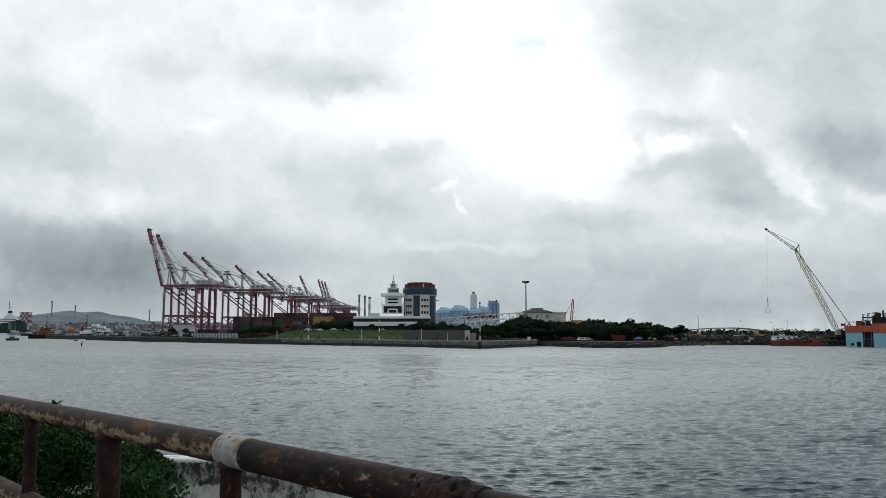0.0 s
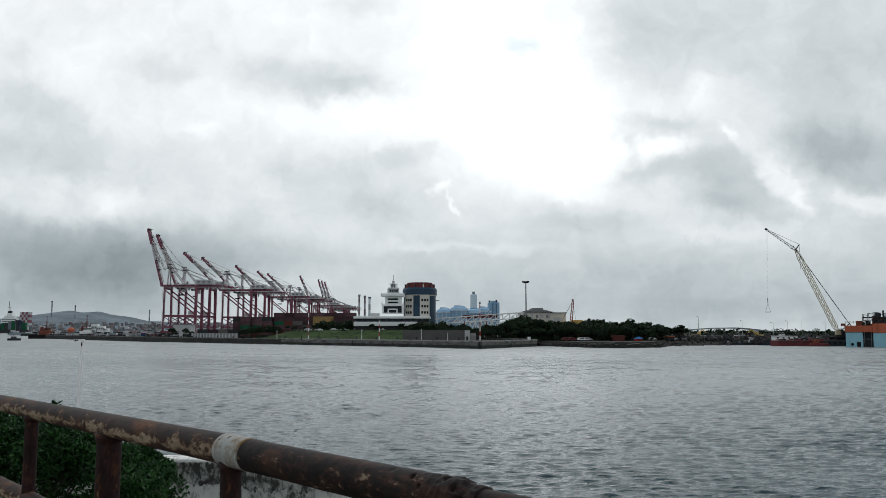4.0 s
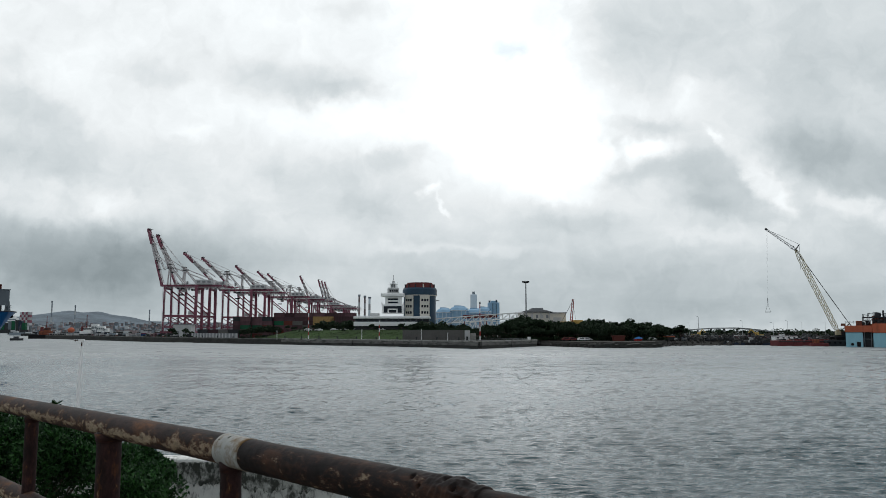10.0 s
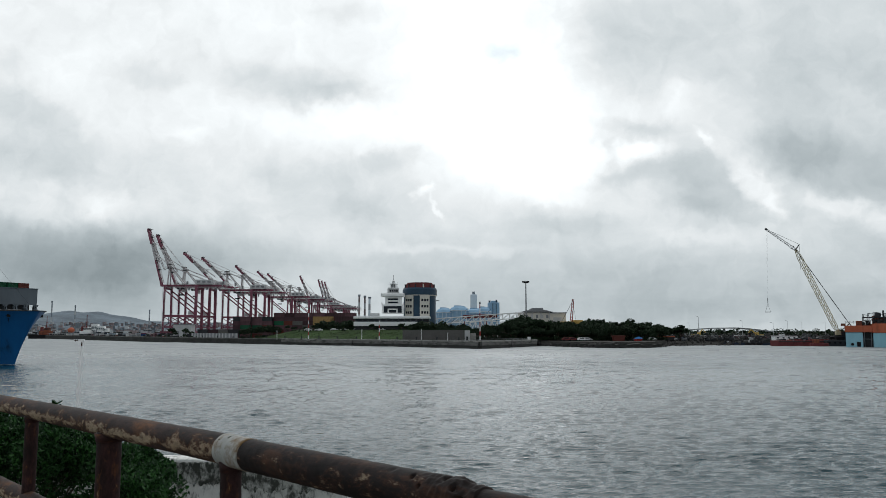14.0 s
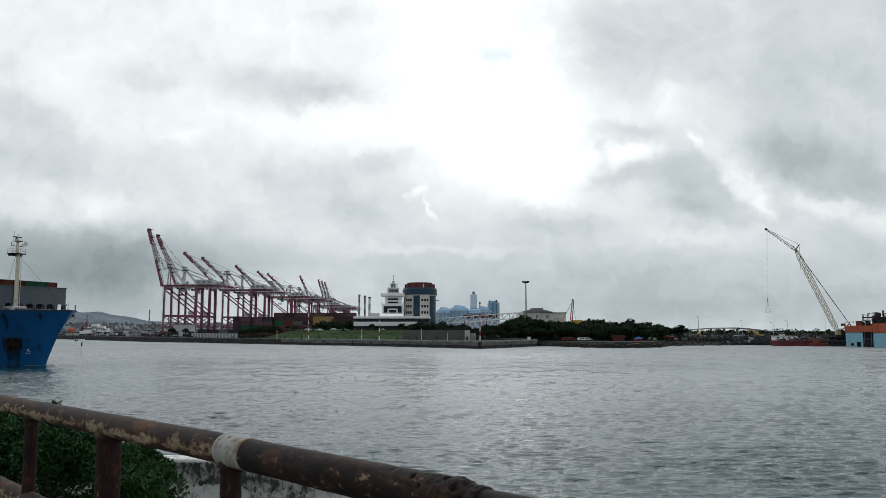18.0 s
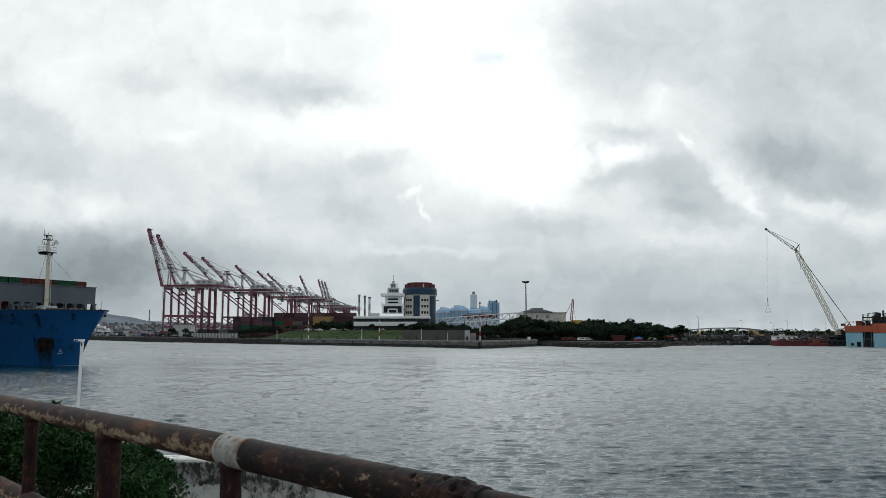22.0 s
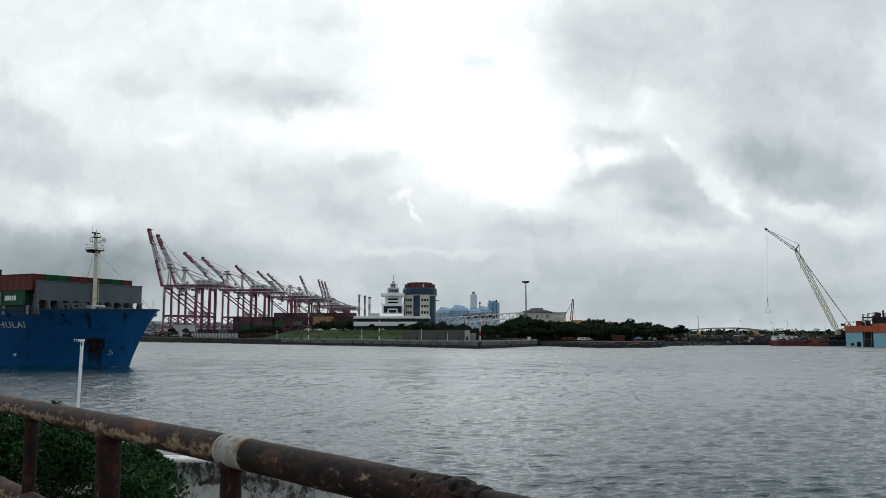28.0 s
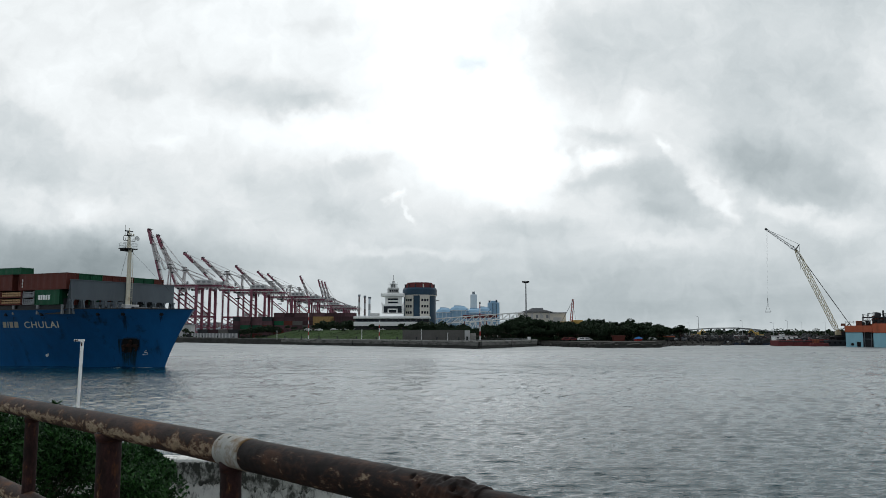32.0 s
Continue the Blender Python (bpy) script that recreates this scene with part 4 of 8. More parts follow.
# ================= signal station =================
def station():
    s = thing("signal_station", pose(-26, 398, 6.5), "white port control building with stepped lookout tower and dark ribbon windows", "building")
    part("ground_floor", soft(B((-19.2, -1.4, -5, 18.6, 16, 3.2)), 0.15), M_DARK, s, "dark recessed ground floor")
    part("podium_wall", soft(B((-19.9, -2.6, 2.7, 12.5, 15.8, 4.9)), 0.1), M_WHITE, s)
    part("ribbon_window", B((-19.2, -1.8, 4.9, 18.8, 15.6, 7.35)), M_GLASS, s, "dark ribbon glazing")
    part("roof_slab", soft(B((-20, -2.8, 6.5, 19.5, 16.4, 7.7)), 0.12), M_WHITE, s)
    for k in range(12):
        part("mullion", B((-18.8 + 3.1 * k, -1.9, 4.9, -18.68 + 3.1 * k, -1.78, 7.1)), M_GREY, s)
    part("plant_room", soft(B((-12, 3, 7.6, -7.5, 9, 9.4)), 0.08), M_PALE, s)
    t = thing("lookout_tower", pose(-26.3, 403, 15.9), "white stepped lookout tower with railings and a lantern top", "tower")
    part("lower_storey", soft(B((-5.7, -1.0, 0, 5.6, 9, 4.6)), 0.1), M_WHITE, t)
    part("entrance_glazing", B((-4.6, -1.25, 0.3, 4.7, -0.9, 3.7)), M_GLASS, t)
    part("entrance_arch", B((-2.6, -1.6, 0.2, -2.0, -1.2, 2.3), (2.0, -1.6, 0.2, 2.6, -1.2, 2.3), (-2.6, -1.6, 1.8, 2.6, -1.2, 2.4)), M_WHITE, t)
    part("middle_storey", soft(B((-4.0, 0, 4.6, 4.2, 8, 8.8)), 0.08), M_WHITE, t)
    for z in (5.2, 6.9):
        part("window_band", B((-2.6, -0.12, z, 2.8, 0.2, z + 0.85)), M_GLASS, t)
    part("lookout_slab", soft(B((-6.2, -1.8, 8.8, 6.0, 9.5, 10.4)), 0.15), M_WHITE, t)
    for x in (-5.9, 5.3):
        part("side_fin", B((x, -1.3, 4.4, x + 0.5, 0.2, 5.6)), M_WHITE, t)
    bm = B((-3.0, 0.6, 10.4, 3.2, 7, 10.9))
    for k in range(7):
        box(bm, -3.0 + k, 0.6, 10.9, -2.8 + k, 0.8, 13.0)
    box(bm, -2.6, 1.2, 10.9, 2.8, 6.5, 12.9)
    part("instrument_room", bm, M_PALE, t)
    part("room_glazing", B((-2.3, 1.0, 11.3, 2.5, 1.25, 12.4)), M_GLASS, t)
    part("upper_slab", B((-2.7, 0.8, 13.0, 2.9, 6.6, 13.5)), M_WHITE, t)
    part("lantern", T(((0, 3.5, 13.5), (0, 3.5, 15.4), 1.15), n=10), M_GREY, t)
    for k in range(8):
        a = k * math.pi / 4
        part("lantern_post", T(((1.75 * math.cos(a), 3.5 + 1.75 * math.sin(a), 13.5), (1.6 * math.cos(a), 3.5 + 1.6 * math.sin(a), 15.5), 0.13), n=5), M_WHITE, t)
    part("lantern_slab", T(((0, 3.5, 15.4), (0, 3.5, 15.75), 1.9), n=12), M_WHITE, t)
    part("top_cabin", T(((0, 3.5, 15.75), (0, 3.5, 17.1), 0.8, 0.7), n=8), M_PALE, t)
    part("dome", T(((0, 3.5, 17.1), (0, 3.5, 17.7), 1.0, 0.2), n=10), M_WHITE, t)
    part("antenna", T(((0, 3.5, 17.2), (0, 3.5, 20.4), 0.1)), M_DARK, t)
    for x in (-2.2, 2.2):
        part("whip_aerial", T(((x, 2, 13.5), (x, 2, 16.2), 0.05), n=5), M_DARK, t)

    b = thing("round_office_tower", pose(-12.6, 417, 2.4), "round blue office tower with beige bays and a red roof drum", "building")
    R = 9.0
    part("drum", T(((0, 0, 0), (0, 0, 23.5), R - 0.3), n=40), M_TOWERBLUE, b)
    # beige bays face the channel, with three rows of windows
    for mid in (-128, -71):
        bm = bmesh.new()
        n = 6
        ring = []
        for i in range(n + 1):
            a = radians(mid - 17 + 34 * i / n)
            ring.append((math.cos(a), math.sin(a)))
        for (ca, sa), (cb, sb) in zip(ring, ring[1:]):
            vs = [bm.verts.new((c * (R + 0.25), s2 * (R + 0.25), z)) for c, s2, z in ((ca, sa, 4), (cb, sb, 4), (cb, sb, 23.2), (ca, sa, 23.2))]
            bm.faces.new(vs)
        bmesh.ops.remove_doubles(bm, verts=bm.verts[:], dist=0.001)
        bmesh.ops.solidify(bm, geom=bm.faces[:], thickness=0.5)
        bay = part("wall_bay", bm, M_BEIGE, b)
        for row in range(5):
            for k in range(3):
                a = mid - 9 + 9 * k
                w = B((-0.5, -0.12, 0, 0.5, 0.12, 1.3))
                ob = part("window", w, M_GLASS, bay)
                ob.matrix_basis = Matrix.Rotation(radians(a + 90), 4, "Z") @ Matrix.Translation((0, -(R + 0.28), 6.8 + 3.3 * row))
    part("blue_cornice", T(((0, 0, 23.4), (0, 0, 26.4), R + 0.3), ((0, 0, 26.4), (0, 0, 27.4), R + 0.3, R - 0.2), n=40), M_TOWERBLUE, b)
    part("string_course", T(((0, 0, 23.15), (0, 0, 23.5), R + 0.42), n=40), M_BEIGE, b)
    part("red_drum", T(((0, 0, 26.0), (0, 0, 29.4), R - 0.9, R - 1.2), n=12), M_BRICKRED, b, "red roof drum")
    for k in range(12):
        a = radians(30 * k + 15)
        bm = bmesh.new()
        tube(bm, ((R - 0.9) * math.cos(a), (R - 0.9) * math.sin(a), 26.5), ((R - 0.9) * math.cos(a), (R - 0.9) * math.sin(a), 29.3), 0.35, n=6)
        part("buttress", bm, M_BEIGE if k % 4 == 1 else M_DARK, b)
    part("roof_cap", T(((0, 0, 29.4), (0, 0, 30.2), R - 2.0), n=12), M_BRICKRED, b)
    part("side_bracket", B((R - 0.2, -1.2, 20.4, R + 1.6, 1.2, 20.9)), M_PALE, b)


def bank():
    # grass bank between the quay and the station
    bm = bmesh.new()
    n, rows = 60, 8
    rng = random.Random(2)
    grid = []
    for j in range(rows + 1):
        k = j / rows
        row = []
        for i in range(n + 1):
            s = i / n
            front = Vector((-116, 421, 0)).lerp(Vector((-18, 343, 0)), s)
            p = front + Vector((0.62, 0.78, 0)) * (k * 26)
            z = 2.4 + 4.9 * (k * k * (3 - 2 * k)) * min(1, s * 4.5 + 0.02) + rng.uniform(-0.12, 0.12) * (0 < j < rows)
            row.append(bm.verts.new((p.x, p.y, z)))
        grid.append(row)
    for j in range(rows):
        for i in range(n):
            bm.faces.new((grid[j][i], grid[j][i + 1], grid[j + 1][i + 1], grid[j + 1][i]))
    for f in (lambda r: [grid[r][i] for i in range(n + 1)],):
        top = f(rows)
        low = [bm.verts.new((v.co.x + 18, v.co.y + 40, v.co.z)) for v in top]
        for i in range(n):
            bm.faces.new((top[i], top[i + 1], low[i + 1], low[i]))
    ob = part("grass_bank", bm, M_GRASS, smooth=True)
    tagged(ob, "mown green grass bank behind the quay", "grass", kind="stuff")
    nr = np.random.default_rng(14)
    s, k = nr.uniform(0.03, 1, 5200), nr.uniform(0, 1, 5200) ** 0.7
    base = np.array([-116, 421])[None] + s[:, None] * np.array([98, -78])[None] + k[:, None] * 26 * np.array([0.62, 0.78])[None]
    z = 2.4 + 4.9 * (k * k * (3 - 2 * k)) * np.minimum(1, s * 4.5 + 0.02)
    hgt, wid, a = nr.uniform(0.05, 0.18, 5200), nr.uniform(0.1, 0.4, 5200), nr.uniform(-0.7, 0.7, 5200)
    ax = np.stack([np.cos(a) * wid, np.sin(a) * wid, 0 * a], axis=1)
    foot = np.stack([base[:, 0], base[:, 1], z - 0.05], axis=1)
    tip = np.stack([nr.normal(size=5200) * 0.15, nr.normal(size=5200) * 0.15, hgt], axis=1)
    tufts = thing("grass_tufts", Matrix(), "uneven tufts of green grass on the bank", "grass", kind="stuff")
    quads("tuft", np.stack([foot - ax, foot + ax, foot + ax * 0.5 + tip, foot - ax * 0.4 + tip * 0.8], axis=1).reshape(-1, 3), M_LEAF_GRASS, tufts)
    # low pale road edge at its foot
    e = thing("footpath", Matrix(), "pale concrete path along the quay edge", "path", kind="structure")
    bm = bmesh.new()
    beam(bm, (-103, 408.5, 2.5), (-17, 340.5, 2.5), 3.0, 0.3)
    part("path_strip", bm, M_PALE, e)


def screens_and_posts():
    f = thing("panel_fence", pose(-17.6, 336, 2.4, 0, 0, -14), "tall grey sheet-metal fence enclosure beside the quay", "fence")
    for k in range(13):
        bm = B((2.1 * k, 0, 0, 2.1 * k + 2.06, 0.12, 4.7))
        for j in range(4):
            box(bm, 2.1 * k + 0.25 + 0.5 * j, -0.05, 0.1, 2.1 * k + 0.4 + 0.5 * j, 0.01, 4.6)
        part("panel", bm, M_FENCE, f)
        part("fence_post", B((2.1 * k - 0.06, 0.12, 0, 2.1 * k + 0.06, 0.3, 4.9)), M_DARK, f)
    g = thing("concrete_hut", pose(9.4, 333, 2.4), "small grey concrete hut and wall stub on the quay", "hut")
    part("hut_wall", soft(B((0, 0, 0, 2.2, 3, 4.6)), 0.05), M_PALE, g)
    part("annex", soft(B((2.4, 0.5, 0, 4.8, 3, 3.4)), 0.05), M_QUAY, g)
    part("door", B((0.6, -0.06, 0, 1.5, 0.02, 2.0)), M_DARK, g)
    # banded signal masts
    for x, y, h in ((-63.8, 366, 14.0), (-27.9, 338, 8.3), (15.3, 319, 15.0)):
        p = thing("signal_mast", pose(x, y, 2.9), "slim signal mast banded in red and white", "mast", "banded masts along the quay")
        n = max(5, int(h / 1.7))
        for k in range(n):
            part("band", T(((0, 0, h * k / n), (0, 0, h * (k + 1) / n), 0.24 - 0.06 * k / n, 0.24 - 0.06 * (k + 1) / n), n=8), M_RED if k % 2 else M_WHITE, p)
        part("lamp_head", T(((0, 0, h), (0, 0, h + 0.9), 0.35, 0.25)), M_DARK, p)
        part("base_block", B((-0.6, -0.6, -0.6, 0.6, 0.6, 0.1)), M_QUAY, p)
    for x, y, h in ((-83, 386, 3.9), (-36.8, 350, 4.6), (-9.3, 331, 4.8), (2, 327, 3.2)):
        p = thing("quay_lamp", pose(x, y, 2.6), "short white lamp post on the quay", "lamp post", "lamp posts along the quay")
        part("post", T(((0, 0, 0), (0, 0, h), 0.14, 0.1)), M_WHITE, p)
        part("lamp", soft(B((-0.25, -0.6, h, 0.25, 0.2, h + 0.22)), 0.04), M_PALE, p)
        part("foot", B((-0.3, -0.3, -0.3, 0.3, 0.3, 0.2)), M_QUAY, p)
    # quay furniture: bollards and tyre fenders
    boll = None
    for k in range(16):
        a = Vector((-149, 448, 0)).lerp(Vector((-80, 385, 0)), k / 6)
        if k > 5:
            a = Vector((-80, 385, 0)).lerp(Vector((-21, 337, 0)), (k - 6) / 6)
        if k > 11:
            a = Vector((-21, 337, 0)).lerp(Vector((14.2, 296, 0)), (k - 12) / 4)
        m = pose(a.x + 0.9, a.y + 1.2, 2.95)
        if boll is None:
            boll = thing("bollard", m, "squat dark iron mooring bollard on the coping", "bollard", "mooring bollards")
            part("stem", T(((0, 0, 0), (0, 0, 0.95), 0.3, 0.24)), M_DARK, boll)
            part("head", T(((0, 0, 0.95), (0, 0, 1.2), 0.42, 0.36)), M_DARK, boll)
        else:
            copy_thing(boll, m)


# ================= trees =================
def tree(kind, h, seed):
    rng = np.random.default_rng(seed)
    t = thing("coast_tree", Matrix(), "dark green wind-shaped coastal tree with dense foliage", "tree", "trees along the shore")
    bm = bmesh.new()
    tube(bm, (0, 0, -0.3), (0.2, 0.1, h * 0.45), h * 0.022, h * 0.014, n=6)
    tops = []
    for k in range(6):
        a = k * 1.05 + rng.uniform(-0.3, 0.3)
        q = (math.cos(a) * h * 0.24, math.sin(a) * h * 0.24, h * rng.uniform(0.55, 0.8))
        tube(bm, (0.15, 0.1, h * rng.uniform(0.28, 0.44)), q, h * 0.011, h * 0.004, n=5)
        tops.append(q)
    part("trunk", bm, M_BARK, t)
    cen = [np.array(q) for q in tops] + [np.array((0.2, 0, h * 0.82)), np.array((-0.1, 0.3, h * 0.5)), np.array((1.1, -0.8, h * 0.22)), np.array((-1.1, -0.9, h * 0.2)), np.array((0.2, 0.9, h * 0.12)), np.array((0.0, -1.2, h * 0.13))]
    big = list(cen)
    rad = [h * rng.uniform(0.12, 0.17) for _ in cen]
    for c in big[:7]:
        for _ in range(7):
            d = rng.normal(size=3)
            d /= np.linalg.norm(d)
            cen.append(c + d * h * np.array([0.17, 0.17, 0.08]) - np.array([0, 0, 0.03 * h]))
            rad.append(h * rng.uniform(0.035, 0.085))
    v = leaf_cloud(rng, cen, rad, 42, 0.44 if kind else 0.38, 0.62)
    quads("crown", v, M_LEAF_FAR, t)
    return t


def woods():
    kinds = [tree(i % 2, h, 20 + i) for i, h in enumerate((9.0, 8.0, 7.0, 9.6))]
    rng = random.Random(9)
    used = set()

    def put(x, y, z, s):
        k = rng.choice(kinds)
        m = Matrix.Translation((x, y, z)) @ Matrix.Rotation(rng.uniform(0, 6.28), 4, "Z")
        if k not in used:
            used.add(k)
            k.matrix_basis = m
            return
        o = copy_thing(k, m)
        o.scale = (s * rng.uniform(0.9, 1.15), s * rng.uniform(0.9, 1.15), s)

    def band(x0, x1, y0, y1, n, prof):
        for i in range(n):
            k = (i + rng.uniform(0, 0.9)) / n
            put(x0 + (x1 - x0) * k, rng.uniform(y0, y1), 2.3, prof(k) * rng.uniform(0.85, 1.12))

    # shore wood: high by the warehouse, lower towards the bay
    band(29, 106, 362, 372, 58, lambda k: 0.92 + 0.24 * math.exp(-((k - 0.16) / 0.15) ** 2) - 0.10 * k)
    band(31, 119, 378, 396, 68, lambda k: 0.98 + 0.32 * math.exp(-((k - 0.11) / 0.10) ** 2) + 0.24 * math.exp(-((k - 0.55) / 0.20) ** 2) - 0.05 * k)
    for x, y, s in ((25, 361, 1.04), (22.6, 359, 0.98), (20.4, 361, 0.92), (23, 352, 0.62), (18.6, 360, 0.80), (26, 354, 0.7), (20, 353, 0.6), (28, 357, 1.0), (17.4, 366, 0.62)):
        put(x, y, 2.3, s)
    # undergrowth along the edge of the wood
    band(29, 96, 352, 362, 50, lambda k: 0.46 + 0.40 * abs(math.sin(41 * k)) * (1 - 0.3 * k))
    # in front of the station and by the yard
    for k in range(20):
        if k in (1, 2, 3, 5, 6, 7):
            continue
        put(-50 + 3.5 * k + rng.uniform(-1.2, 1.2), 385 + rng.uniform(0, 7), 6.4 if k < 13 else 3.0, (0.46 if k < 13 else 0.75) * rng.uniform(0.7, 1.35))
    for k in range(30):
        put(-84 + 2.5 * k + rng.uniform(-1, 1), 414 - 0.42 * 2.5 * k + rng.uniform(0, 5), 6.6, (0.16 if 15 < k < 26 and k != 20 else 0.34) * rng.uniform(0.6, 1.3))
    band(-2, 22, 366, 376, 14, lambda k: 0.62)
    band(-13, 2, 358, 368, 12, lambda k: 1.0 - 0.15 * k)
    band(2, 14, 360, 368, 7, lambda k: 0.68)
    band(-68, -46, 422, 436, 9, lambda k: 1.15)
    band(-109, -90, 418, 428, 7, lambda k: 0.8)
    for x, y, sc in ((-190, 541, 0.75), (-186.5, 538, 0.55), (-182, 546, 0.7), (-176, 541, 0.5), (-161, 520, 0.45)):
        put(x, y, 2.3, sc)
    for k in range(18):
        put(-204 + 3.4 * k + rng.uniform(-1, 1), 526 - 4.05 * k + rng.uniform(0, 3), 2.3, rng.uniform(0.14, 0.3))
    # scrub at the right-hand shore
    band(150, 230, 420, 470, 9, lambda k: 0.48)
    band(118, 150, 420, 470, 5, lambda k: 0.5)
    band(208, 372, 690, 725, 44, lambda k: 0.66)


crane_row()
yard()
station()
bank()
screens_and_posts()
woods()


# ================= ship =================
SHIP = thing("container_ship", pose(-62.16, 150.9, -0.44, 0, 0, -25), "blue container ship with a grey bow breakwater and rusty anchor pocket", "ship")


def lerp_table(t, x):
    for (a, b), (c, d) in zip(t, t[1:]):
        if x <= c:
            return b + (d - b) * (x - a) / (c - a)
    return t[-1][1]


def hull():
    DECK = 10.7
    wl = [(0, 0), (5, 0.75), (11, 1.9), (23, 4.6), (35, 7.2), (50, 9.8), (70, 11.4), (90, 11.6), (125, 11.6), (138, 9.5), (146, 7.5)]
    dk = [(0, 0), (1, 1.6), (2.5, 3.2), (5, 5.4), (9, 8.0), (14, 10.2), (20, 11.3), (28, 11.6), (125, 11.6), (146, 10.8)]
    heights = [-3.0, -1.0, 0.0, 0.35, 1.2, 2.4, 3.8, 5.2, 6.6, 8.0, 9.2, 10.1, DECK]
    ks = [0, 0.4, 1, 1.8, 2.8, 4, 5.5, 7.5, 10, 13, 16, 20, 25, 31, 38, 46, 55, 66, 80, 95, 110, 125, 134, 141, 146]

    def point(k, h, side):
        hh = max(h, 0) / DECK
        stem = 9.9 + 6.1 * hh ** 1.25 + (0.35 * min(h, 0))
        b0, b1 = lerp_table(wl, k), lerp_table(dk, k)
        half = b0 + (b1 - b0) * hh ** 1.35
        return (stem - k * (1 - 0.04 * (1 - hh)), side * half, h)

    for name, lo, hi, material in (("lower_hull", 0, 3, M_HULLLOW), ("hull", 3, len(heights) - 1, M_HULL)):
        bm = bmesh.new()
        for side in (-1, 1):
            g = [[bm.verts.new(point(k, h, side)) for k in ks] for h in heights[lo:hi + 1]]
            for a, b in zip(g, g[1:]):
                for i in range(len(ks) - 1):
                    q = (a[i], a[i + 1], b[i + 1], b[i])
                    bm.faces.new(q if side > 0 else q[::-1])
        bmesh.ops.remove_doubles(bm, verts=bm.verts[:], dist=0.002)
        part(name, bm, material, SHIP, "blue painted steel hull" if name == "hull" else "dark waterline band", smooth=True)
    bm = bmesh.new()
    st = [bm.verts.new(point(k, DECK - 0.9, 1)) for k in ks]
    sb = [bm.verts.new(point(k, DECK - 0.9, -1)) for k in ks]
    for i in range(len(ks) - 1):
        bm.faces.new((st[i], sb[i], sb[i + 1], st[i + 1]))
    part("foredeck", bm, M_DARK, SHIP)
    bm = bmesh.new()
    a = [bm.verts.new(point(146, h, 1)) for h in heights]
    b = [bm.verts.new(point(146, h, -1)) for h in heights]
    for i in range(len(heights) - 1):
        bm.faces.new((a[i], a[i + 1], b[i + 1], b[i]))
    part("transom", bm, M_HULL, SHIP)
    # bulwark cap
    bm = bmesh.new()
    for side in (-1, 1):
        for k0, k1 in zip(ks, ks[1:]):
            p, q = point(k0, DECK, side), point(k1, DECK, side)
            beam(bm, p, q, 0.28, 0.16)
    part("bulwark_cap", bm, M_DARK, SHIP)
    # fairleads in the bulwark
    for k in (3.2, 8.5, 12.5, 24.0, 33.0):
        for side in (-1, 1):
            x, y, z = point(k, DECK - 0.9, side)
            bm = T(((x, y - 0.25, z), (x, y + 0.25, z), 0.28), n=10)
            part("fairlead", bm, M_BLACK, SHIP)
    # stain streaks below the fairleads, as thin uneven runs
    rng = random.Random(44)

    def runs(k, top, length, w, count, material):
        bm = bmesh.new()
        for _ in range(count):
            kk, ll, ww = k + rng.uniform(-w, w) / 2, length * rng.uniform(0.3, 1.0), rng.uniform(0.04, 0.16)
            t0, prev, drift = top - rng.uniform(0, 0.3), None, 0.0
            for j in range(7):
                h = t0 - ll * j / 6
                drift += rng.uniform(-0.03, 0.03)
                half = ww * (1 - 0.75 * j / 6) * rng.uniform(0.7, 1.5) / 2
                off = Vector((0.012, -0.03, 0))
                row = [bm.verts.new(Vector(point(kk + drift + s * half, h, -1)) + off) for s in (-1, 1)]
                if prev:
                    bm.faces.new((prev[0], prev[1], row[1], row[0]))
                prev = row
        return part("rust_streak", bm, material, SHIP)

    for k, ln2, w, n in ((3.2, 1.7, 0.9, 4), (8.5, 3.0, 0.9, 6), (12.6, 1.4, 0.6, 3), (18.5, 1.2, 0.9, 3), (24, 1.4, 0.9, 4), (27, 1.4, 1.2, 6), (31, 1.2, 1.2, 6), (36, 2.0, 1.5, 6)):
        runs(k, DECK - 1.15, ln2, w, n, M_HULLLOW)
    for k, top, ln2, w, n, mt in ((7.6, 3.6, 3.2, 3.0, 60, M_GRIME), (7.9, 5.6, 4.6, 3.6, 36, M_GRIME), (7.4, 3.2, 1.6, 2.2, 16, M_RUSTY)):
        runs(k, top, ln2, w, n, mt)
    # anchor pocket on the starboard bow
    c = Vector(point(7.4, 4.9, -1))
    t1 = (Vector(point(6.4, 4.9, -1)) - Vector(point(8.4, 4.9, -1))).normalized()
    up = (Vector(point(7.4, 5.9, -1)) - Vector(point(7.4, 3.9, -1))).normalized()
    nrm = t1.cross(up).normalized()
    if nrm.y > 0:
        nrm = -nrm
    fr = Matrix((t1, up, nrm)).transposed().to_4x4()
    fr.translation = c - up * 0.95
    fr = fr @ Matrix.Diagonal((1.12, 1.2, 1, 1))
    rim = [(-1.45 + 2.9 * (0.5 + 0.5 * math.copysign(abs(math.cos(a)) ** 0.3, math.cos(a))), 0.15 + 1.4 * math.copysign(abs(math.sin(a)) ** 0.3, math.sin(a)) + 0.08 * math.sin(5 * a)) for a in [2 * math.pi * i / 28 for i in range(28)]]
    bm = prism(bmesh.new(), rim, -0.5, 0.06)
    bm.transform(fr)
    part("anchor_pocket", bm, M_BLACK, SHIP, "black plate standing for the anchor recess")
    bm = bmesh.new()
    for (xa, ya), (xb, yb) in zip(rim, rim[1:] + rim[:1]):
        tube(bm, (xa, ya, 0.04), (xb, yb, 0.04), 0.09, n=5)
    bm.transform(fr)
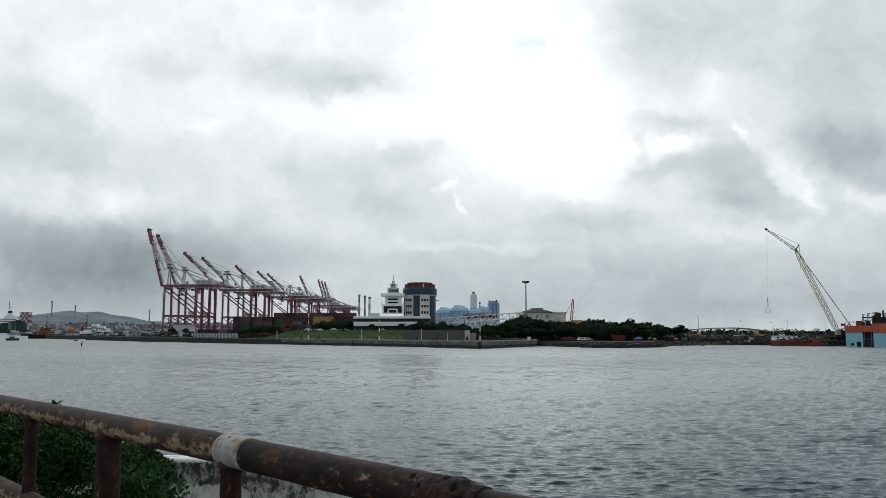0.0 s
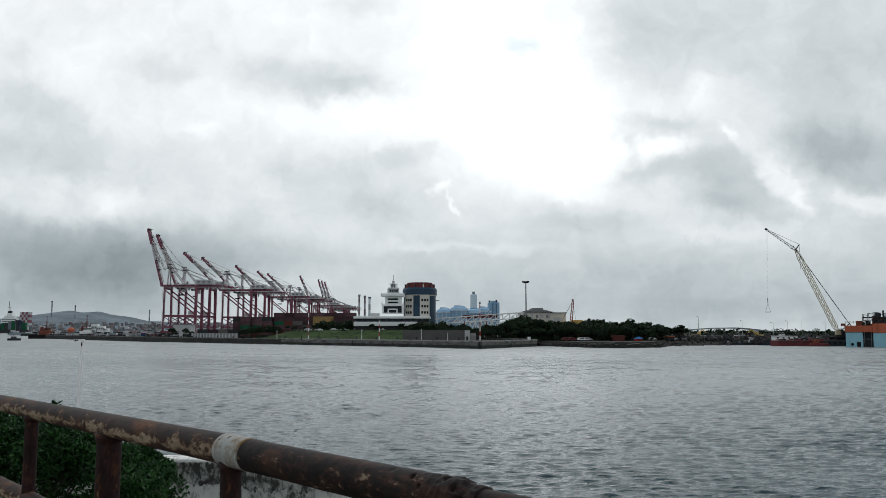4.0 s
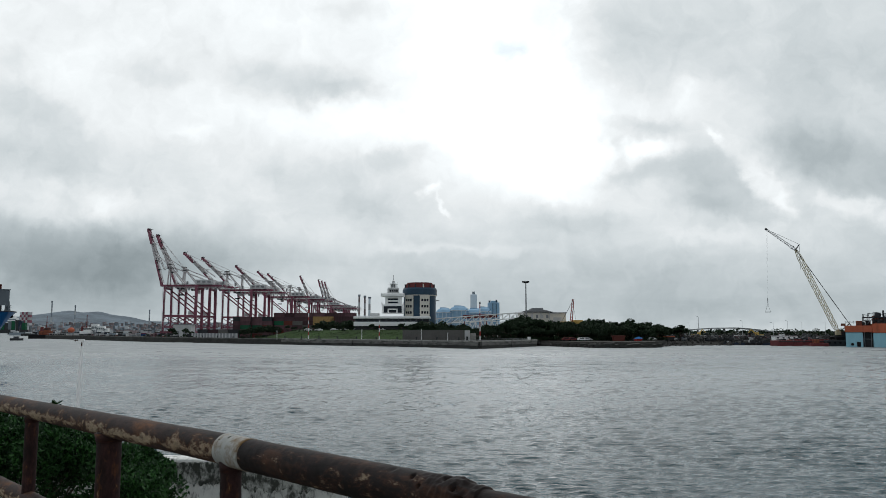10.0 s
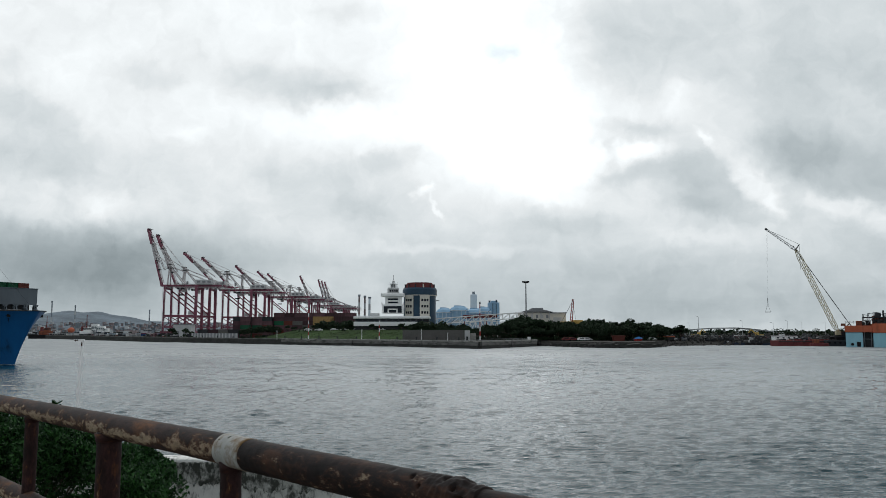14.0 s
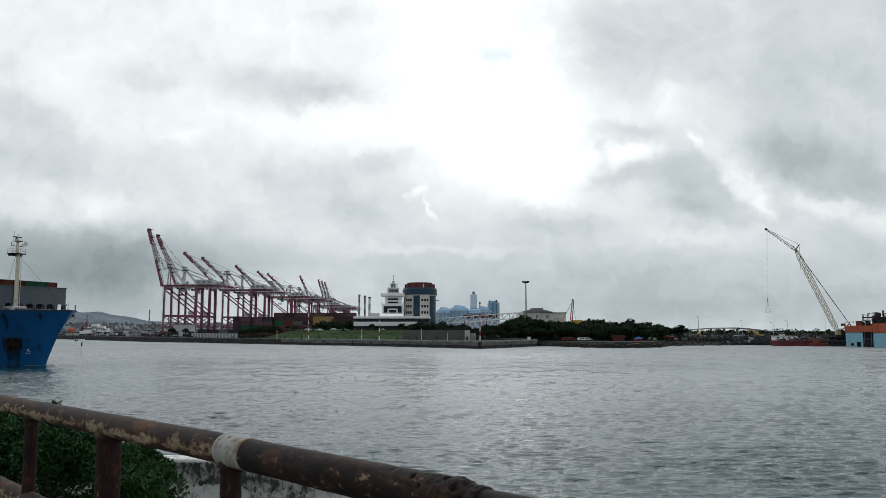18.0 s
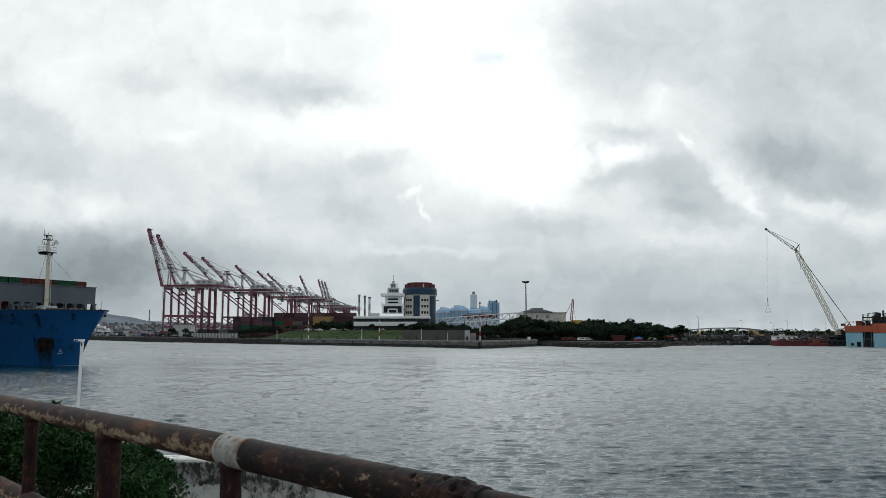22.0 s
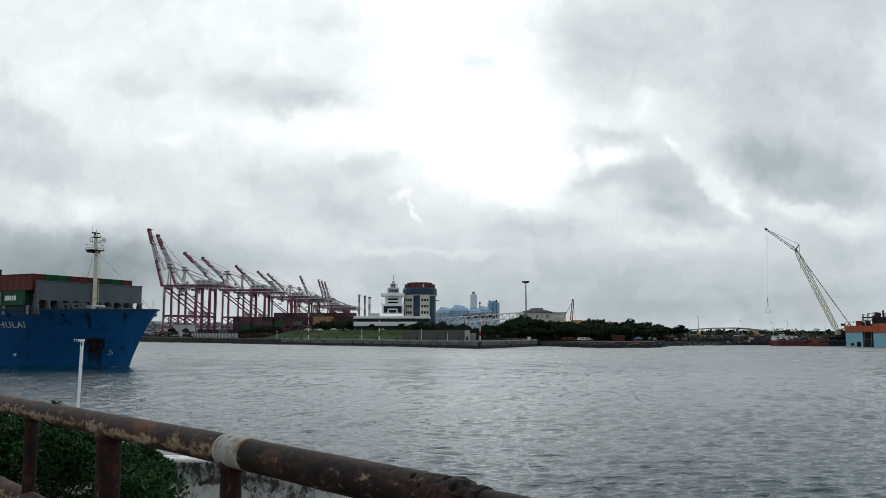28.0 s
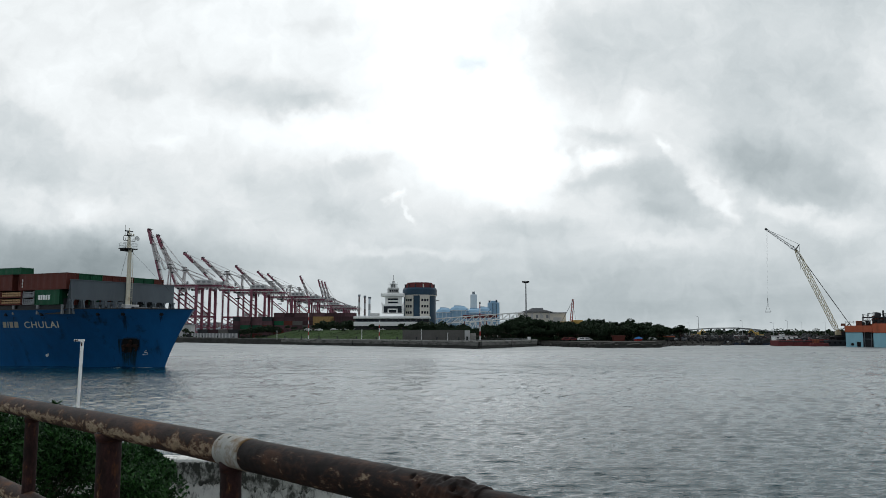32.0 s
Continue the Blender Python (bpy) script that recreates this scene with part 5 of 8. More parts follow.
    part("pocket_lip", bm, M_HULLLOW, SHIP)
    bm = B((-0.25, -0.9, 0.05, 0.25, 1.3, 0.35))
    beam(bm, (-1.2, 0.35, 0.2), (1.2, 0.35, 0.2), 0.4, 0.55)
    beam(bm, (-1.2, 0.35, 0.2), (-1.0, -0.6, 0.3), 0.35, 0.4)
    beam(bm, (1.2, 0.35, 0.2), (1.0, -0.6, 0.3), 0.35, 0.4)
    bm.transform(fr)
    part("anchor", bm, M_RUSTY, SHIP, "rusty bow anchor stowed in its pocket")
    # bulb mark near the stem
    o = Vector(point(4.7, 3.0, -1)) + Vector((0.04, -0.05, 0))
    bm = bmesh.new()
    path = [(0.45, 0.55), (0.1, 0.5), (0.05, 0.1), (0.35, 0.15), (0.6, 0.0), (0.6, -0.3), (0.3, -0.42), (-0.2, -0.4), (-0.35, -0.3)]
    pts = [o + t1 * a + up * b for a, b in path]
    for p, q in zip(pts, pts[1:]):
        tube(bm, p, q, 0.05, n=5)
    part("bulb_mark", bm, M_WHITE, SHIP, "white painted bulb mark")
    # the owner's mark as plain bars, then the name, both following the plating
    k = 30.2
    for w in (1.0, 0.85, 0.3, 0.85):
        vs = [Vector(point(kk, h, -1)) + Vector((0.02, -0.07, 0)) for kk, h in ((k, 7.45), (k + w, 7.45), (k + w, 8.55), (k, 8.55))]
        bm = bmesh.new()
        f = bm.faces.new([bm.verts.new(v) for v in vs])
        bmesh.ops.solidify(bm, geom=[f], thickness=0.05)
        part("letter_bar", bm, M_GOLD, SHIP)
        k += w + 0.28
    text = bpy.data.curves.new("bow_name", "FONT")
    text.body, text.size, text.space_character, text.extrude, text.resolution_u = "CHULAI", 1.62, 1.12, 0.02, 3
    text.offset = 0.012
    holder = bpy.data.objects.new("bow_name", text)
    me = bpy.data.meshes.new_from_object(holder)
    bpy.data.objects.remove(holder)
    xs = [v.co.x for v in me.vertices]
    span = max(xs) - min(xs)
    for v in me.vertices:
        along = (v.co.x - min(xs)) / span
        q = Vector(point(28.75 - 8.0 * along, 7.45 + v.co.y, -1))
        v.co = q + Vector((0.012, -0.05 - v.co.z, 0))
    me.materials.clear()
    me.materials.append(M_GOLD)
    name_ob = new("lettering", me)
    name_ob.parent = SHIP
    name_ob["label"] = "cream painted letters CHULAI"
    # round bow thruster sign
    p = Vector(point(24.5, 2.6, -1)) + Vector((0, -0.08, 0))
    part("thruster_mark", T((p, p + Vector((0, 0.06, 0)), 0.42), n=12), M_PALE, SHIP)


def bow_gear():
    # breakwater across the foredeck, with openings at its foot
    x0, z0, z1 = -1.3, 9.8, 15.7
    sweep = Matrix.Rotation(radians(-5), 4, "Z")
    sweep.translation = (0.85, 0, 0)
    sweep = sweep @ Matrix.Diagonal((1, 1.045, 1, 1))
    part("breakwater_plate", B((x0 - 0.15, -10.6, 12.35, x0 + 0.1, 10.6, z1)), M_WALLGREY, SHIP, "grey steel bow breakwater").matrix_basis = sweep
    part("breakwater_cap", B((x0 - 0.25, -10.7, z1, x0 + 0.25, 10.7, z1 + 0.14)), M_WALLGREY, SHIP).matrix_basis = sweep
    for k in range(11):
        y = -10.4 + 2.08 * k
        bm = bmesh.new()
        prism(bm, [(-0.26, z0), (0.26, z0), (0.30, 11.9), (0.62, 12.4), (-0.62, 12.4), (-0.30, 11.9)], -0.12, 0.12)
        bm.transform(Matrix.Translation((x0, y, 0)) @ Matrix(((0, 0, 1, 0), (1, 0, 0, 0), (0, 1, 0, 0), (0, 0, 0, 1))))
        beam(bm, (x0 + 0.15, y, 12.3), (x0 + 0.9, y, z0), 0.25, 0.2)
        part("stanchion", bm, M_WALLGREY, SHIP).matrix_basis = sweep
        bm = bmesh.new()
        beam(bm, (x0 - 0.15, y, z1 - 0.3), (x0 - 1.0, y, z0 + 0.8), 0.25, 0.25)
        part("rear_strut", bm, M_WALLGREY, SHIP).matrix_basis = sweep
    for s in (-1, 1):
        bm = bmesh.new()
        vs = [bm.verts.new(v) for v in ((x0 + 0.1, s * 10.6, z0), (x0 + 0.1, s * 10.6, z1), (x0 - 0.2, s * 10.6, z1), (x0 - 1.3, s * 10.6, z0))]
        f = bm.faces.new(vs)
        bmesh.ops.solidify(bm, geom=[f], thickness=0.15)
        part("breakwater_wing", bm, M_WALLGREY, SHIP).matrix_basis = sweep
    # plate added only to make the openings at the breakwater's foot dark
    part("opening_backing", B((x0 - 2.3, -10.3, z0, x0 - 2.1, 10.3, 12.6)), M_DARK, SHIP, "added dark plate that darkens the breakwater's openings").matrix_basis = sweep
    for a, b, c2, d in ((2.2, -4.5, 0.9, 1.3), (5.5, -2.0, 0.8, 1.0), (2.0, 3.0, 1.0, 1.4), (5.2, 2.6, 0.8, 1.1)):
        bm = soft(B((a - 0.9, b - c2, 9.8, a + 0.9, b + c2, 9.8 + d)), 0.1)
        tube(bm, (a, b - c2 - 0.8, 10.7), (a, b + c2 + 0.8, 10.7), 0.5, n=12)
        part("mooring_winch", bm, M_DARK, SHIP)
    for k in range(5):
        part("deck_vent", T(((1.0 + k, -7.2 + 0.3 * k, 9.8), (1.0 + k, -7.2 + 0.3 * k, 11.6), 0.25), ((1.0 + k, -7.2 + 0.3 * k, 11.5), (1.0 + k, -7.2 + 0.3 * k, 11.9), 0.42)), M_WALLGREY, SHIP)
    # fore mast
    part("mast_house", soft(B((-0.9, -1.6, 9.8, 1.6, 1.6, 11.7)), 0.1), M_PALE, SHIP)
    part("fore_mast", T(((0.1, 0.2, 11.0), (0.1, 0.2, 22.3), 0.42, 0.34), n=14), M_CREAM, SHIP, "cream steel foremast with rust marks", smooth=False)
    part("mast_platform", B((-1.0, -1.5, 22.0, 0.8, 1.4, 22.16), (-0.6, -1.5, 21.6, -0.3, 1.4, 22.0)), M_DARK, SHIP)
    bm = T(((0, 0, 22.1), (0, 0, 24.6), 0.36, 0.26), ((0, 0, 24.6), (0, 0, 26.0), 0.1, 0.06), ((-0.5, 0.2, 24.6), (-0.5, 0.2, 25.6), 0.06))
    part("upper_mast", bm, M_CREAM, SHIP)
    bm = T(((0, -1.3, 23.6), (0, 1.4, 23.6), 0.06), ((0, -1.3, 23.6), (0, -1.3, 24.3), 0.05), ((0, 1.4, 23.6), (0, 1.4, 24.4), 0.05),
           ((0, -0.8, 23.6), (0, -0.8, 24.1), 0.05), ((0, 0.9, 23.6), (0, 0.9, 24.1), 0.05), n=5)
    part("yard_arm", bm, M_DARK, SHIP)
    bm = bmesh.new()
    for z in (22.6, 23.1):
        for p, q in (((-0.9, -1.4), (0.7, -1.4)), ((0.7, -1.4), (0.7, 1.3)), ((0.7, 1.3), (-0.9, 1.3)), ((-0.9, 1.3), (-0.9, -1.4))):
            tube(bm, (*p, z), (*q, z), 0.025, n=4)
            tube(bm, (*p, 22.1), (*p, z), 0.025, n=4)
    part("yard_rail", bm, M_GREY, SHIP)
    bm = bmesh.new()
    tube(bm, (0.7, 1.0, 24.0), (1.05, 1.0, 24.1), 0.18, 0.5, n=16)
    tube(bm, (0.2, 0.8, 24.0), (0.7, 1.0, 24.0), 0.08)
    part("horn", bm, M_PALE, SHIP)
    part("upper_platform", B((-0.55, -0.75, 24.5, 0.55, 0.75, 24.6)), M_DARK, SHIP)
    for y in (-0.6, 0.0, 0.6):
        part("signal_lamp", T(((0.45, y, 24.6), (0.45, y, 24.95), 0.12)), M_CREAM, SHIP)
    part("whip_aerial", T(((-0.4, -0.6, 24.6), (-0.4, -0.6, 26.6), 0.03), n=4), M_DARK, SHIP)
    part("mast_light", T(((0.2, -0.5, 24.6), (0.2, -0.5, 25.3), 0.16)), M_DARK, SHIP)
    part("radar_bar", B((-0.2, -0.9, 25.3, 0.0, 0.9, 25.5)), M_DARK, SHIP)
    bm = bmesh.new()
    for y in (-0.22, 0.22):
        tube(bm, (0.75, y + 0.35, 11.5), (0.6, y + 0.3, 22), 0.04, n=4)
    for k in range(24):
        tube(bm, (0.74, 0.1, 11.8 + 0.42 * k), (0.74, 0.6, 11.8 + 0.42 * k), 0.025, n=3)
    part("ladder", bm, M_CREAM, SHIP)
    part("forestay", T(((0.3, 0, 21.9), (14.8, 0, 10.7), 0.02), n=4), M_DARK, SHIP)
    for y in (-6, 6):
        part("shroud", T(((0, 0.2 * y / 6, 22), (-1.2, y * 0.3, 12.0), 0.025), n=4), M_DARK, SHIP)
    bm = bmesh.new()
    for s in (-1, 1):
        for k in range(7):
            y = s * (10.2 - 1.35 * k)
            x = 4.5 + 1.35 * k
            tube(bm, (x, y * 0.96, 10.7), (x, y * 0.96, 11.05), 0.06, n=4)
    part("rail_stub", bm, M_GREY, SHIP)
    part("jack_staff", T(((15.2, 0, 10.6), (15.2, 0, 12.2), 0.04), n=4), M_GREY, SHIP)


def cargo():
    # hatch coamings under the boxes
    for k in range(9):
        part("hatch_coaming", B((-15.0 - 13.2 * k, -10.8, 9.8, -2.5 - 13.2 * k, 10.8, 11.45)), M_DARK, SHIP)
    for k in range(16):
        y = -11.1 if k % 2 else 11.1
        x = -3.0 - 6.3 * (k // 2)
        part("cell_post", soft(B((x - 0.22, y - 0.2, 9.8, x + 0.22, y + 0.2, 11.45)), 0.05), M_GREY, SHIP)
    tiers1 = [M_CGREEN, M_CBROWN, M_CGREEN, M_CBROWN, M_CBROWN, M_CGREEN, M_CBROWN, M_CGREEN, M_CBROWN]
    tiers2 = [M_CBROWN, M_CGREEN, M_CGREEN, M_CBROWN, M_CBROWN, M_CBROWN, M_CGREEN, M_CGREEN, M_CBROWN]
    rng = random.Random(3)

    def load(x, y, z, length, height, material, label="corrugated steel container lashed on the ship"):
        o = container(pose(x, y, z), length, height, material, label, "containers on the ship")
        o.name = "cargo_container"
        o.parent = SHIP
        for key in ("category", "group", "label"):
            del o[key]
        return o

    for r in range(9):
        y = -9.9 + 2.475 * r
        if r:
            load(-8.8, y, 11.5, 12.19, 2.59, tiers1[r])
        load(-8.4, y, 14.12, 12.19, 2.9, tiers2[r])
    first = load(-6.95, -9.9, 11.5, 6.06, 2.59, M_CGREEN)
    # company lettering as plain bars
    for k, w in enumerate((0.55, 0.5, 0.5, 0.5, 0.55)):
        x = -9.2 + 0.62 * k
        part("letter_bar", B((x, -11.17, 12.35, x + w * 0.85, -11.125, 13.2)), M_WHITE, SHIP)
    for k in range(3):
        part("marking", B((-13.7, -11.16, 14.6 + 0.55 * k, -13.45, -11.125, 15.0 + 0.55 * k)), M_PALE, SHIP)
    part("round_sign", T(((-3.85, -9.4, 13.3), (-3.8, -9.4, 13.3), 0.22), n=10), M_WHITE, SHIP)
    part("round_sign", T(((-2.28, -6.1, 15.5), (-2.24, -6.1, 15.5), 0.3), n=12), M_WHITE, SHIP)
    # stacked flat racks loaded with timber
    for j in range(2):
        z = 11.55 + 1.28 * j
        for x0, x1 in ((-13.4, -10.4), (-19.4, -13.7), (-25.3, -19.6)):
            part("flat_rack", B((x0, -11.1, z, x1, -8.7, z + 0.22), (x0, -11.1, z, x0 + 0.2, -8.7, z + 1.15), (x1 - 0.2, -11.1, z, x1, -8.7, z + 1.15)), M_CBROWN if x1 < -13 else M_GREY, SHIP)
            n = int((x1 - x0 - 0.5) / 0.5)
            for k in range(n):
                xx = x0 + 0.3 + 0.5 * k
                part("timber", B((xx, -11.0, z + 0.28, xx + 0.4, -8.8, z + 0.62), (xx, -11.0, z + 0.72, xx + 0.4, -8.8, z + 1.0)), M_WOOD if x1 < -13 else M_GREY, SHIP)
    for r in range(9):
        y = -9.9 + 2.475 * r
        for b in range(1, 4):
            x = -8.6 - 13.2 * b
            if r:
                load(x, y, 11.5, 12.19, 2.59, rng.choice((M_CBROWN, M_CGREEN, M_CMIX)))
            load(x - 0.6, y, 14.15, 12.19, 2.9, M_CBROWN if r == 0 and b == 1 else rng.choice((M_CBROWN, M_CGREEN)))
            if b == 1 and r == 0:
                load(x + 1.5, y, 17.08, 12.19, 1.2, M_CGREEN)


def bow_wash():
    # small curls of foam where the stem parts the water
    rng = np.random.default_rng(8)
    pts = []
    for i in range(70):
        k = rng.uniform(0, 1) ** 2.2
        side = rng.choice((-1, 1))
        x = 10.9 - 9 * k + rng.normal() * 0.4
        y = side * (0.25 + 4.4 * k + abs(rng.normal()) * 0.9 * (0.2 + k))
        s = rng.uniform(0.05, 0.28)
        l = rng.uniform(0.3, 1.0)
        z = 0.03 + rng.uniform(0, 0.05)
        pts += [(x - l, y - s, z), (x, y - s * 1.4, z), (x + l, y + s, z), (x, y + s * 1.3, z)]
    w = thing("bow_wash", pose(-62.16, 150.9, 0, 0, 0, -25), "thin white foam curling off the ship's bow", "foam", kind="stuff")
    quads("foam", pts, M_FOAM, w)
    return w


hull()
bow_gear()
cargo()
WASH = bow_wash()
SHIP.scale = WASH.scale = (1.0625, 1.0625, 1.0625)


# ================= right-hand shore =================
def floating_dock():
    d = thing("floating_dock", pose(170, 326, 0, 0, 0, -27.5), "floating dock with orange topsides over pale blue walls", "dock")
    part("west_wall", soft(B((0, 0, -1.5, 6.4, 45, 6.2)), 0.2), M_SKYBLUE, d)
    part("east_wall", soft(B((10.2, -0.6, -1.5, 44, 44, 6.0)), 0.2), M_SKYBLUE, d)
    # recess wall takes a dark colour for the shade between the two walls
    part("recess_wall", B((6.2, 3, -1.5, 10.4, 44, 7.5)), M_DARK, d)
    part("recess_frame", B((6.9, 2.6, -1.5, 7.2, 3.2, 7.5), (9.4, 2.6, -1.5, 9.7, 3.2, 7.5), (6.4, 2.7, 3.2, 10.2, 3.1, 3.5)), M_GREY, d)
    part("west_topside", soft(B((-0.3, -0.3, 6.2, 10.0, 45, 9.0)), 0.15), M_ORANGE, d)
    part("east_topside", soft(B((10.0, -0.9, 6.0, 44.3, 44, 9.8)), 0.15), M_ORANGE, d)
    part("deck_house", soft(B((4.2, 2, 9.0, 6.4, 9, 11.0)), 0.1), M_RUSTORANGE, d)
    part("deck_house", soft(B((10.4, 4, 9.8, 18.0, 12, 12.4)), 0.1), M_RUSTORANGE, d)
    for y in (2.8, 6.0):
        part("recess_panel", B((6.5, y, 0.4, 6.62, y + 2.2, 5.8)), M_GREY, d)
    part("side_door", B((4.1, -0.15, 0.2, 5.5, 0.05, 2.2)), M_BLACK, d)
    for k in range(3):
        part("house_window", B((11.4 + 2.1 * k, 3.85, 10.6, 12.3 + 2.1 * k, 4.05, 11.6)), M_GLASS, d)
    part("ramp_block", B((-1.6, -0.5, 8.9, 0.2, 4, 9.9)), M_RUSTORANGE, d)
    bm = bmesh.new()
    for k in range(30):
        tube(bm, (0.3 + 1.45 * k, -0.2, 9.7), (0.3 + 1.45 * k, -0.2, 10.8), 0.05, n=4)
    tube(bm, (0, -0.2, 10.8), (44, -0.2, 10.8), 0.05, n=4)
    tube(bm, (0, -0.2, 10.3), (44, -0.2, 10.3), 0.04, n=4)
    part("guard_rail", bm, M_DARK, d)
    rng = random.Random(6)
    for k in range(110):
        x, y = rng.uniform(5.5, 43), rng.uniform(0.5, 10)
        h, z = rng.uniform(0.6, 2.4), rng.choice((8.95, 9.8, 12.45)) if x > 10 else 8.95
        bm = soft(B((x, y, z, x + rng.uniform(0.4, 1.8), y + rng.uniform(0.5, 2), z + h)), 0.06)
        part("deck_machinery", bm, rng.choice((M_DARK, M_DARK, M_GREY, M_RUSTORANGE, M_FENCE)), d)
    for row, y in enumerate((0.6, 3.4)):
        for k in range(18):
            x = 6.6 + 2.0 * k + 0.5 * row
            zt = 13.6 + 0.5 * (k % 3)
            bm = T(((x, y, 9.8), (x, y, zt), 0.17), ((x, y, zt), (x + 2.0, y, zt - 0.3), 0.15), ((x, y, 12.5), (x + 2.0, y, 12.5), 0.16), ((x, y, 11.2), (x + 2.0, y, 11.2), 0.13), n=4)
            if k % 3 == 0:
                tube(bm, (x, y, 10.0), (x + 2.0, y, 12.4), 0.07, n=4)
            part("pipe_frame", bm, M_DARK, d)
    part("deck_slab", B((6.6, 3.2, 12.25, 43, 14, 12.45)), M_DARK, d)
    for k in range(4):
        part("stair", T(((8.4 + 9 * k, 0.2, 9.8), (10.6 + 9 * k, 0.2, 12.4), 0.12), n=4), M_GREY, d)
    part("vent_stack", T(((14.5, 6, 12.4), (14.5, 6, 15.4), 0.35), ((24.5, 6, 12.4), (24.5, 6, 14.9), 0.5), n=10), M_DARK, d)
    part("tyre_fender", T(((2.4, -0.35, 1.2), (2.4, 0.0, 1.2), 0.6), n=12), M_BLACK, d)


def crawler_crane():
    c = thing("lattice_crane", pose(0, 350, 0), "yellow lattice-boom crawler crane with luffing jib working from a barge", "crane")
    base, tip, jib, strut = Vector((179.3, 0, 5.7)), Vector((161.8, 0, 43.7)), Vector((148.7, 0, 53.2)), Vector((163.5, 0, 46.3))
    for y in (-2.6, 2.6):
        bm = bmesh.new()
        beam(bm, (176.5, y, 3.4), (185.5, y, 3.4), 1.1, 1.3)
        part("crawler_track", bm, M_BLACK, c)
    part("car_body", soft(B((178.5, -2.6, 3.4, 183.5, 2.6, 4.6)), 0.1), M_DARK, c)
    part("upper_works", soft(B((178.0, -1.8, 4.6, 186.0, 1.8, 6.4)), 0.15), M_DARK, c)
    part("driver_cab", soft(B((177.2, -2.4, 4.8, 179.4, -0.9, 6.8)), 0.1), M_BOOM, c)
    part("counterweight", soft(B((186.2, -2.0, 4.7, 188.6, 2.0, 7.8)), 0.1), M_DARK, c)
    up = Vector((0.9, 0, 0.4))
    bm = bmesh.new()
    lattice(bm, base, base.lerp(tip, 0.08), 0.7, 0.7, 2, 0.12, up=up, taper=2.2)
    lattice(bm, base.lerp(tip, 0.08), base.lerp(tip, 0.9), 1.65, 1.65, 26, 0.14, up=up)
    lattice(bm, base.lerp(tip, 0.9), tip, 1.65, 1.65, 3, 0.13, up=up, taper=0.45)
    part("main_boom", bm, M_BOOM, c)
    bm = bmesh.new()
    lattice(bm, tip, tip.lerp(jib, 0.15), 0.7, 0.7, 2, 0.1, up=up, taper=1.8)
    lattice(bm, tip.lerp(jib, 0.15), jib, 0.9, 0.9, 14, 0.07, up=up, taper=0.6)
    part("jib", bm, M_GREY, c)
    bm = bmesh.new()
    tube(bm, tip, strut, 0.22, n=5)
    tube(bm, tip + Vector((0, 0.8, 0)), strut, 0.18, n=5)
    part("jib_strut", bm, M_DARK, c)
    part("jib_pendant", T((strut, jib, 0.07), n=4), M_DARK, c)
    part("boom_pendant", T((strut, tip + Vector((1.8, 0, -9)), 0.06), (tip, (184.5, 0, 10.0), 0.16), n=4), M_DARK, c)
    bm = T(((184.5, 0, 10.0), (181.0, 0, 7.2), 0.2), ((184.5, 0, 10.0), (187.0, 0, 7.2), 0.2), n=5)
    part("gantry", bm, M_DARK, c)
    part("hoist_rope", T((jib, (147.9, 0, 21.6), 0.011), (jib + Vector((0.35, 0, 0)), (148.1, 0, 21.6), 0.011), n=4), M_DARK, c)
    part("hook_block", soft(B((147.76, -0.15, 19.2, 148.04, 0.15, 21.6)), 0.05), M_GREY, c)
    part("sling", T(((147.9, 0, 19.2), (146.7, 0, 15.4), 0.05), ((147.9, 0, 19.2), (149.0, 0, 15.4), 0.05), n=4), M_DARK, c)
    part("spreader_bar", T(((146.5, 0, 15.3), (149.2, 0, 15.3), 0.14), n=6), M_DARK, c)
    part("tip_sheave", T(((148.5, -0.3, 53.3), (148.5, 0.3, 53.3), 0.5), n=10), M_DARK, c)
    b = thing("crane_barge", pose(174, 346, 0), "dark flat working barge carrying the crane", "barge")
    part("barge_hull", soft(B((-4, -4, -0.8, 17, 14, 2.75)), 0.2), M_DARK, b)
    for k in range(8):
        part("tyre_fender", T(((-3 + 2.4 * k, -4.3, 1.6), (-3 + 2.4 * k, -4.0, 1.6), 0.5), n=10), M_BLACK, b)


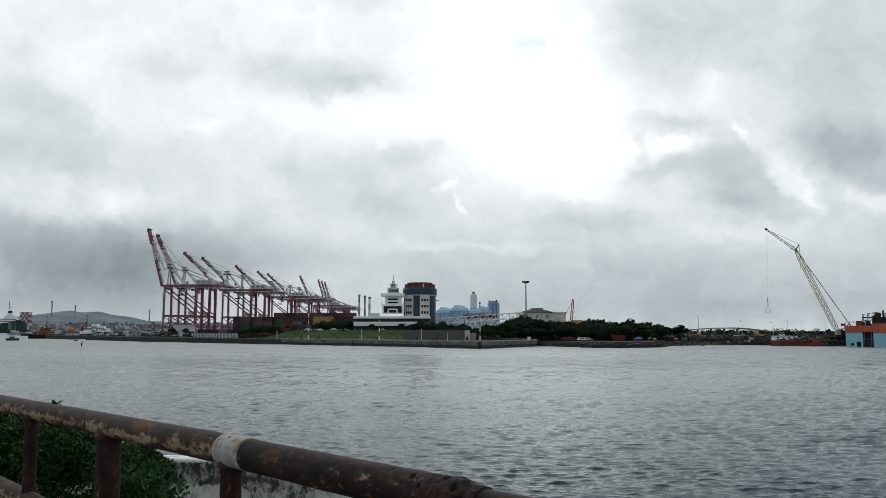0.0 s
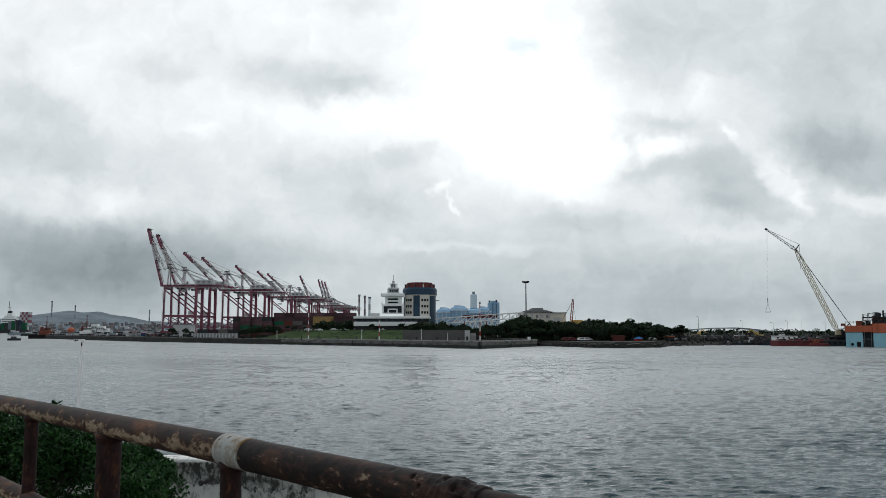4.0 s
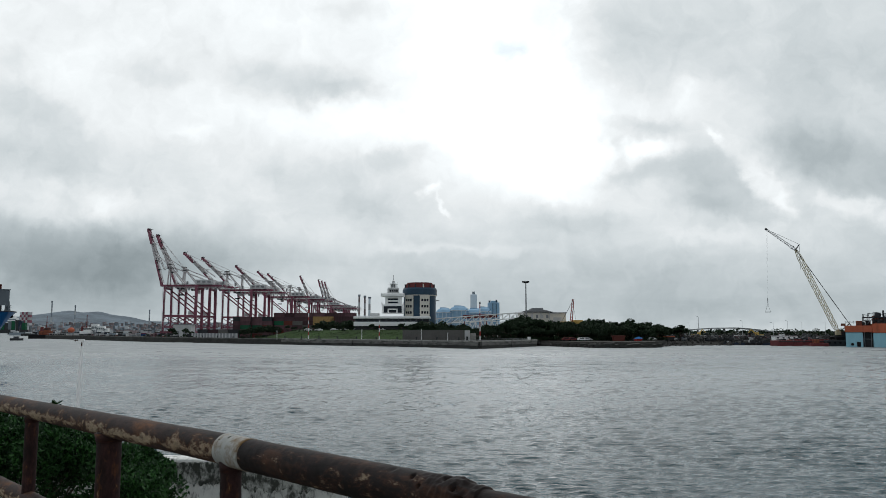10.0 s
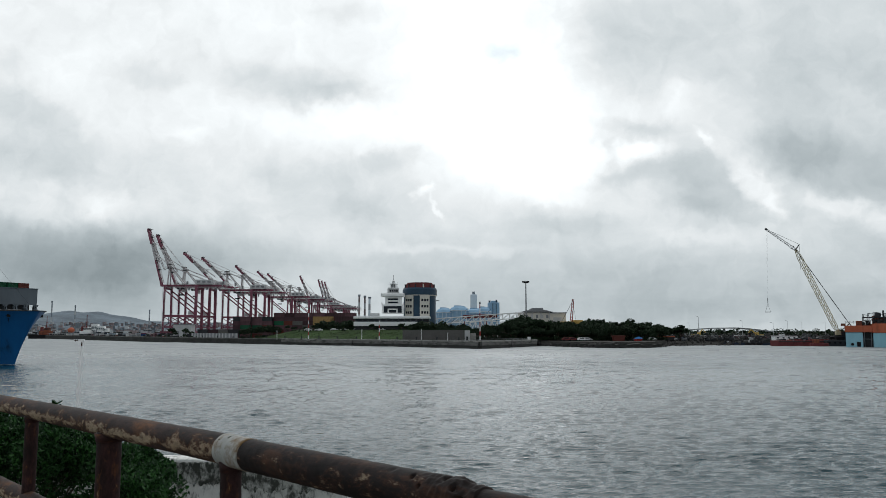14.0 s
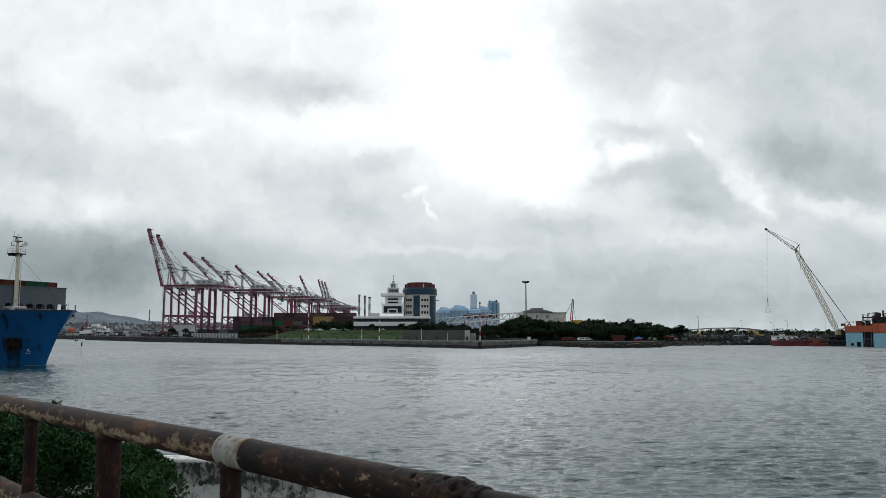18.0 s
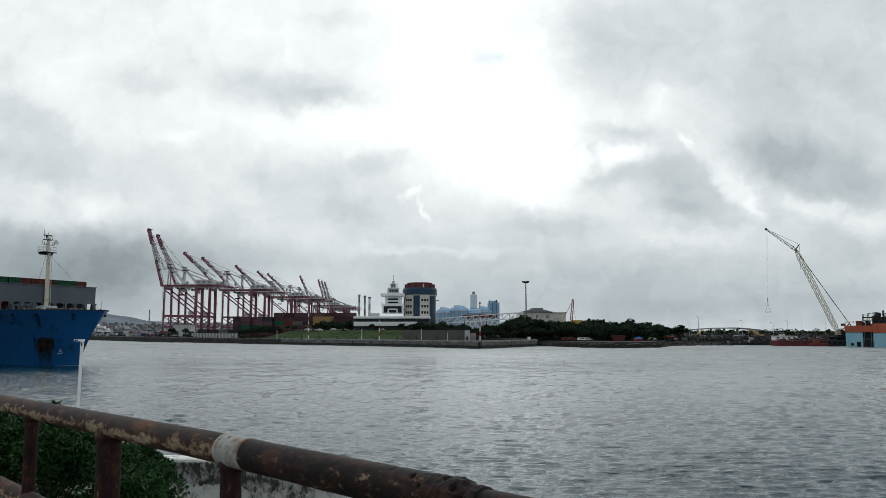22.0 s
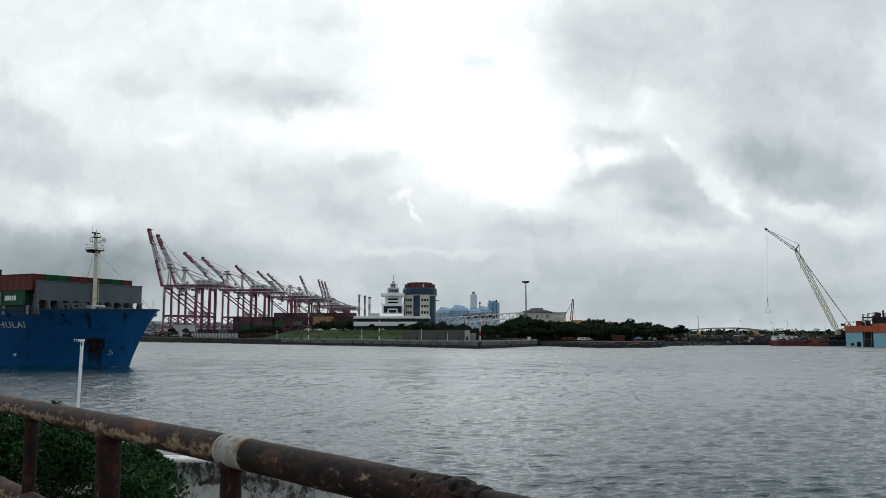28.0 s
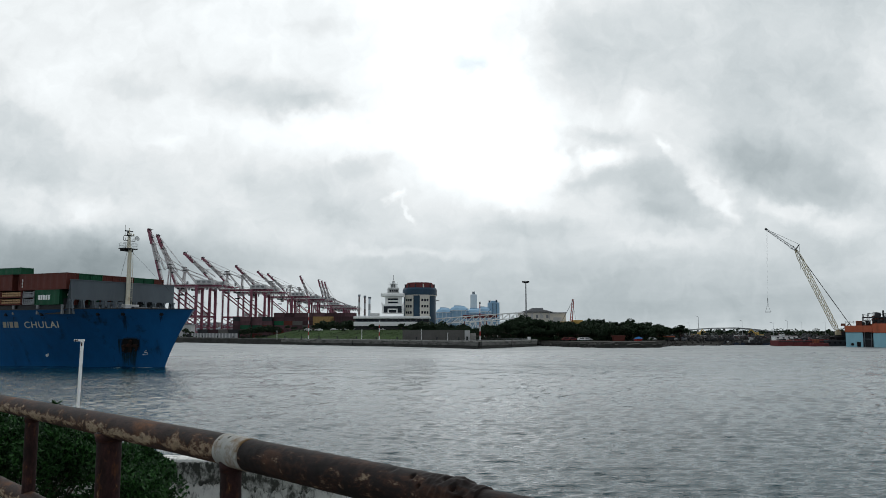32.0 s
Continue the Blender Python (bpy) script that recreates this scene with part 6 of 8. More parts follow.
def red_barge():
    b = thing("red_barge", pose(151.0, 345, 0), "rusty red work barge moored along the shore", "barge")
    bm = prism(bmesh.new(), [(-1.2, 0), (22.5, 0), (23, 7), (-2, 7)], -0.8, 2.5)
    part("barge_hull", soft(bm, 0.15), M_BARGE, b)
    part("rubbing_strake", B((-1.2, -0.12, 1.9, 22.6, 0.02, 2.2)), M_DARK, b)
    for k in range(10):
        part("rib", B((0.5 + 2.2 * k, -0.15, -0.3, 0.75 + 2.2 * k, 0.02, 1.9)), M_BRICKRED, b)
    part("coaming", B((6, 1, 2.5, 22, 6, 3.1)), M_BRICKRED, b)
    rng = random.Random(71)
    for k in range(26):
        x, w, hh = rng.uniform(0, 21.5), rng.uniform(0.4, 1.8), rng.uniform(0.3, 1.3)
        part("deck_gear", soft(B((x, rng.uniform(0.2, 4), 2.4, x + w, rng.uniform(4.2, 6), 2.5 + hh)), 0.05), rng.choice((M_BRICKRED, M_DARK, M_DARK, M_RUSTORANGE, M_GREY)), b)
    for k in range(5):
        x = 1.5 + 4.6 * k
        part("bulwark_post", T(((x, 0.1, 2.4), (x, 0.1, 4.0), 0.08), n=5), M_DARK, b)
    h = thing("site_cabin", pose(153.0, 356, 2.6), "long white site cabin with a flat roof by the shore", "cabin")
    part("cabin_wall", soft(B((0, 0, -0.2, 10.5, 4, 1.7)), 0.06), M_WHITE, h)
    part("cabin_roof", B((-0.2, -0.2, 1.7, 10.7, 4.2, 1.85)), M_PALE, h)
    for k in range(4):
        part("window", B((1.0 + 2.5 * k, -0.06, 0.7, 1.9 + 2.5 * k, 0.03, 1.3)), M_GLASS, h)
    part("upper_cabin", soft(B((3.2, 0.5, 1.85, 5.0, 3.2, 2.7)), 0.05), M_PALE, h)
    t = thing("work_boat", pose(162.5, 345, 0), "small red and white work boat against the barges", "boat")
    bm = prism(bmesh.new(), [(0, -4.5), (7, -4.5), (8.6, -2.8), (7, -1.2), (0, -1.2)], -0.6, 1.3)
    part("boat_hull", bm, M_BRICKRED, t)
    part("wheelhouse", soft(B((1.5, -4.0, 1.3, 3.6, -1.8, 3.0)), 0.08), M_RUSTORANGE, t)
    part("boat_mast", T(((2.8, -2.9, 3.0), (2.8, -2.9, 6.0), 0.06), n=5), M_DARK, t)


def shore_clutter():
    rng = random.Random(12)
    # viaduct behind the bay
    v = thing("viaduct", pose(0, 640, 0), "long grey concrete road viaduct behind the bay", "bridge", kind="structure")
    rise = [(190, 6.2), (205, 7.6), (225, 8.9), (245, 9.0), (262, 7.6), (278, 5.4), (300, 3.6)]
    for k in range(10):
        x0 = 190 + 11 * k
        z, z2 = lerp_table(rise, x0), lerp_table(rise, x0 + 10.95)
        bm = bmesh.new()
        beam(bm, (x0, 4.5, z - 0.3), (x0 + 10.95, 4.5, z2 - 0.3), 9, 0.6)
        part("deck_span", bm, M_HAZE_W, v)
        bm = bmesh.new()
        beam(bm, (x0, 0, z + 0.2), (x0 + 10.95, 0, z2 + 0.2), 0.25, 0.4)
        part("parapet", bm, M_HAZE_W, v)
        part("pier", B((x0 + 0.4, 3, 2, x0 + 1.2, 6, z - 0.5)), M_HAZE_W, v)
    # low scrub that closes the land behind the bay
    rngn = np.random.default_rng(5)
    cen = [(110 + 5.2 * k + rngn.normal() * 2, 470 + 2.4 * k + rngn.normal() * 6, 2.6 + rngn.uniform(0, 4.0)) for k in range(150)]
    belt = thing("scrub_belt", Matrix(), "belt of dark low scrub behind the bay", "scrub", kind="stuff")
    quads("scrub", leaf_cloud(rngn, cen, [rngn.uniform(2.0, 3.6) for _ in cen], 110, 0.55, 0.8), M_LEAF_FAR, belt)
    # lamp standards and poles on the skyline
    for x, y, h, r in ((145.8, 440, 12.5, 0.2), (150, 470, 9.0, 0.1), (182.4, 470, 10.5, 0.1), (210, 470, 10.5, 0.1), (218.7, 470, 9.5, 0.1), (233, 470, 9.5, 0.1), (152.5, 356, 8, 0.08)):
        p = thing("light_pole", pose(x, y, 2.4), "slim grey street light pole behind the shore", "lamp post", "light poles behind the bay")
        part("pole", T(((0, 0, 0), (0, 0, h), r, r * 0.6)), M_PALE, p)
        part("arm", T(((0, 0, h), (-1.0, 0, h + 0.2), r * 0.5)), M_PALE, p)
        part("lamp_head", soft(B((-1.5, -0.15, h + 0.05, -0.8, 0.15, h + 0.25)), 0.05), M_PALE, p)
    # parked vans, lorries and heaps along the bay
    paint = [M_WHITE, M_PALE, M_DARK, M_GREY, M_BRICKRED, M_ORANGE, M_YELLOW, M_CBROWN]
    for k in range(30):
        x = 114 + 2.2 * k + rng.uniform(-0.8, 0.8)
        y = 392 + rng.uniform(0, 16)
        car = thing("parked_van", pose(x, y, 2.4, 0, 0, rng.uniform(-40, 40)), "parked van among yard clutter on the shore", "van", "vans parked on the shore")
        part("body", soft(B((-2.2, -0.9, 0.35, 2.2, 0.9, 1.35)), 0.12), rng.choice(paint + [M_DARK, M_DARK, M_FENCE, M_FENCE, M_DARK, M_RUSTORANGE, M_NAVY]), car)
        part("cabin", soft(B((-1.9, -0.82, 1.35, 1.0, 0.82, 2.05)), 0.15), rng.choice((M_PALE, M_DARK, M_DARK, M_GREY, M_FENCE)), car)
        part("windscreen", B((0.98, -0.7, 1.4, 1.08, 0.7, 1.9)), M_GLASS, car)
        for wx in (-1.4, 1.4):
            for wy in (-0.85, 0.85):
                part("wheel", T(((wx, wy - 0.1, 0.35), (wx, wy + 0.1, 0.35), 0.35), n=10), M_BLACK, car)
    for k in range(64):
        x = 110 + 1.5 * k + rng.uniform(-1.5, 1.5)
        y = 376 + rng.uniform(0, 30) if x < 160 else 370 + rng.uniform(0, 30)
        bm = bmesh.new()
        bmesh.ops.create_icosphere(bm, subdivisions=3, radius=1.0)
        s = Vector((rng.uniform(1.2, 3.2), rng.uniform(1.2, 2.6), rng.uniform(0.7, 3.0)))
        for w in bm.verts:
            q = w.co.copy()
            w.co = Vector((q.x * s.x, q.y * s.y, max(-0.2, q.z * s.z))) + noise.noise_vector(q * 2.6 + Vector((k, 0, 0))) * 0.7 + noise.noise_vector(q * 7 + Vector((0, k, 0))) * 0.3
        o = part("spoil_heap", bm, rng.choice((M_DARK, M_LAND, M_ROCK, M_DARK)))
        o.matrix_basis = pose(x, y, 2.3)
        tagged(o, "heap of dark rubble and scrap on the shore", "rubble", "heaps along the bay")
    # scrap: beams, drums and plates thrown together
    for k in range(60):
        x, y = 112 + 1.35 * k + rng.uniform(-1, 1), 374 + rng.uniform(0, 20)
        c = thing("scrap_pile", pose(x, y, 2.4, 0, 0, rng.uniform(0, 180)) @ Matrix.Diagonal((1.5, 1.5, (0.9, 1.3, 1.1)[k % 3], 1)), "tangle of dark scrap steel on the shore", "scrap", "scrap along the bay")
        bm = bmesh.new()
        for j in range(7):
            p0 = Vector((rng.uniform(-1.6, 1.6), rng.uniform(-1, 1), rng.uniform(-0.1, 1.2)))
            p1 = p0 + Vector((rng.uniform(-2, 2), rng.uniform(-1, 1), rng.uniform(-0.3, 1.6)))
            beam(bm, p0, p1, rng.uniform(0.08, 0.3), rng.uniform(0.08, 0.3))
        part("scrap_beam", bm, rng.choice((M_DARK, M_FENCE, M_FENCE, M_DARK, M_CMIX)), c)
        part("drum", T(((rng.uniform(-1, 1), 0, -0.1), (rng.uniform(-1, 1), 0, 0.9), 0.5), n=10), rng.choice((M_NAVY, M_DARK, M_GREY, M_DARK)), c)
        part("plate_stack", soft(B((-1.2, -1.0, -0.1, rng.uniform(0, 1.2), 0.6, rng.uniform(0.3, 1.3))), 0.05), rng.choice((M_DARK, M_GREY, M_FENCE, M_PALE, M_DARK)), c)
    # small dark boats drawn up along the bay
    for k in range(17):
        x = 136 + 1.95 * k + rng.uniform(-0.6, 0.6)
        y = (392 - 0.35 * (x - 112) if x < 168 else 372) - 10 + rng.uniform(-4, 3)
        v = thing("moored_workboat", pose(x, y, 0, 0, 0, rng.uniform(-25, 25) + rng.choice((0, 180))), "small dark fishing boat moored along the bay", "boat", "boats moored along the bay")
        L = rng.uniform(2.6, 4.6)
        bm = prism(bmesh.new(), [(-L, -1.1), (L * 0.6, -1.2), (L, 0), (L * 0.6, 1.2), (-L, 1.1)], -0.5, rng.uniform(0.8, 1.3))
        part("boat_hull", bm, rng.choice((M_DARK, M_BLACK, M_NAVY, M_FENCE, M_DARK)), v)
        part("boat_cabin", soft(B((-L * 0.6, -0.8, 0.7, -L * 0.6 + rng.uniform(1.2, 2.4), 0.8, rng.uniform(1.7, 2.7))), 0.08), rng.choice((M_PALE, M_DARK, M_GREY, M_FENCE, M_DARK)), v)
        part("boat_mast", T(((0, 0, 0.7), (0.2, 0, rng.uniform(2.5, 4.5)), 0.06), ((0, 0, 1.2), (L * 0.8, 0, rng.uniform(1.6, 3)), 0.04), n=4), M_DARK, v)
    # cars parked along the top of the bank
    for k in range(7):
        x = -72 + 7.0 * k + rng.uniform(-1, 1)
        car = thing("parked_car", pose(x, 409 - 0.28 * (x + 72), 6.6, 0, 0, rng.uniform(-12, 12)), "pale saloon car parked on top of the bank", "car", "cars parked on the bank")
        part("body", soft(B((-2.1, -0.85, 0.3, 2.1, 0.85, 0.9)), 0.12), rng.choice((M_WHITE, M_PALE, M_WHITE, M_GREY)), car)
        part("cabin", soft(B((-1.3, -0.75, 0.9, 1.0, 0.75, 1.45)), 0.2), rng.choice((M_WHITE, M_PALE)), car)
        part("side_glass", B((-1.1, -0.78, 0.95, 0.8, -0.74, 1.3)), M_GLASS, car)
        for wx in (-1.3, 1.3):
            for wy in (-0.8, 0.8):
                part("wheel", T(((wx, wy - 0.1, 0.32), (wx, wy + 0.1, 0.32), 0.32), n=10), M_BLACK, car)
    # low sheds and boxes near the wood
    for x, y, w, h, mt, lab in ((101.5, 366, 8.0, 1.9, M_ORANGE, "low shed with an orange roof over a solid dark block"), (76.5, 347, 5.2, 2.3, M_CBROWN, "brown steel storage box at the shore"),
                                (85.5, 343, 2.8, 0.8, M_RED, "small red cargo box under a tarpaulin"), (126, 402, 9, 2.2, M_GREY, "grey low shed on the bay"), (137, 398, 5, 1.8, M_PALE, "pale canopy tent on the bay")):
        b = thing("storage_shed", pose(x, y, 2.4), lab, "shed")
        # under the orange roof a solid dark block stands for the inside
        part("shed_wall", soft(B((0, 0, -0.1, w, 2.6, h * 0.75)), 0.05), M_DARK if mt is M_ORANGE else mt, b)
        bm = bmesh.new()
        beam(bm, (-0.3, 1.3, h * 0.87), (w + 0.3, 1.3, h * 0.87), 3.2, h * 0.25)
        part("shed_roof", bm, mt, b)
    bm = bmesh.new()
    bmesh.ops.create_icosphere(bm, subdivisions=4, radius=1.0)
    for w in bm.verts:
        q = w.co.copy()
        w.co = Vector((q.x * 2.0, q.y * 1.3, max(-0.05, q.z * (0.95 + 0.5 * q.x)))) + noise.noise_vector(q * 1.8) * 0.5 + noise.noise_vector(q * 5.0) * 0.2
    o = part("tarpaulin", bm, M_TARP)
    o.matrix_basis = pose(87.5, 347.0, 2.9)
    tagged(o, "bright blue tarpaulin thrown over a heap", "tarpaulin")
    # cars left on the apron
    for x, y, rz, mt in ((55.6, 347, 4, M_BRICKRED), (58.6, 349, 8, M_BRICKRED), (62.4, 346, 0, M_WHITE), (65.6, 351, -6, M_PALE), (98, 362, 20, M_WHITE)):
        car = thing("apron_car", pose(x, y, 2.3, 0, 0, rz), "car parked on the concrete apron", "car", "cars parked on the apron")
        bm = prism(bmesh.new(), [(-2.2, 0.35), (2.2, 0.35), (2.25, 0.8), (1.3, 0.95), (0.6, 1.5), (-1.3, 1.55), (-2.0, 1.0), (-2.25, 0.9)], -0.85, 0.85)
        bm.transform(Matrix.Rotation(radians(90), 4, "X"))
        part("body", soft(bm, 0.06), mt, car)
        part("side_glass", B((-1.25, -0.88, 1.0, 0.6, -0.84, 1.42)), M_GLASS, car)
        for wx in (-1.4, 1.4):
            for wy in (-0.85, 0.85):
                part("wheel", T(((wx, wy - 0.1, 0.33), (wx, wy + 0.1, 0.33), 0.33), n=10), M_BLACK, car)
    for x, y, flip in ((166, 405, 1), (132, 404, -1)):
        e = thing("excavator", pose(x, y, 2.4), "yellow excavator with raised arm on the shore", "excavator", "excavators on the shore")
        for yy in (-1.1, 1.1):
            part("track", soft(B((-2, yy - 0.3, 0, 2, yy + 0.3, 0.9)), 0.2), M_BLACK, e)
        part("body", soft(B((-1.8, -1.3, 0.9, 1.8, 1.3, 2.4)), 0.12), M_YELLOW, e)
        part("cab", soft(B((-1.6 * flip - 0.6, -1.2, 2.3, -1.6 * flip + 1.0, 0.0, 3.5)), 0.1), M_YELLOW, e)
        bm = bmesh.new()
        beam(bm, (-1.0 * flip, 0.5, 2.0), (-4.0 * flip, 0.5, 5.0), 0.4, 0.5)
        beam(bm, (-4.0 * flip, 0.5, 5.0), (-5.6 * flip, 0.5, 3.4), 0.3, 0.4)
        part("arm", bm, M_YELLOW, e)
        part("bucket", soft(B((-5.8 * flip - 0.5, 0, 2.4, -5.8 * flip + 0.5, 1.0, 3.4)), 0.15), M_DARK, e)


def breakwater():
    # rock arm that reaches out beside the wood, and the rough edge of the bay
    rng = random.Random(31)
    w = thing("rock_breakwater", Matrix(), "low breakwater of dark armour rocks", "breakwater", kind="structure")
    core = bmesh.new()
    shore = [(44, 352), (50, 336), (56, 322), (62, 313), (72, 312), (82, 315), (88.5, 319), (92, 332), (104, 356), (118, 384), (112, 400), (36, 380)]
    prism(core, shore, -3, 1.2)
    part("core", core, M_ROCK, w)
    # cast slabs of the apron, each laid a little unevenly
    for i in range(8):
        (xa, ya), (xb, yb) = shore[i], shore[i + 1]
        d = (Vector((xb, yb, 0)) - Vector((xa, ya, 0)))
        nx = Vector((-d.y, d.x, 0)).normalized()
        depth = (12, 22, 36, 48, 50, 36, 22, 14)[i]
        a0, b0 = Vector((xa, ya, 0)) + nx * 0.8, Vector((xb, yb, 0)) + nx * 0.8 - d * 0.01
        bm = prism(bmesh.new(), [(v.x, v.y) for v in (a0, b0, b0 + nx * depth, a0 + nx * depth)], 0.9, 2.25 + 0.004 * i)
        part("apron_slab", bm, M_APRON, w)
    # dark precast blocks tumbled along its foot
    for i in range(15):
        k = i / 14
        x, y = 50 + 38 * k, 334 - 23.6 * min(1, k / 0.33) + 7.0 * max(0, k - 0.72) / 0.28
        bm = soft(B((-2.2 * rng.uniform(0.7, 1.1), -1.3, -0.9, 2.0 * rng.uniform(0.7, 1.15), 1.3, 0.9 * rng.uniform(0.7, 1.1))), 0.12)
        o = part("block", bm, M_QUAYLOW, w)
        o.matrix_basis = pose(x + rng.uniform(-0.5, 0.5), y, 0.75 + rng.uniform(-0.2, 0.25), rng.uniform(-9, 9), rng.uniform(-7, 7), rng.uniform(-14, 14))
    # gravel beach that runs up from the water beside the bay
    bm = bmesh.new()
    rows = []
    for i in range(25):
        k = i / 24
        x, y = 96 + 58 * k, 340 + 29 * k + 2.0 * math.sin(5 * k)
        rows.append([bm.verts.new((x + 0.6 * j, y + 5.5 * j + rng.uniform(-0.6, 0.6), -0.5 + 0.62 * j + rng.uniform(-0.1, 0.1))) for j in range(5)])
    for ra, rb in zip(rows, rows[1:]):
        for j in range(4):
            bm.faces.new((ra[j], rb[j], rb[j + 1], ra[j + 1]))
    part("beach", bm, M_LAND, w, smooth=True)
    shapes = []
    for k in range(6):
        bm = bmesh.new()
        bmesh.ops.create_icosphere(bm, subdivisions=1, radius=1.0)
        for v in bm.verts:
            v.co = Vector((v.co.x * 1.25, v.co.y, v.co.z * 0.75)) * (1 + 0.35 * noise.noise(v.co * 1.7 + Vector((9.3 * k, 0, 0))))
        me = bpy.data.meshes.new("rock")
        bm.to_mesh(me)
        bm.free()
        me.materials.append(M_ROCK)
        shapes.append(me)
    edge = [((44, 350), (60, 314), 50), ((60, 312.5), (72, 311), 40), ((72, 311), (88.5, 318), 40), ((88.5, 318), (118, 384), 40), ((116, 386), (150, 376), 60), ((150, 376), (168, 366), 24)]
    for (xa, ya), (xb, yb), n in edge:
        for i in range(n):
            k = (i + rng.random()) / n
            o = new("rock", rng.choice(shapes))
            s = rng.uniform(0.35, 0.85)
            o.matrix_basis = Matrix.LocRotScale((xa + (xb - xa) * k + rng.uniform(-0.8, 0.8), ya + (yb - ya) * k + rng.uniform(-1.0, 1.2), rng.uniform(-0.2, 1.3)), Euler((rng.uniform(0, 3), rng.uniform(0, 3), rng.uniform(0, 3))), (s, s, s))
            o.parent = w
    # rubble strewn over the beach
    for i in range(110):
        k, j = rng.random(), rng.uniform(0.2, 3.6)
        o = new("rock", rng.choice(shapes))
        s = rng.uniform(0.3, 1.0)
        o.matrix_basis = Matrix.LocRotScale((96 + 58 * k + 0.6 * j, 340 + 29 * k + 2.0 * math.sin(5 * k) + 5.5 * j, -0.45 + 0.62 * j + 0.2 * s), Euler((rng.uniform(0, 3), rng.uniform(0, 3), rng.uniform(0, 3))), (1.5 * s, s, 0.8 * s))
        o.parent = w


def quay_rail():
    # low pipe rail along the edge of the apron, and a notice board
    f = thing("quay_railing", Matrix(), "low pale pipe railing along the quay edge", "railing")
    pts = [Vector((3, 314, 2.4)), Vector((13.8, 301, 2.4)), Vector((38, 342, 2.4))]
    for a, b in zip(pts, pts[1:]):
        n = int((b - a).length / 2.2)
        for i in range(n):
            p = a.lerp(b, i / n)
            part("rail_post", T(((p.x, p.y, p.z), (p.x, p.y, p.z + 1.15), 0.05), n=5), M_GREY, f)
        for z in (0.6, 1.15):
            part("rail_pipe", T(((a.x, a.y, a.z + z), (b.x, b.y, b.z + z), 0.04), n=5), M_GREY, f)
    s = thing("notice_board", pose(37.8, 346, 2.4), "small white notice board on two posts", "sign")
    part("board", soft(B((0, 0, 0.5, 1.6, 0.1, 1.7)), 0.02), M_WHITE, s)
    for x in (0.2, 1.3):
        part("board_post", B((x, 0.1, -0.1, x + 0.1, 0.2, 1.6)), M_GREY, s)


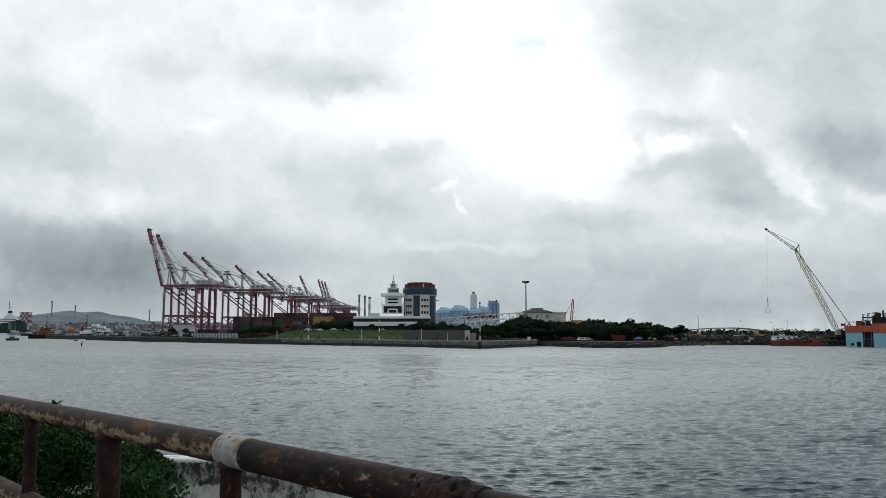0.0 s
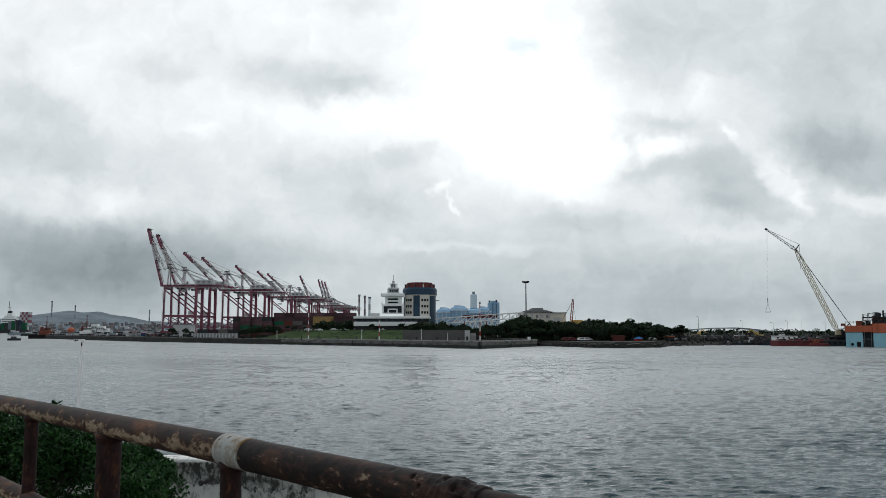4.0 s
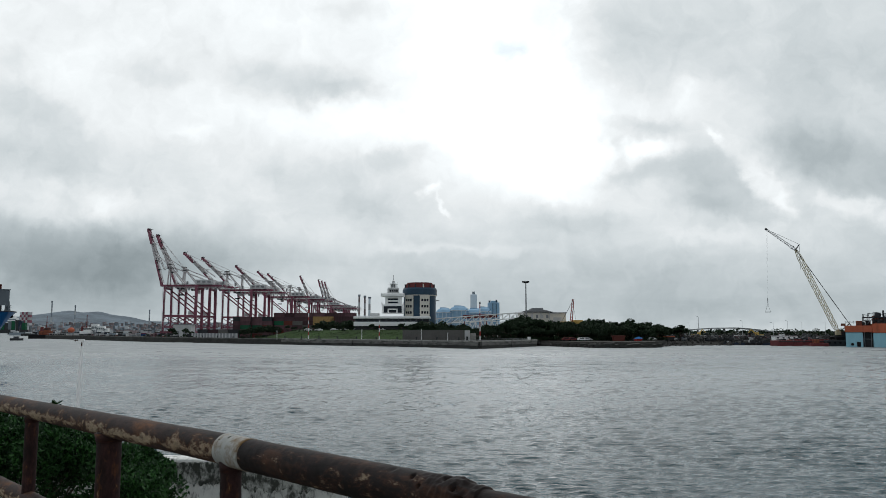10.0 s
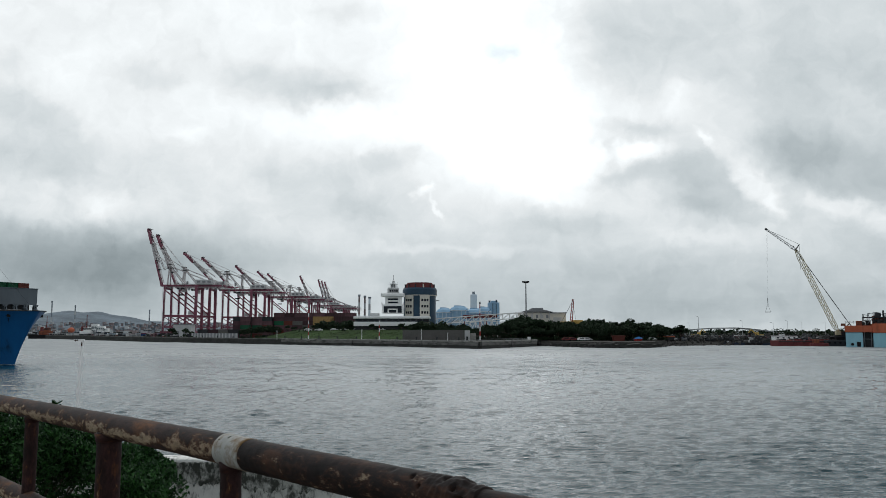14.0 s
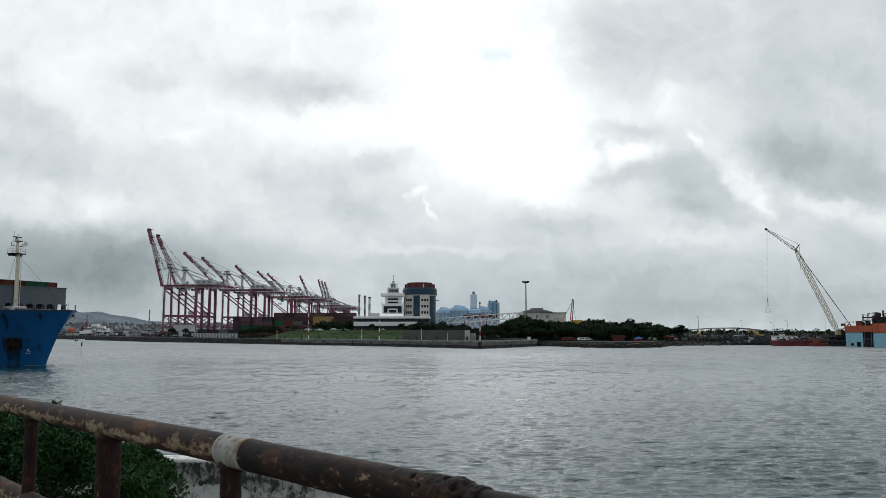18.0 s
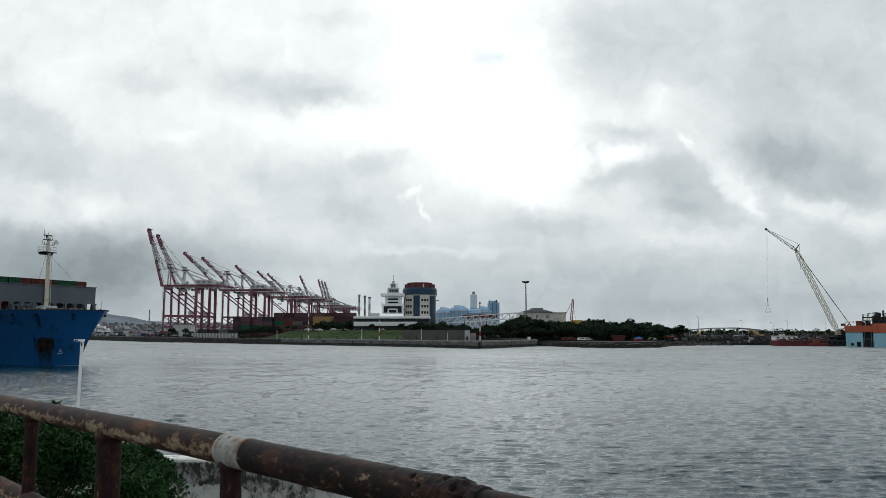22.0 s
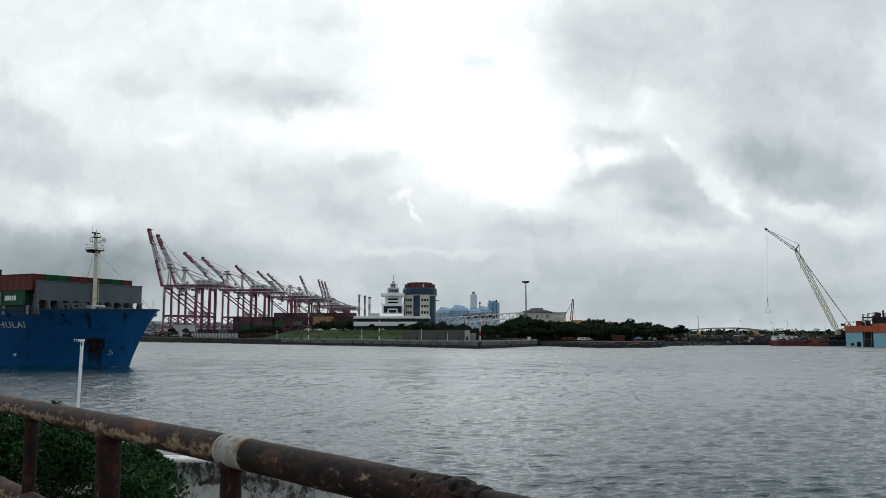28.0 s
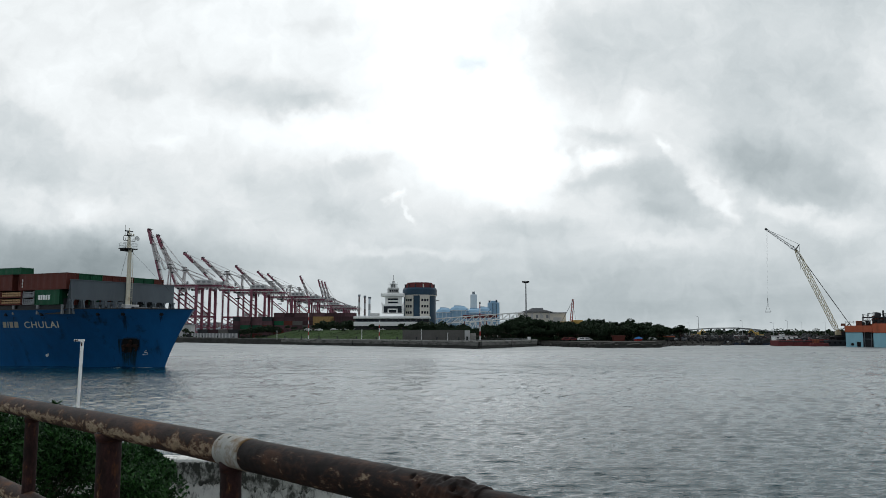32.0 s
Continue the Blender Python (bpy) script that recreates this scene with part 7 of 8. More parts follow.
# ================= middle distance =================
def works():
    # conveyor bridge
    c = thing("conveyor_bridge", pose(-7, 428, 9.8), "white and red steel truss conveyor bridge", "conveyor")
    for y in (-1.6, 1.6):
        bm = bmesh.new()
        tube(bm, (0, y, 0.4), (52, y, 4.2), 0.3, n=5)
        tube(bm, (0, y, 3.4), (52, y, 7.2), 0.3, n=5)
        for k in range(13):
            z = 3.8 * k / 13
            tube(bm, (52 * k / 13.0, y, 0.4 + z), (52 * min(13, k + 1) / 13.0, y, 3.4 + 3.8 * min(13, k + 1) / 13), 0.24, n=4)
            tube(bm, (52 * k / 13.0, y, 0.4 + z), (52 * k / 13.0, y, 3.4 + z), 0.2, n=4)
        part("truss_side", bm, M_WHITE, c)
    bm = bmesh.new()
    beam(bm, (18, 0, 4.6), (37, 0, 5.4), 2.4, 2.0)
    part("belt_gallery", bm, M_BRICKRED, c, "dull red belt gallery")
    for x in (18, 30, 46):
        for y in (-2, 2):
            bm = T(((x, y, -7.4), (x, y, 2.0 + x * 0.07), 0.3), ((x, y, -6), (x + 5, y, 1.5 + x * 0.07), 0.18), n=5)
            part("trestle_leg", bm, M_WHITE, c)
    bm = bmesh.new()
    beam(bm, (-6, 0, -4.2), (16, 0, 2.6), 2.2, 0.8)
    part("lower_ramp", bm, M_PALE, c)
    for y in (-2.4, 2.4):
        bm = bmesh.new()
        for k in range(8):
            x, xe = 16 + 3.0 * k, 19 + 3.0 * k
            za, zb = -1.4 + 0.22 * k + 1.6 * math.sin(math.pi * k / 8), -1.4 + 0.22 * (k + 1) + 1.6 * math.sin(math.pi * (k + 1) / 8)
            tube(bm, (x, y, za + 1.2), (xe, y, zb + 1.2), 0.26, n=4)
            tube(bm, (x, y, -4.2), (xe, y, -4.2), 0.26, n=4)
            tube(bm, (x, y, -4.2), (xe, y, zb + 1.2), 0.18, n=4)
            tube(bm, (xe, y, -4.2), (x, y, za + 1.2), 0.18, n=4)
        part("arch_truss", bm, M_WHITE, c)
    for k in range(9):
        part("truss_upright", T(((16 + 3.0 * k, -2.5, -7.3), (16 + 3.0 * k, -2.5, 2.2), 0.22), n=5), M_BRICKRED if k % 4 == 1 else M_WHITE, c)
    for k in range(8):
        part("ramp_post", T(((-5 + 2.6 * k, -1.1, -7.4), (-5 + 2.6 * k, -1.1, -3.9 + 0.8 * k), 0.12), n=4), M_WHITE, c)
    # high mast light
    h = thing("high_mast_light", pose(48.6, 450, 2.4), "tall grey high-mast floodlight", "lamp post")
    part("mast", T(((0, 0, 0), (0, 0, 32.4), 0.55, 0.3), n=10), M_GREY, h)
    part("head_ring", T(((0, 0, 32.2), (0, 0, 32.8), 1.3), n=12), M_DARK, h)
    for k in range(6):
        a = k * math.pi / 3
        part("floodlight", soft(B((1.6 * math.cos(a) - 0.5, 1.6 * math.sin(a) - 0.5, 32.5, 1.6 * math.cos(a) + 0.5, 1.6 * math.sin(a) + 0.5, 33.4)), 0.08), M_DARK, h)
    # warehouse
    w = thing("warehouse", pose(49.5, 480, 2.4), "beige warehouse with a low curved grey roof", "warehouse")
    part("hall_wall", B((0, 0, 0, 18, 30, 15.9)), M_BEIGE, w)
    part("side_hall", B((17, -2, 0, 26.8, 26, 15.4)), M_BEIGE, w)
    bm = bmesh.new()
    n = 12
    pr = [(-0.6 + 19.2 * i / n, 16.1 + 1.5 * math.sin(math.pi * i / n) ** 0.8) for i in range(n + 1)]
    lo = [bm.verts.new((x, -0.8, z)) for x, z in pr]
    hi = [bm.verts.new((x, 30.6, z)) for x, z in pr]
    for i in range(n):
        bm.faces.new((lo[i], lo[i + 1], hi[i + 1], hi[i]))
    bm.faces.new(lo[::-1])
    part("curved_roof", bm, M_GREY, w)
    part("roof_monitor", soft(B((6.5, -0.6, 17.4, 13.0, 20, 18.5)), 0.1), M_GREY, w)
    part("eave_line", B((-0.7, -0.9, 15.75, 18.7, -0.5, 16.15), (16.9, -2.6, 15.3, 27.2, -2.35, 15.7)), M_DARK, w)
    for k in range(4):
        part("wall_pier", B((0.2 + 5.5 * k, -0.3, 6, 0.9 + 5.5 * k, 0.02, 15.5)), M_PALE, w)
    part("parapet", B((-0.4, -0.5, 15.5, 18.3, 0.0, 16.1), (17, -2.4, 15.0, 27.1, -2.0, 15.7)), M_PALE, w)
    for k in range(5):
        part("window", B((2.0 + 3.2 * k, -0.12, 12.2, 3.4 + 3.2 * k, 0.05, 14.2)), M_PALE if k % 2 else M_GREY, w)
    part("big_door", B((19, -2.12, 7, 24, -1.95, 12.6)), M_PALE, w)
    y = thing("yellow_hopper", pose(75, 470, 2.4), "yellow steel hopper behind the trees", "hopper")
    part("bin", soft(prism(bmesh.new(), [(-3, 0), (11.2, 0), (11.2, 6), (-3, 6)], 7.6, 10.0), 0.2), M_YELLOW, y)
    part("bin_lid", soft(B((4, 0.5, 10.0, 10.6, 5.5, 10.9)), 0.2), M_YELLOW, y)
    for x in (0.8, 10.2):
        for yy in (0.6, 5.4):
            part("support_leg", B((x - 0.3, yy - 0.3, 0, x + 0.3, yy + 0.3, 8.6)), M_YELLOW, y)
    r = thing("red_derrick", pose(76.5, 466, 2.4), "red lattice derrick crane", "crane")
    bm = bmesh.new()
    lattice(bm, (0, 0, 0), (2.4, 0, 23.5), 1.6, 1.6, 12, 0.17, up=(0, 1, 0), taper=0.6)
    part("derrick_boom", bm, M_RED, r)
    part("derrick_stay", T(((2.2, 0, 22.5), (-5.2, 0, 9), 0.12), ((2.2, 0, 22.5), (4.2, 0, 8), 0.08), n=4), M_DARK, r)
    part("derrick_base", soft(B((-1.5, -1.5, -0.2, 2, 1.5, 2.2)), 0.1), M_RED, r)
    # blue storage works, far off
    for x, z, rr in ((2, 40.6, 13), (24, 43.5, 15), (47, 40, 13), (60, 42, 12)):
        s = thing("storage_dome", pose(x, 1150, 2.0), "blue storage dome of a distant works", "silo", "blue domes of the works")
        part("shell", T(((0, 0, 0), (0, 0, z - 9), rr, rr), ((0, 0, z - 9), (0, 0, z - 5), rr, rr * 0.78), ((0, 0, z - 5), (0, 0, z - 3), rr * 0.78, rr * 0.45), n=24), M_SILO, s)
        part("cap", T(((0, 0, z - 3.1), (0, 0, z - 1.6), rr * 0.25), n=12), M_SILO, s)
        for k in range(14):
            a = 2 * math.pi * k / 14
            part("rib", T(((rr * 1.01 * math.cos(a), rr * 1.01 * math.sin(a), 8), (rr * 1.01 * math.cos(a), rr * 1.01 * math.sin(a), z - 9), 0.35), n=4), M_PALEBLUE, s)
        part("ring_gallery", T(((0, 0, z - 9.6), (0, 0, z - 8.8), rr * 1.05), n=24), M_PALEBLUE, s)
        bm = bmesh.new()
        beam(bm, (-rr, -rr * 0.8, 14), (rr * 0.9, -rr * 0.8, z - 6), 1.0, 0.6)
        part("stair_flight", bm, M_TOWERBLUE, s)
        part("vent_box", B((-rr * 0.5, -3, z - 5, -rr * 0.2, 2, z - 1.5), (rr * 0.2, -3, z - 5.5, rr * 0.55, 2, z - 2.5)), M_SILO, s)
    q = thing("works_tower", pose(48, 1200, 2.0), "pale blue stair tower of a distant works", "tower")
    part("shaft", soft(B((-5.0, 0, 0, 5.0, 10, 61)), 0.3), M_PALEBLUE, q)
    part("blue_panel", B((-4.2, -0.4, 10, 4.2, 0.0, 58)), M_PALEBLUE, q)
    part("head", T(((0, 5, 61), (0, 5, 65.5), 2.2), n=10), M_HAZE_B, q)
    b = thing("works_hall", pose(68, 1150, 2.0), "blue sheet-clad process building in the distance", "building")
    part("hall", soft(B((0, 0, 0, 16.5, 22, 46.5)), 0.4), M_SILO, b)
    part("roof_box", B((4, 4, 46.5, 14, 14, 49)), M_SILO, b)
    part("roof_gear", B((0.5, 2, 46.5, 3, 6, 49.5), (11, 1, 46.5, 13, 5, 50.5), (6, -0.4, 20, 7, 0.1, 45), (11, -0.4, 12, 12, 0.1, 45)), M_TOWERBLUE, b)
    part("link_gallery", B((-34, 3, 26, 0, 9, 36)), M_SILO, b)


# ================= left-hand distance =================
def left_side():
    rng = random.Random(17)
    # wooded hill
    bm = bmesh.new()
    prof = [(-1780, 24), (-1690, 70), (-1620, 84), (-1560, 90), (-1500, 84), (-1430, 88), (-1340, 70), (-1240, 50), (-1150, 42), (-1000, 38), (-800, 34), (-560, 26), (-350, 20)]
    n = 120
    front, ridge, back = [], [], []
    for i in range(n + 1):
        x = -1780 + 1430 * i / n
        z = lerp_table(prof, x) + 5 * noise.noise(Vector((x * 0.012, 0, 0))) + 2.0 * noise.noise(Vector((x * 0.06, 3, 0)))
        front.append(bm.verts.new((x, 2240, 1)))
        ridge.append(bm.verts.new((x, 3200, z * 0.94 + 2)))
        back.append(bm.verts.new((x, 3500, 1)))
    for i in range(n):
        bm.faces.new((front[i], front[i + 1], ridge[i + 1], ridge[i]))
        bm.faces.new((ridge[i], ridge[i + 1], back[i + 1], back[i]))
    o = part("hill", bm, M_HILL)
    tagged(o, "wooded hill beyond the harbour in haze-paled colour", "hill", kind="structure")
    # banded stacks
    for x, y, h, r, mt in ((-1271, 2500, 95, 2.6, M_HAZE_B), (-1195, 2500, 82, 2.3, M_HAZE_B), (-915, 2400, 66, 2.2, M_HAZE_B), (-855, 2400, 48, 2.4, M_HAZE_B), (-163.5, 1500, 71, 2.2, M_HAZE_R), (-152.5, 1500, 69, 2.2, M_HAZE_R), (-141.5, 1480, 66, 2.6, M_PALEBLUE)):
        s = thing("chimney", pose(x, y, 2.0), "tall banded industrial chimney in haze-paled colours", "chimney", "distant chimneys")
        for k in range(6):
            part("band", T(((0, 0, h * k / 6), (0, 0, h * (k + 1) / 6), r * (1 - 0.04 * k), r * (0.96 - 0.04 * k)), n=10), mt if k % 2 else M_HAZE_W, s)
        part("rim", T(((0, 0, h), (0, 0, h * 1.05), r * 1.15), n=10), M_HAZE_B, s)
    # low waterfront of the far shore
    for k in range(340):
        y = rng.choice((2180, 2240, 2300, 2360, 2420, 2480)) + rng.uniform(-20, 20)
        x = rng.uniform(-1290, -560) * y / 2300
        base = 1.5 + max(0, y - 2250) * 0.10
        w, h = rng.uniform(3, 10), rng.uniform(3, 9) + (7 if k % 23 == 0 else 0)
        b = thing("waterfront_building", pose(x, y, base), "small building on the far waterfront in haze-paled colours", "building", "buildings on the far shore")
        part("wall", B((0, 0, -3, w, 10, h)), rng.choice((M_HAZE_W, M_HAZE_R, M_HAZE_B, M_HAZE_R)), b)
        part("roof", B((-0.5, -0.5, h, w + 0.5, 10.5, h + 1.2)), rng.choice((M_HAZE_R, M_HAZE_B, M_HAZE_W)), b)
    w = thing("ferry_terminal", pose(-1010, 2170, 2.0), "white low terminal complex on the far waterfront", "building")
    for x, wd, h in ((0, 22, 15), (20, 18, 22), (36, 20, 17), (54, 14, 11)):
        b = part("hall_block", soft(B((x, 0, -1, x + wd, 14, h)), 0.4), M_WHITE, w)
        for k in range(int(wd // 5)):
            part("window", B((x + 1.5 + 5 * k, -0.3, h * 0.45, x + 4.3 + 5 * k, 0.1, h * 0.72)), M_HAZE_B, b)
    # chequered water tower
    c = thing("chequered_tank", pose(-813.5, 1500, 2.0) @ Matrix.Translation((0, 560, 0)) , "red and white chequered water tank on legs", "tank")
    k0 = 2060 / 1500
    c.matrix_basis = pose(-813.5 * k0, 2062, 2.0)
    for i in range(5):
        for j in range(5):
            w = 5.2
            part("panel", B((-16 + w * i, 0, 18 + 7.2 * j, -16 + w * (i + 1) - 0.1, 14, 18 + 7.2 * (j + 1) - 0.1)), M_CRANE if (i + j) % 2 else M_HAZE_W, c)
    for x in (-13, 13):
        part("leg", B((x - 3.5, 3, 0, x - 1.5, 11, 18.2)), M_HAZE_B, c)
    # far ship at its berth
    s = thing("moored_ship", pose(-1118, 2010, 0), "dark-hulled container ship with white house moored far off", "ship")
    bm = prism(bmesh.new(), [(-140, 0), (20, 0), (32, 12), (20, 24), (-140, 24)], -2, 9)
    part("hull", bm, M_DARK, s)
    house = part("deckhouse", soft(B((-42, 14, 9, -2, 24, 40), (-36, 14, 40, -8, 24, 46), (-29, 14, 46, -15, 22, 52)), 0.4), M_WHITE, s, "white stepped deckhouse")
    for j in range(4):
        part("window_row", B((-40, 13.6, 19 + 5.2 * j, -4, 14.1, 21.0 + 5.2 * j)), M_HAZE_B, house)
    part("funnel", B((-27, 15, 52, -18, 21, 58)), M_DARK, s)
    for k in range(8):
        part("cargo_block", B((-44 + 9.0 * k, 2, 9, -35.6 + 9.0 * k, 12, 9 + (14, 17, 17, 20, 22, 25, 22, 18)[k])), (M_NAVY, M_CGREEN, M_DARK, M_HAZE_B, M_CGREEN, M_DARK, M_NAVY, M_CGREEN)[k], s)
    part("ship_mast", T(((-21, 16, 52), (-25, 16, 84), 1.1, 0.5), ((-28, 16, 66), (-18, 16, 66), 0.5), n=6), M_DARK, s)
    # jetty with tug berth
    def tug(x, y, rz, hull_mt, label):
        t = thing("tugboat", pose(x, y, 0, 0, 0, rz), label, "boat", "tugs at the jetty")
        bm = prism(bmesh.new(), [(-13, -4), (8, -4.2), (12, -2.4), (14, 0), (12, 2.4), (8, 4.2), (-13, 4)], -1, 3.2)
        part("hull", bm, hull_mt, t)
        part("bulwark", prism(bmesh.new(), [(4, -4.2), (8, -4.3), (12.3, -2.5), (14.4, 0), (12.3, 2.5), (8, 4.3), (4, 4.2)], 3.2, 4.4), M_BLACK, t)
        part("deckhouse", soft(B((-5, -2.6, 3.2, 5, 2.6, 6.4)), 0.15), M_WHITE if hull_mt is M_DARK else M_RUSTORANGE, t)
        part("wheelhouse", soft(B((-1, -2, 6.4, 3.6, 2, 9.2)), 0.15), M_WHITE if hull_mt is M_DARK else M_RUSTORANGE, t)
        for px, pz in ((-9, 8.5), (-6.5, 7.0), (7.5, 7.5)):
            part("derrick_post", T(((px, 0, 3.2), (px, 0, pz), 0.22), ((px, 0, pz), (px + 2.4, 0, pz - 2.2), 0.14), n=5), M_DARK, t)
        for py in (-4.25, 4.25):
            part("rubbing_band", B((-13, py - 0.15, 2.2, 8, py + 0.15, 2.7)), M_BLACK, t)
        part("window_band", B((-0.8, -2.06, 7.7, 3.66, 2.06, 8.7)), M_GLASS, t)
        part("funnel", B((-4.2, -1.6, 6.4, -2.4, 1.6, 10.2)), M_BRICKRED, t)
        part("mast", T(((0.5, 0, 9.2), (0.5, 0, 19.5), 0.45, 0.2), ((0.5, -1.6, 14), (0.5, 1.6, 14), 0.2), n=6), M_BRICKRED, t)
        return t
    tug(-352, 684, 8, M_BLACK, "small black and red tug with a tall mast at the jetty")
    tug(-296, 640, -28, M_DARK, "white-housed tug lying at the jetty")
    for k in range(46):
        a = Vector((-370, 704, 0)).lerp(Vector((-175, 479, 0)), (k + 0.5) / 46) + Vector((9, 8, 0)) * rng.uniform(0.6, 1.6)
        kind = rng.randrange(4)
        b = thing("quayside_store", pose(a.x, a.y, 2.4, 0, 0, -49 + rng.uniform(-8, 8)), "low store, crate or vehicle on the jetty", "store", "stores along the jetty")
        w, h = rng.uniform(1.5, 4.5), rng.uniform(1.0, 2.4)
        part("store_body", soft(B((-w / 2, -1.5, -0.1, w / 2, 1.5, h)), 0.08), rng.choice((M_DARK, M_GREY, M_DARK, M_CBROWN, M_CMIX, M_PALE, M_DARK)), b)
        part("store_top", B((-w / 2 - 0.1, -1.6, h, w / 2 + 0.1, 1.6, h + 0.2)), rng.choice((M_DARK, M_GREY, M_PALE)), b)
    r = thing("jetty_rail", Matrix(), "pale tubular railing along the low jetty", "railing")
    a, b = Vector((-372, 708, 3.0)), Vector((-240, 558, 3.0))
    for k in range(40):
        p, q = a.lerp(b, k / 40), a.lerp(b, (k + 1) / 40)
        part("rail_post", T((p, p + Vector((0, 0, 1.3)), 0.10), n=4), M_PALE, r)
        part("rail_bar", T((p + Vector((0, 0, 1.3)), q + Vector((0, 0, 1.3)), 0.10), n=4), M_PALE, r)
    o = thing("orange_tank", pose(-400, 830, 2.0), "bright orange spherical tank by the jetty", "tank")
    bm = bmesh.new()
    bmesh.ops.create_icosphere(bm, subdivisions=3, radius=3.6)
    for v in bm.verts:
        v.co.z = v.co.z * 0.82 + 5.2
    part("tank_shell", bm, M_ORANGE, o, smooth=True)
    for k in range(5):
        a = k * 1.257
        part("tank_leg", T(((2.6 * math.cos(a), 2.6 * math.sin(a), -1.5), (2.6 * math.cos(a), 2.6 * math.sin(a), 4.4), 0.2), n=6), M_GREY, o)
    part("tank_base", T(((0, 0, -3.5), (0, 0, -1.2), 4.2), n=16), M_QUAY, o)
    # vessels and stores in the basin behind the jetty
    for k in range(24):
        x = -560 + 13.5 * k + rng.uniform(-5, 5)
        y = 1000 + rng.uniform(0, 420)
        v = thing("moored_vessel", pose(x * y / 1000, y, 0, 0, 0, rng.uniform(-20, 20)), "fishing vessel moored across the basin", "boat", "vessels in the basin")
        L = rng.uniform(6, 13)
        bm = prism(bmesh.new(), [(-L, -3.5), (L * 0.7, -3.5), (L, 0), (L * 0.7, 3.5), (-L, 3.5)], -1, rng.uniform(2.5, 4))
        part("hull", bm, rng.choice((M_HAZE_B, M_DARK, M_HAZE_R, M_NAVY)), v)
        part("deckhouse", soft(B((-L * 0.5, -2.6, 2, L * 0.05, 2.6, rng.uniform(5, 8))), 0.2), rng.choice((M_HAZE_W, M_HAZE_W, M_HAZE_R, M_HAZE_B)), v)
        part("mast", T(((L * 0.3, 0, 4), (L * 0.3, 0, rng.uniform(12, 22)), 0.4, 0.2), n=5), rng.choice((M_HAZE_R, M_HAZE_B)), v)
    # sheds under the container cranes
    for x, y, w, h, mt, lab in ((-196, 560, 13, 8.4, M_PALE, "pale grey store shed on the crane quay"),):
        b = thing("store_shed", pose(x, y, 2.4), lab, "shed")
        part("shed_wall", soft(B((0, 0, 0, w, 10, h)), 0.1), mt, b)
        bm = bmesh.new()
        beam(bm, (-0.5, 2.4, h + 0.5), (w + 0.5, 2.4, h + 0.5), 5.6, 0.5)
        beam(bm, (-0.5, 7.6, h + 0.5), (w + 0.5, 7.6, h + 0.5), 5.6, 0.5)
        part("shed_roof", bm, M_GREY, b)
        for k in range(int(w // 6)):
            part("shed_door", B((1.5 + 6 * k, -0.12, 0, 4.6 + 6 * k, 0.02, h * 0.5)), M_GREY, b)
    # a blue coaster behind the jetty
    v = thing("coaster", pose(-251, 668, 0, 0, 0, -30), "dark blue coaster with a pale deckhouse behind the jetty", "boat")
    part("boat_hull", soft(prism(bmesh.new(), [(-12, -3), (8, -3.2), (12, 0), (8, 3.2), (-12, 3)], -1, 4.2), 0.2), M_NAVY2, v)
    part("boat_rail", B((-11.5, -2.9, 4.2, 8, -2.8, 4.9)), M_BRICKRED, v)
    part("boat_cabin", soft(B((-10, -2.2, 4.2, -4.5, 2.2, 7.6)), 0.15), M_PALE, v)
    part("window_band", B((-9.8, -2.26, 6.2, -4.4, 2.26, 7.0)), M_GLASS, v)
    part("boat_mast", T(((2, 0, 4.2), (2, 0, 10.5), 0.15), n=5), M_DARK, v)
    # fence of pale boards on the quay below the yard
    f = thing("quay_fence", Matrix(), "pale slatted fence along the quay", "fence")
    a, b = Vector((-151, 464, 2.4)), Vector((-111, 418, 2.4))
    for k in range(44):
        p, q = a.lerp(b, k / 44), a.lerp(b, (k + 0.8) / 44)
        bm = bmesh.new()
        beam(bm, p + Vector((0, 0, 1.5)), q + Vector((0, 0, 1.5)), 0.15, 2.9)
        part("slat", bm, M_GREY if k % 3 else M_PALE, f)


def small_boat():
    b = thing("launch", pose(-312.0, 560, 0, 0, 0, 10), "small dark harbour launch with a low cabin", "boat")
    bm = prism(bmesh.new(), [(-4.2, -1.5), (2.5, -1.6), (4.6, 0), (2.5, 1.6), (-4.2, 1.5)], -0.4, 1.3)
    part("hull", soft(bm, 0.12), M_DARK, b)
    part("cabin", soft(B((-2.0, -1.2, 1.3, 1.2, 1.2, 2.6)), 0.2), M_GREY, b)
    part("window_band", B((-1.7, -1.24, 1.8, 1.24, 1.24, 2.4)), M_GLASS, b)
    part("roof", soft(B((-2.3, -1.35, 2.6, 1.5, 1.35, 2.78)), 0.05), M_PALE, b)
    part("mast", T(((-0.5, 0, 3.2), (-0.5, 0, 4.6), 0.06), n=5), M_DARK, b)
    part("rail", T(((1.6, -1.3, 1.3), (1.6, -1.3, 2.1), 0.04), ((1.6, 1.3, 1.3), (1.6, 1.3, 2.1), 0.04), ((1.6, -1.3, 2.1), (4.2, 0, 2.1), 0.04), ((1.6, 1.3, 2.1), (4.2, 0, 2.1), 0.04), n=4), M_PALE, b)
    return b


floating_dock()
crawler_crane()
red_barge()
shore_clutter()
breakwater()
quay_rail()
works()
left_side()
LAUNCH = small_boat()


# ================= foreground =================
RA, RB = Vector((-3.037, 5.342, 6.505)), Vector((-0.309, 2.337, 6.581))
RD = RB - RA


def rail_point(s, drop=0.0):
    return RA + RD * s - Vector((0, 0, drop))


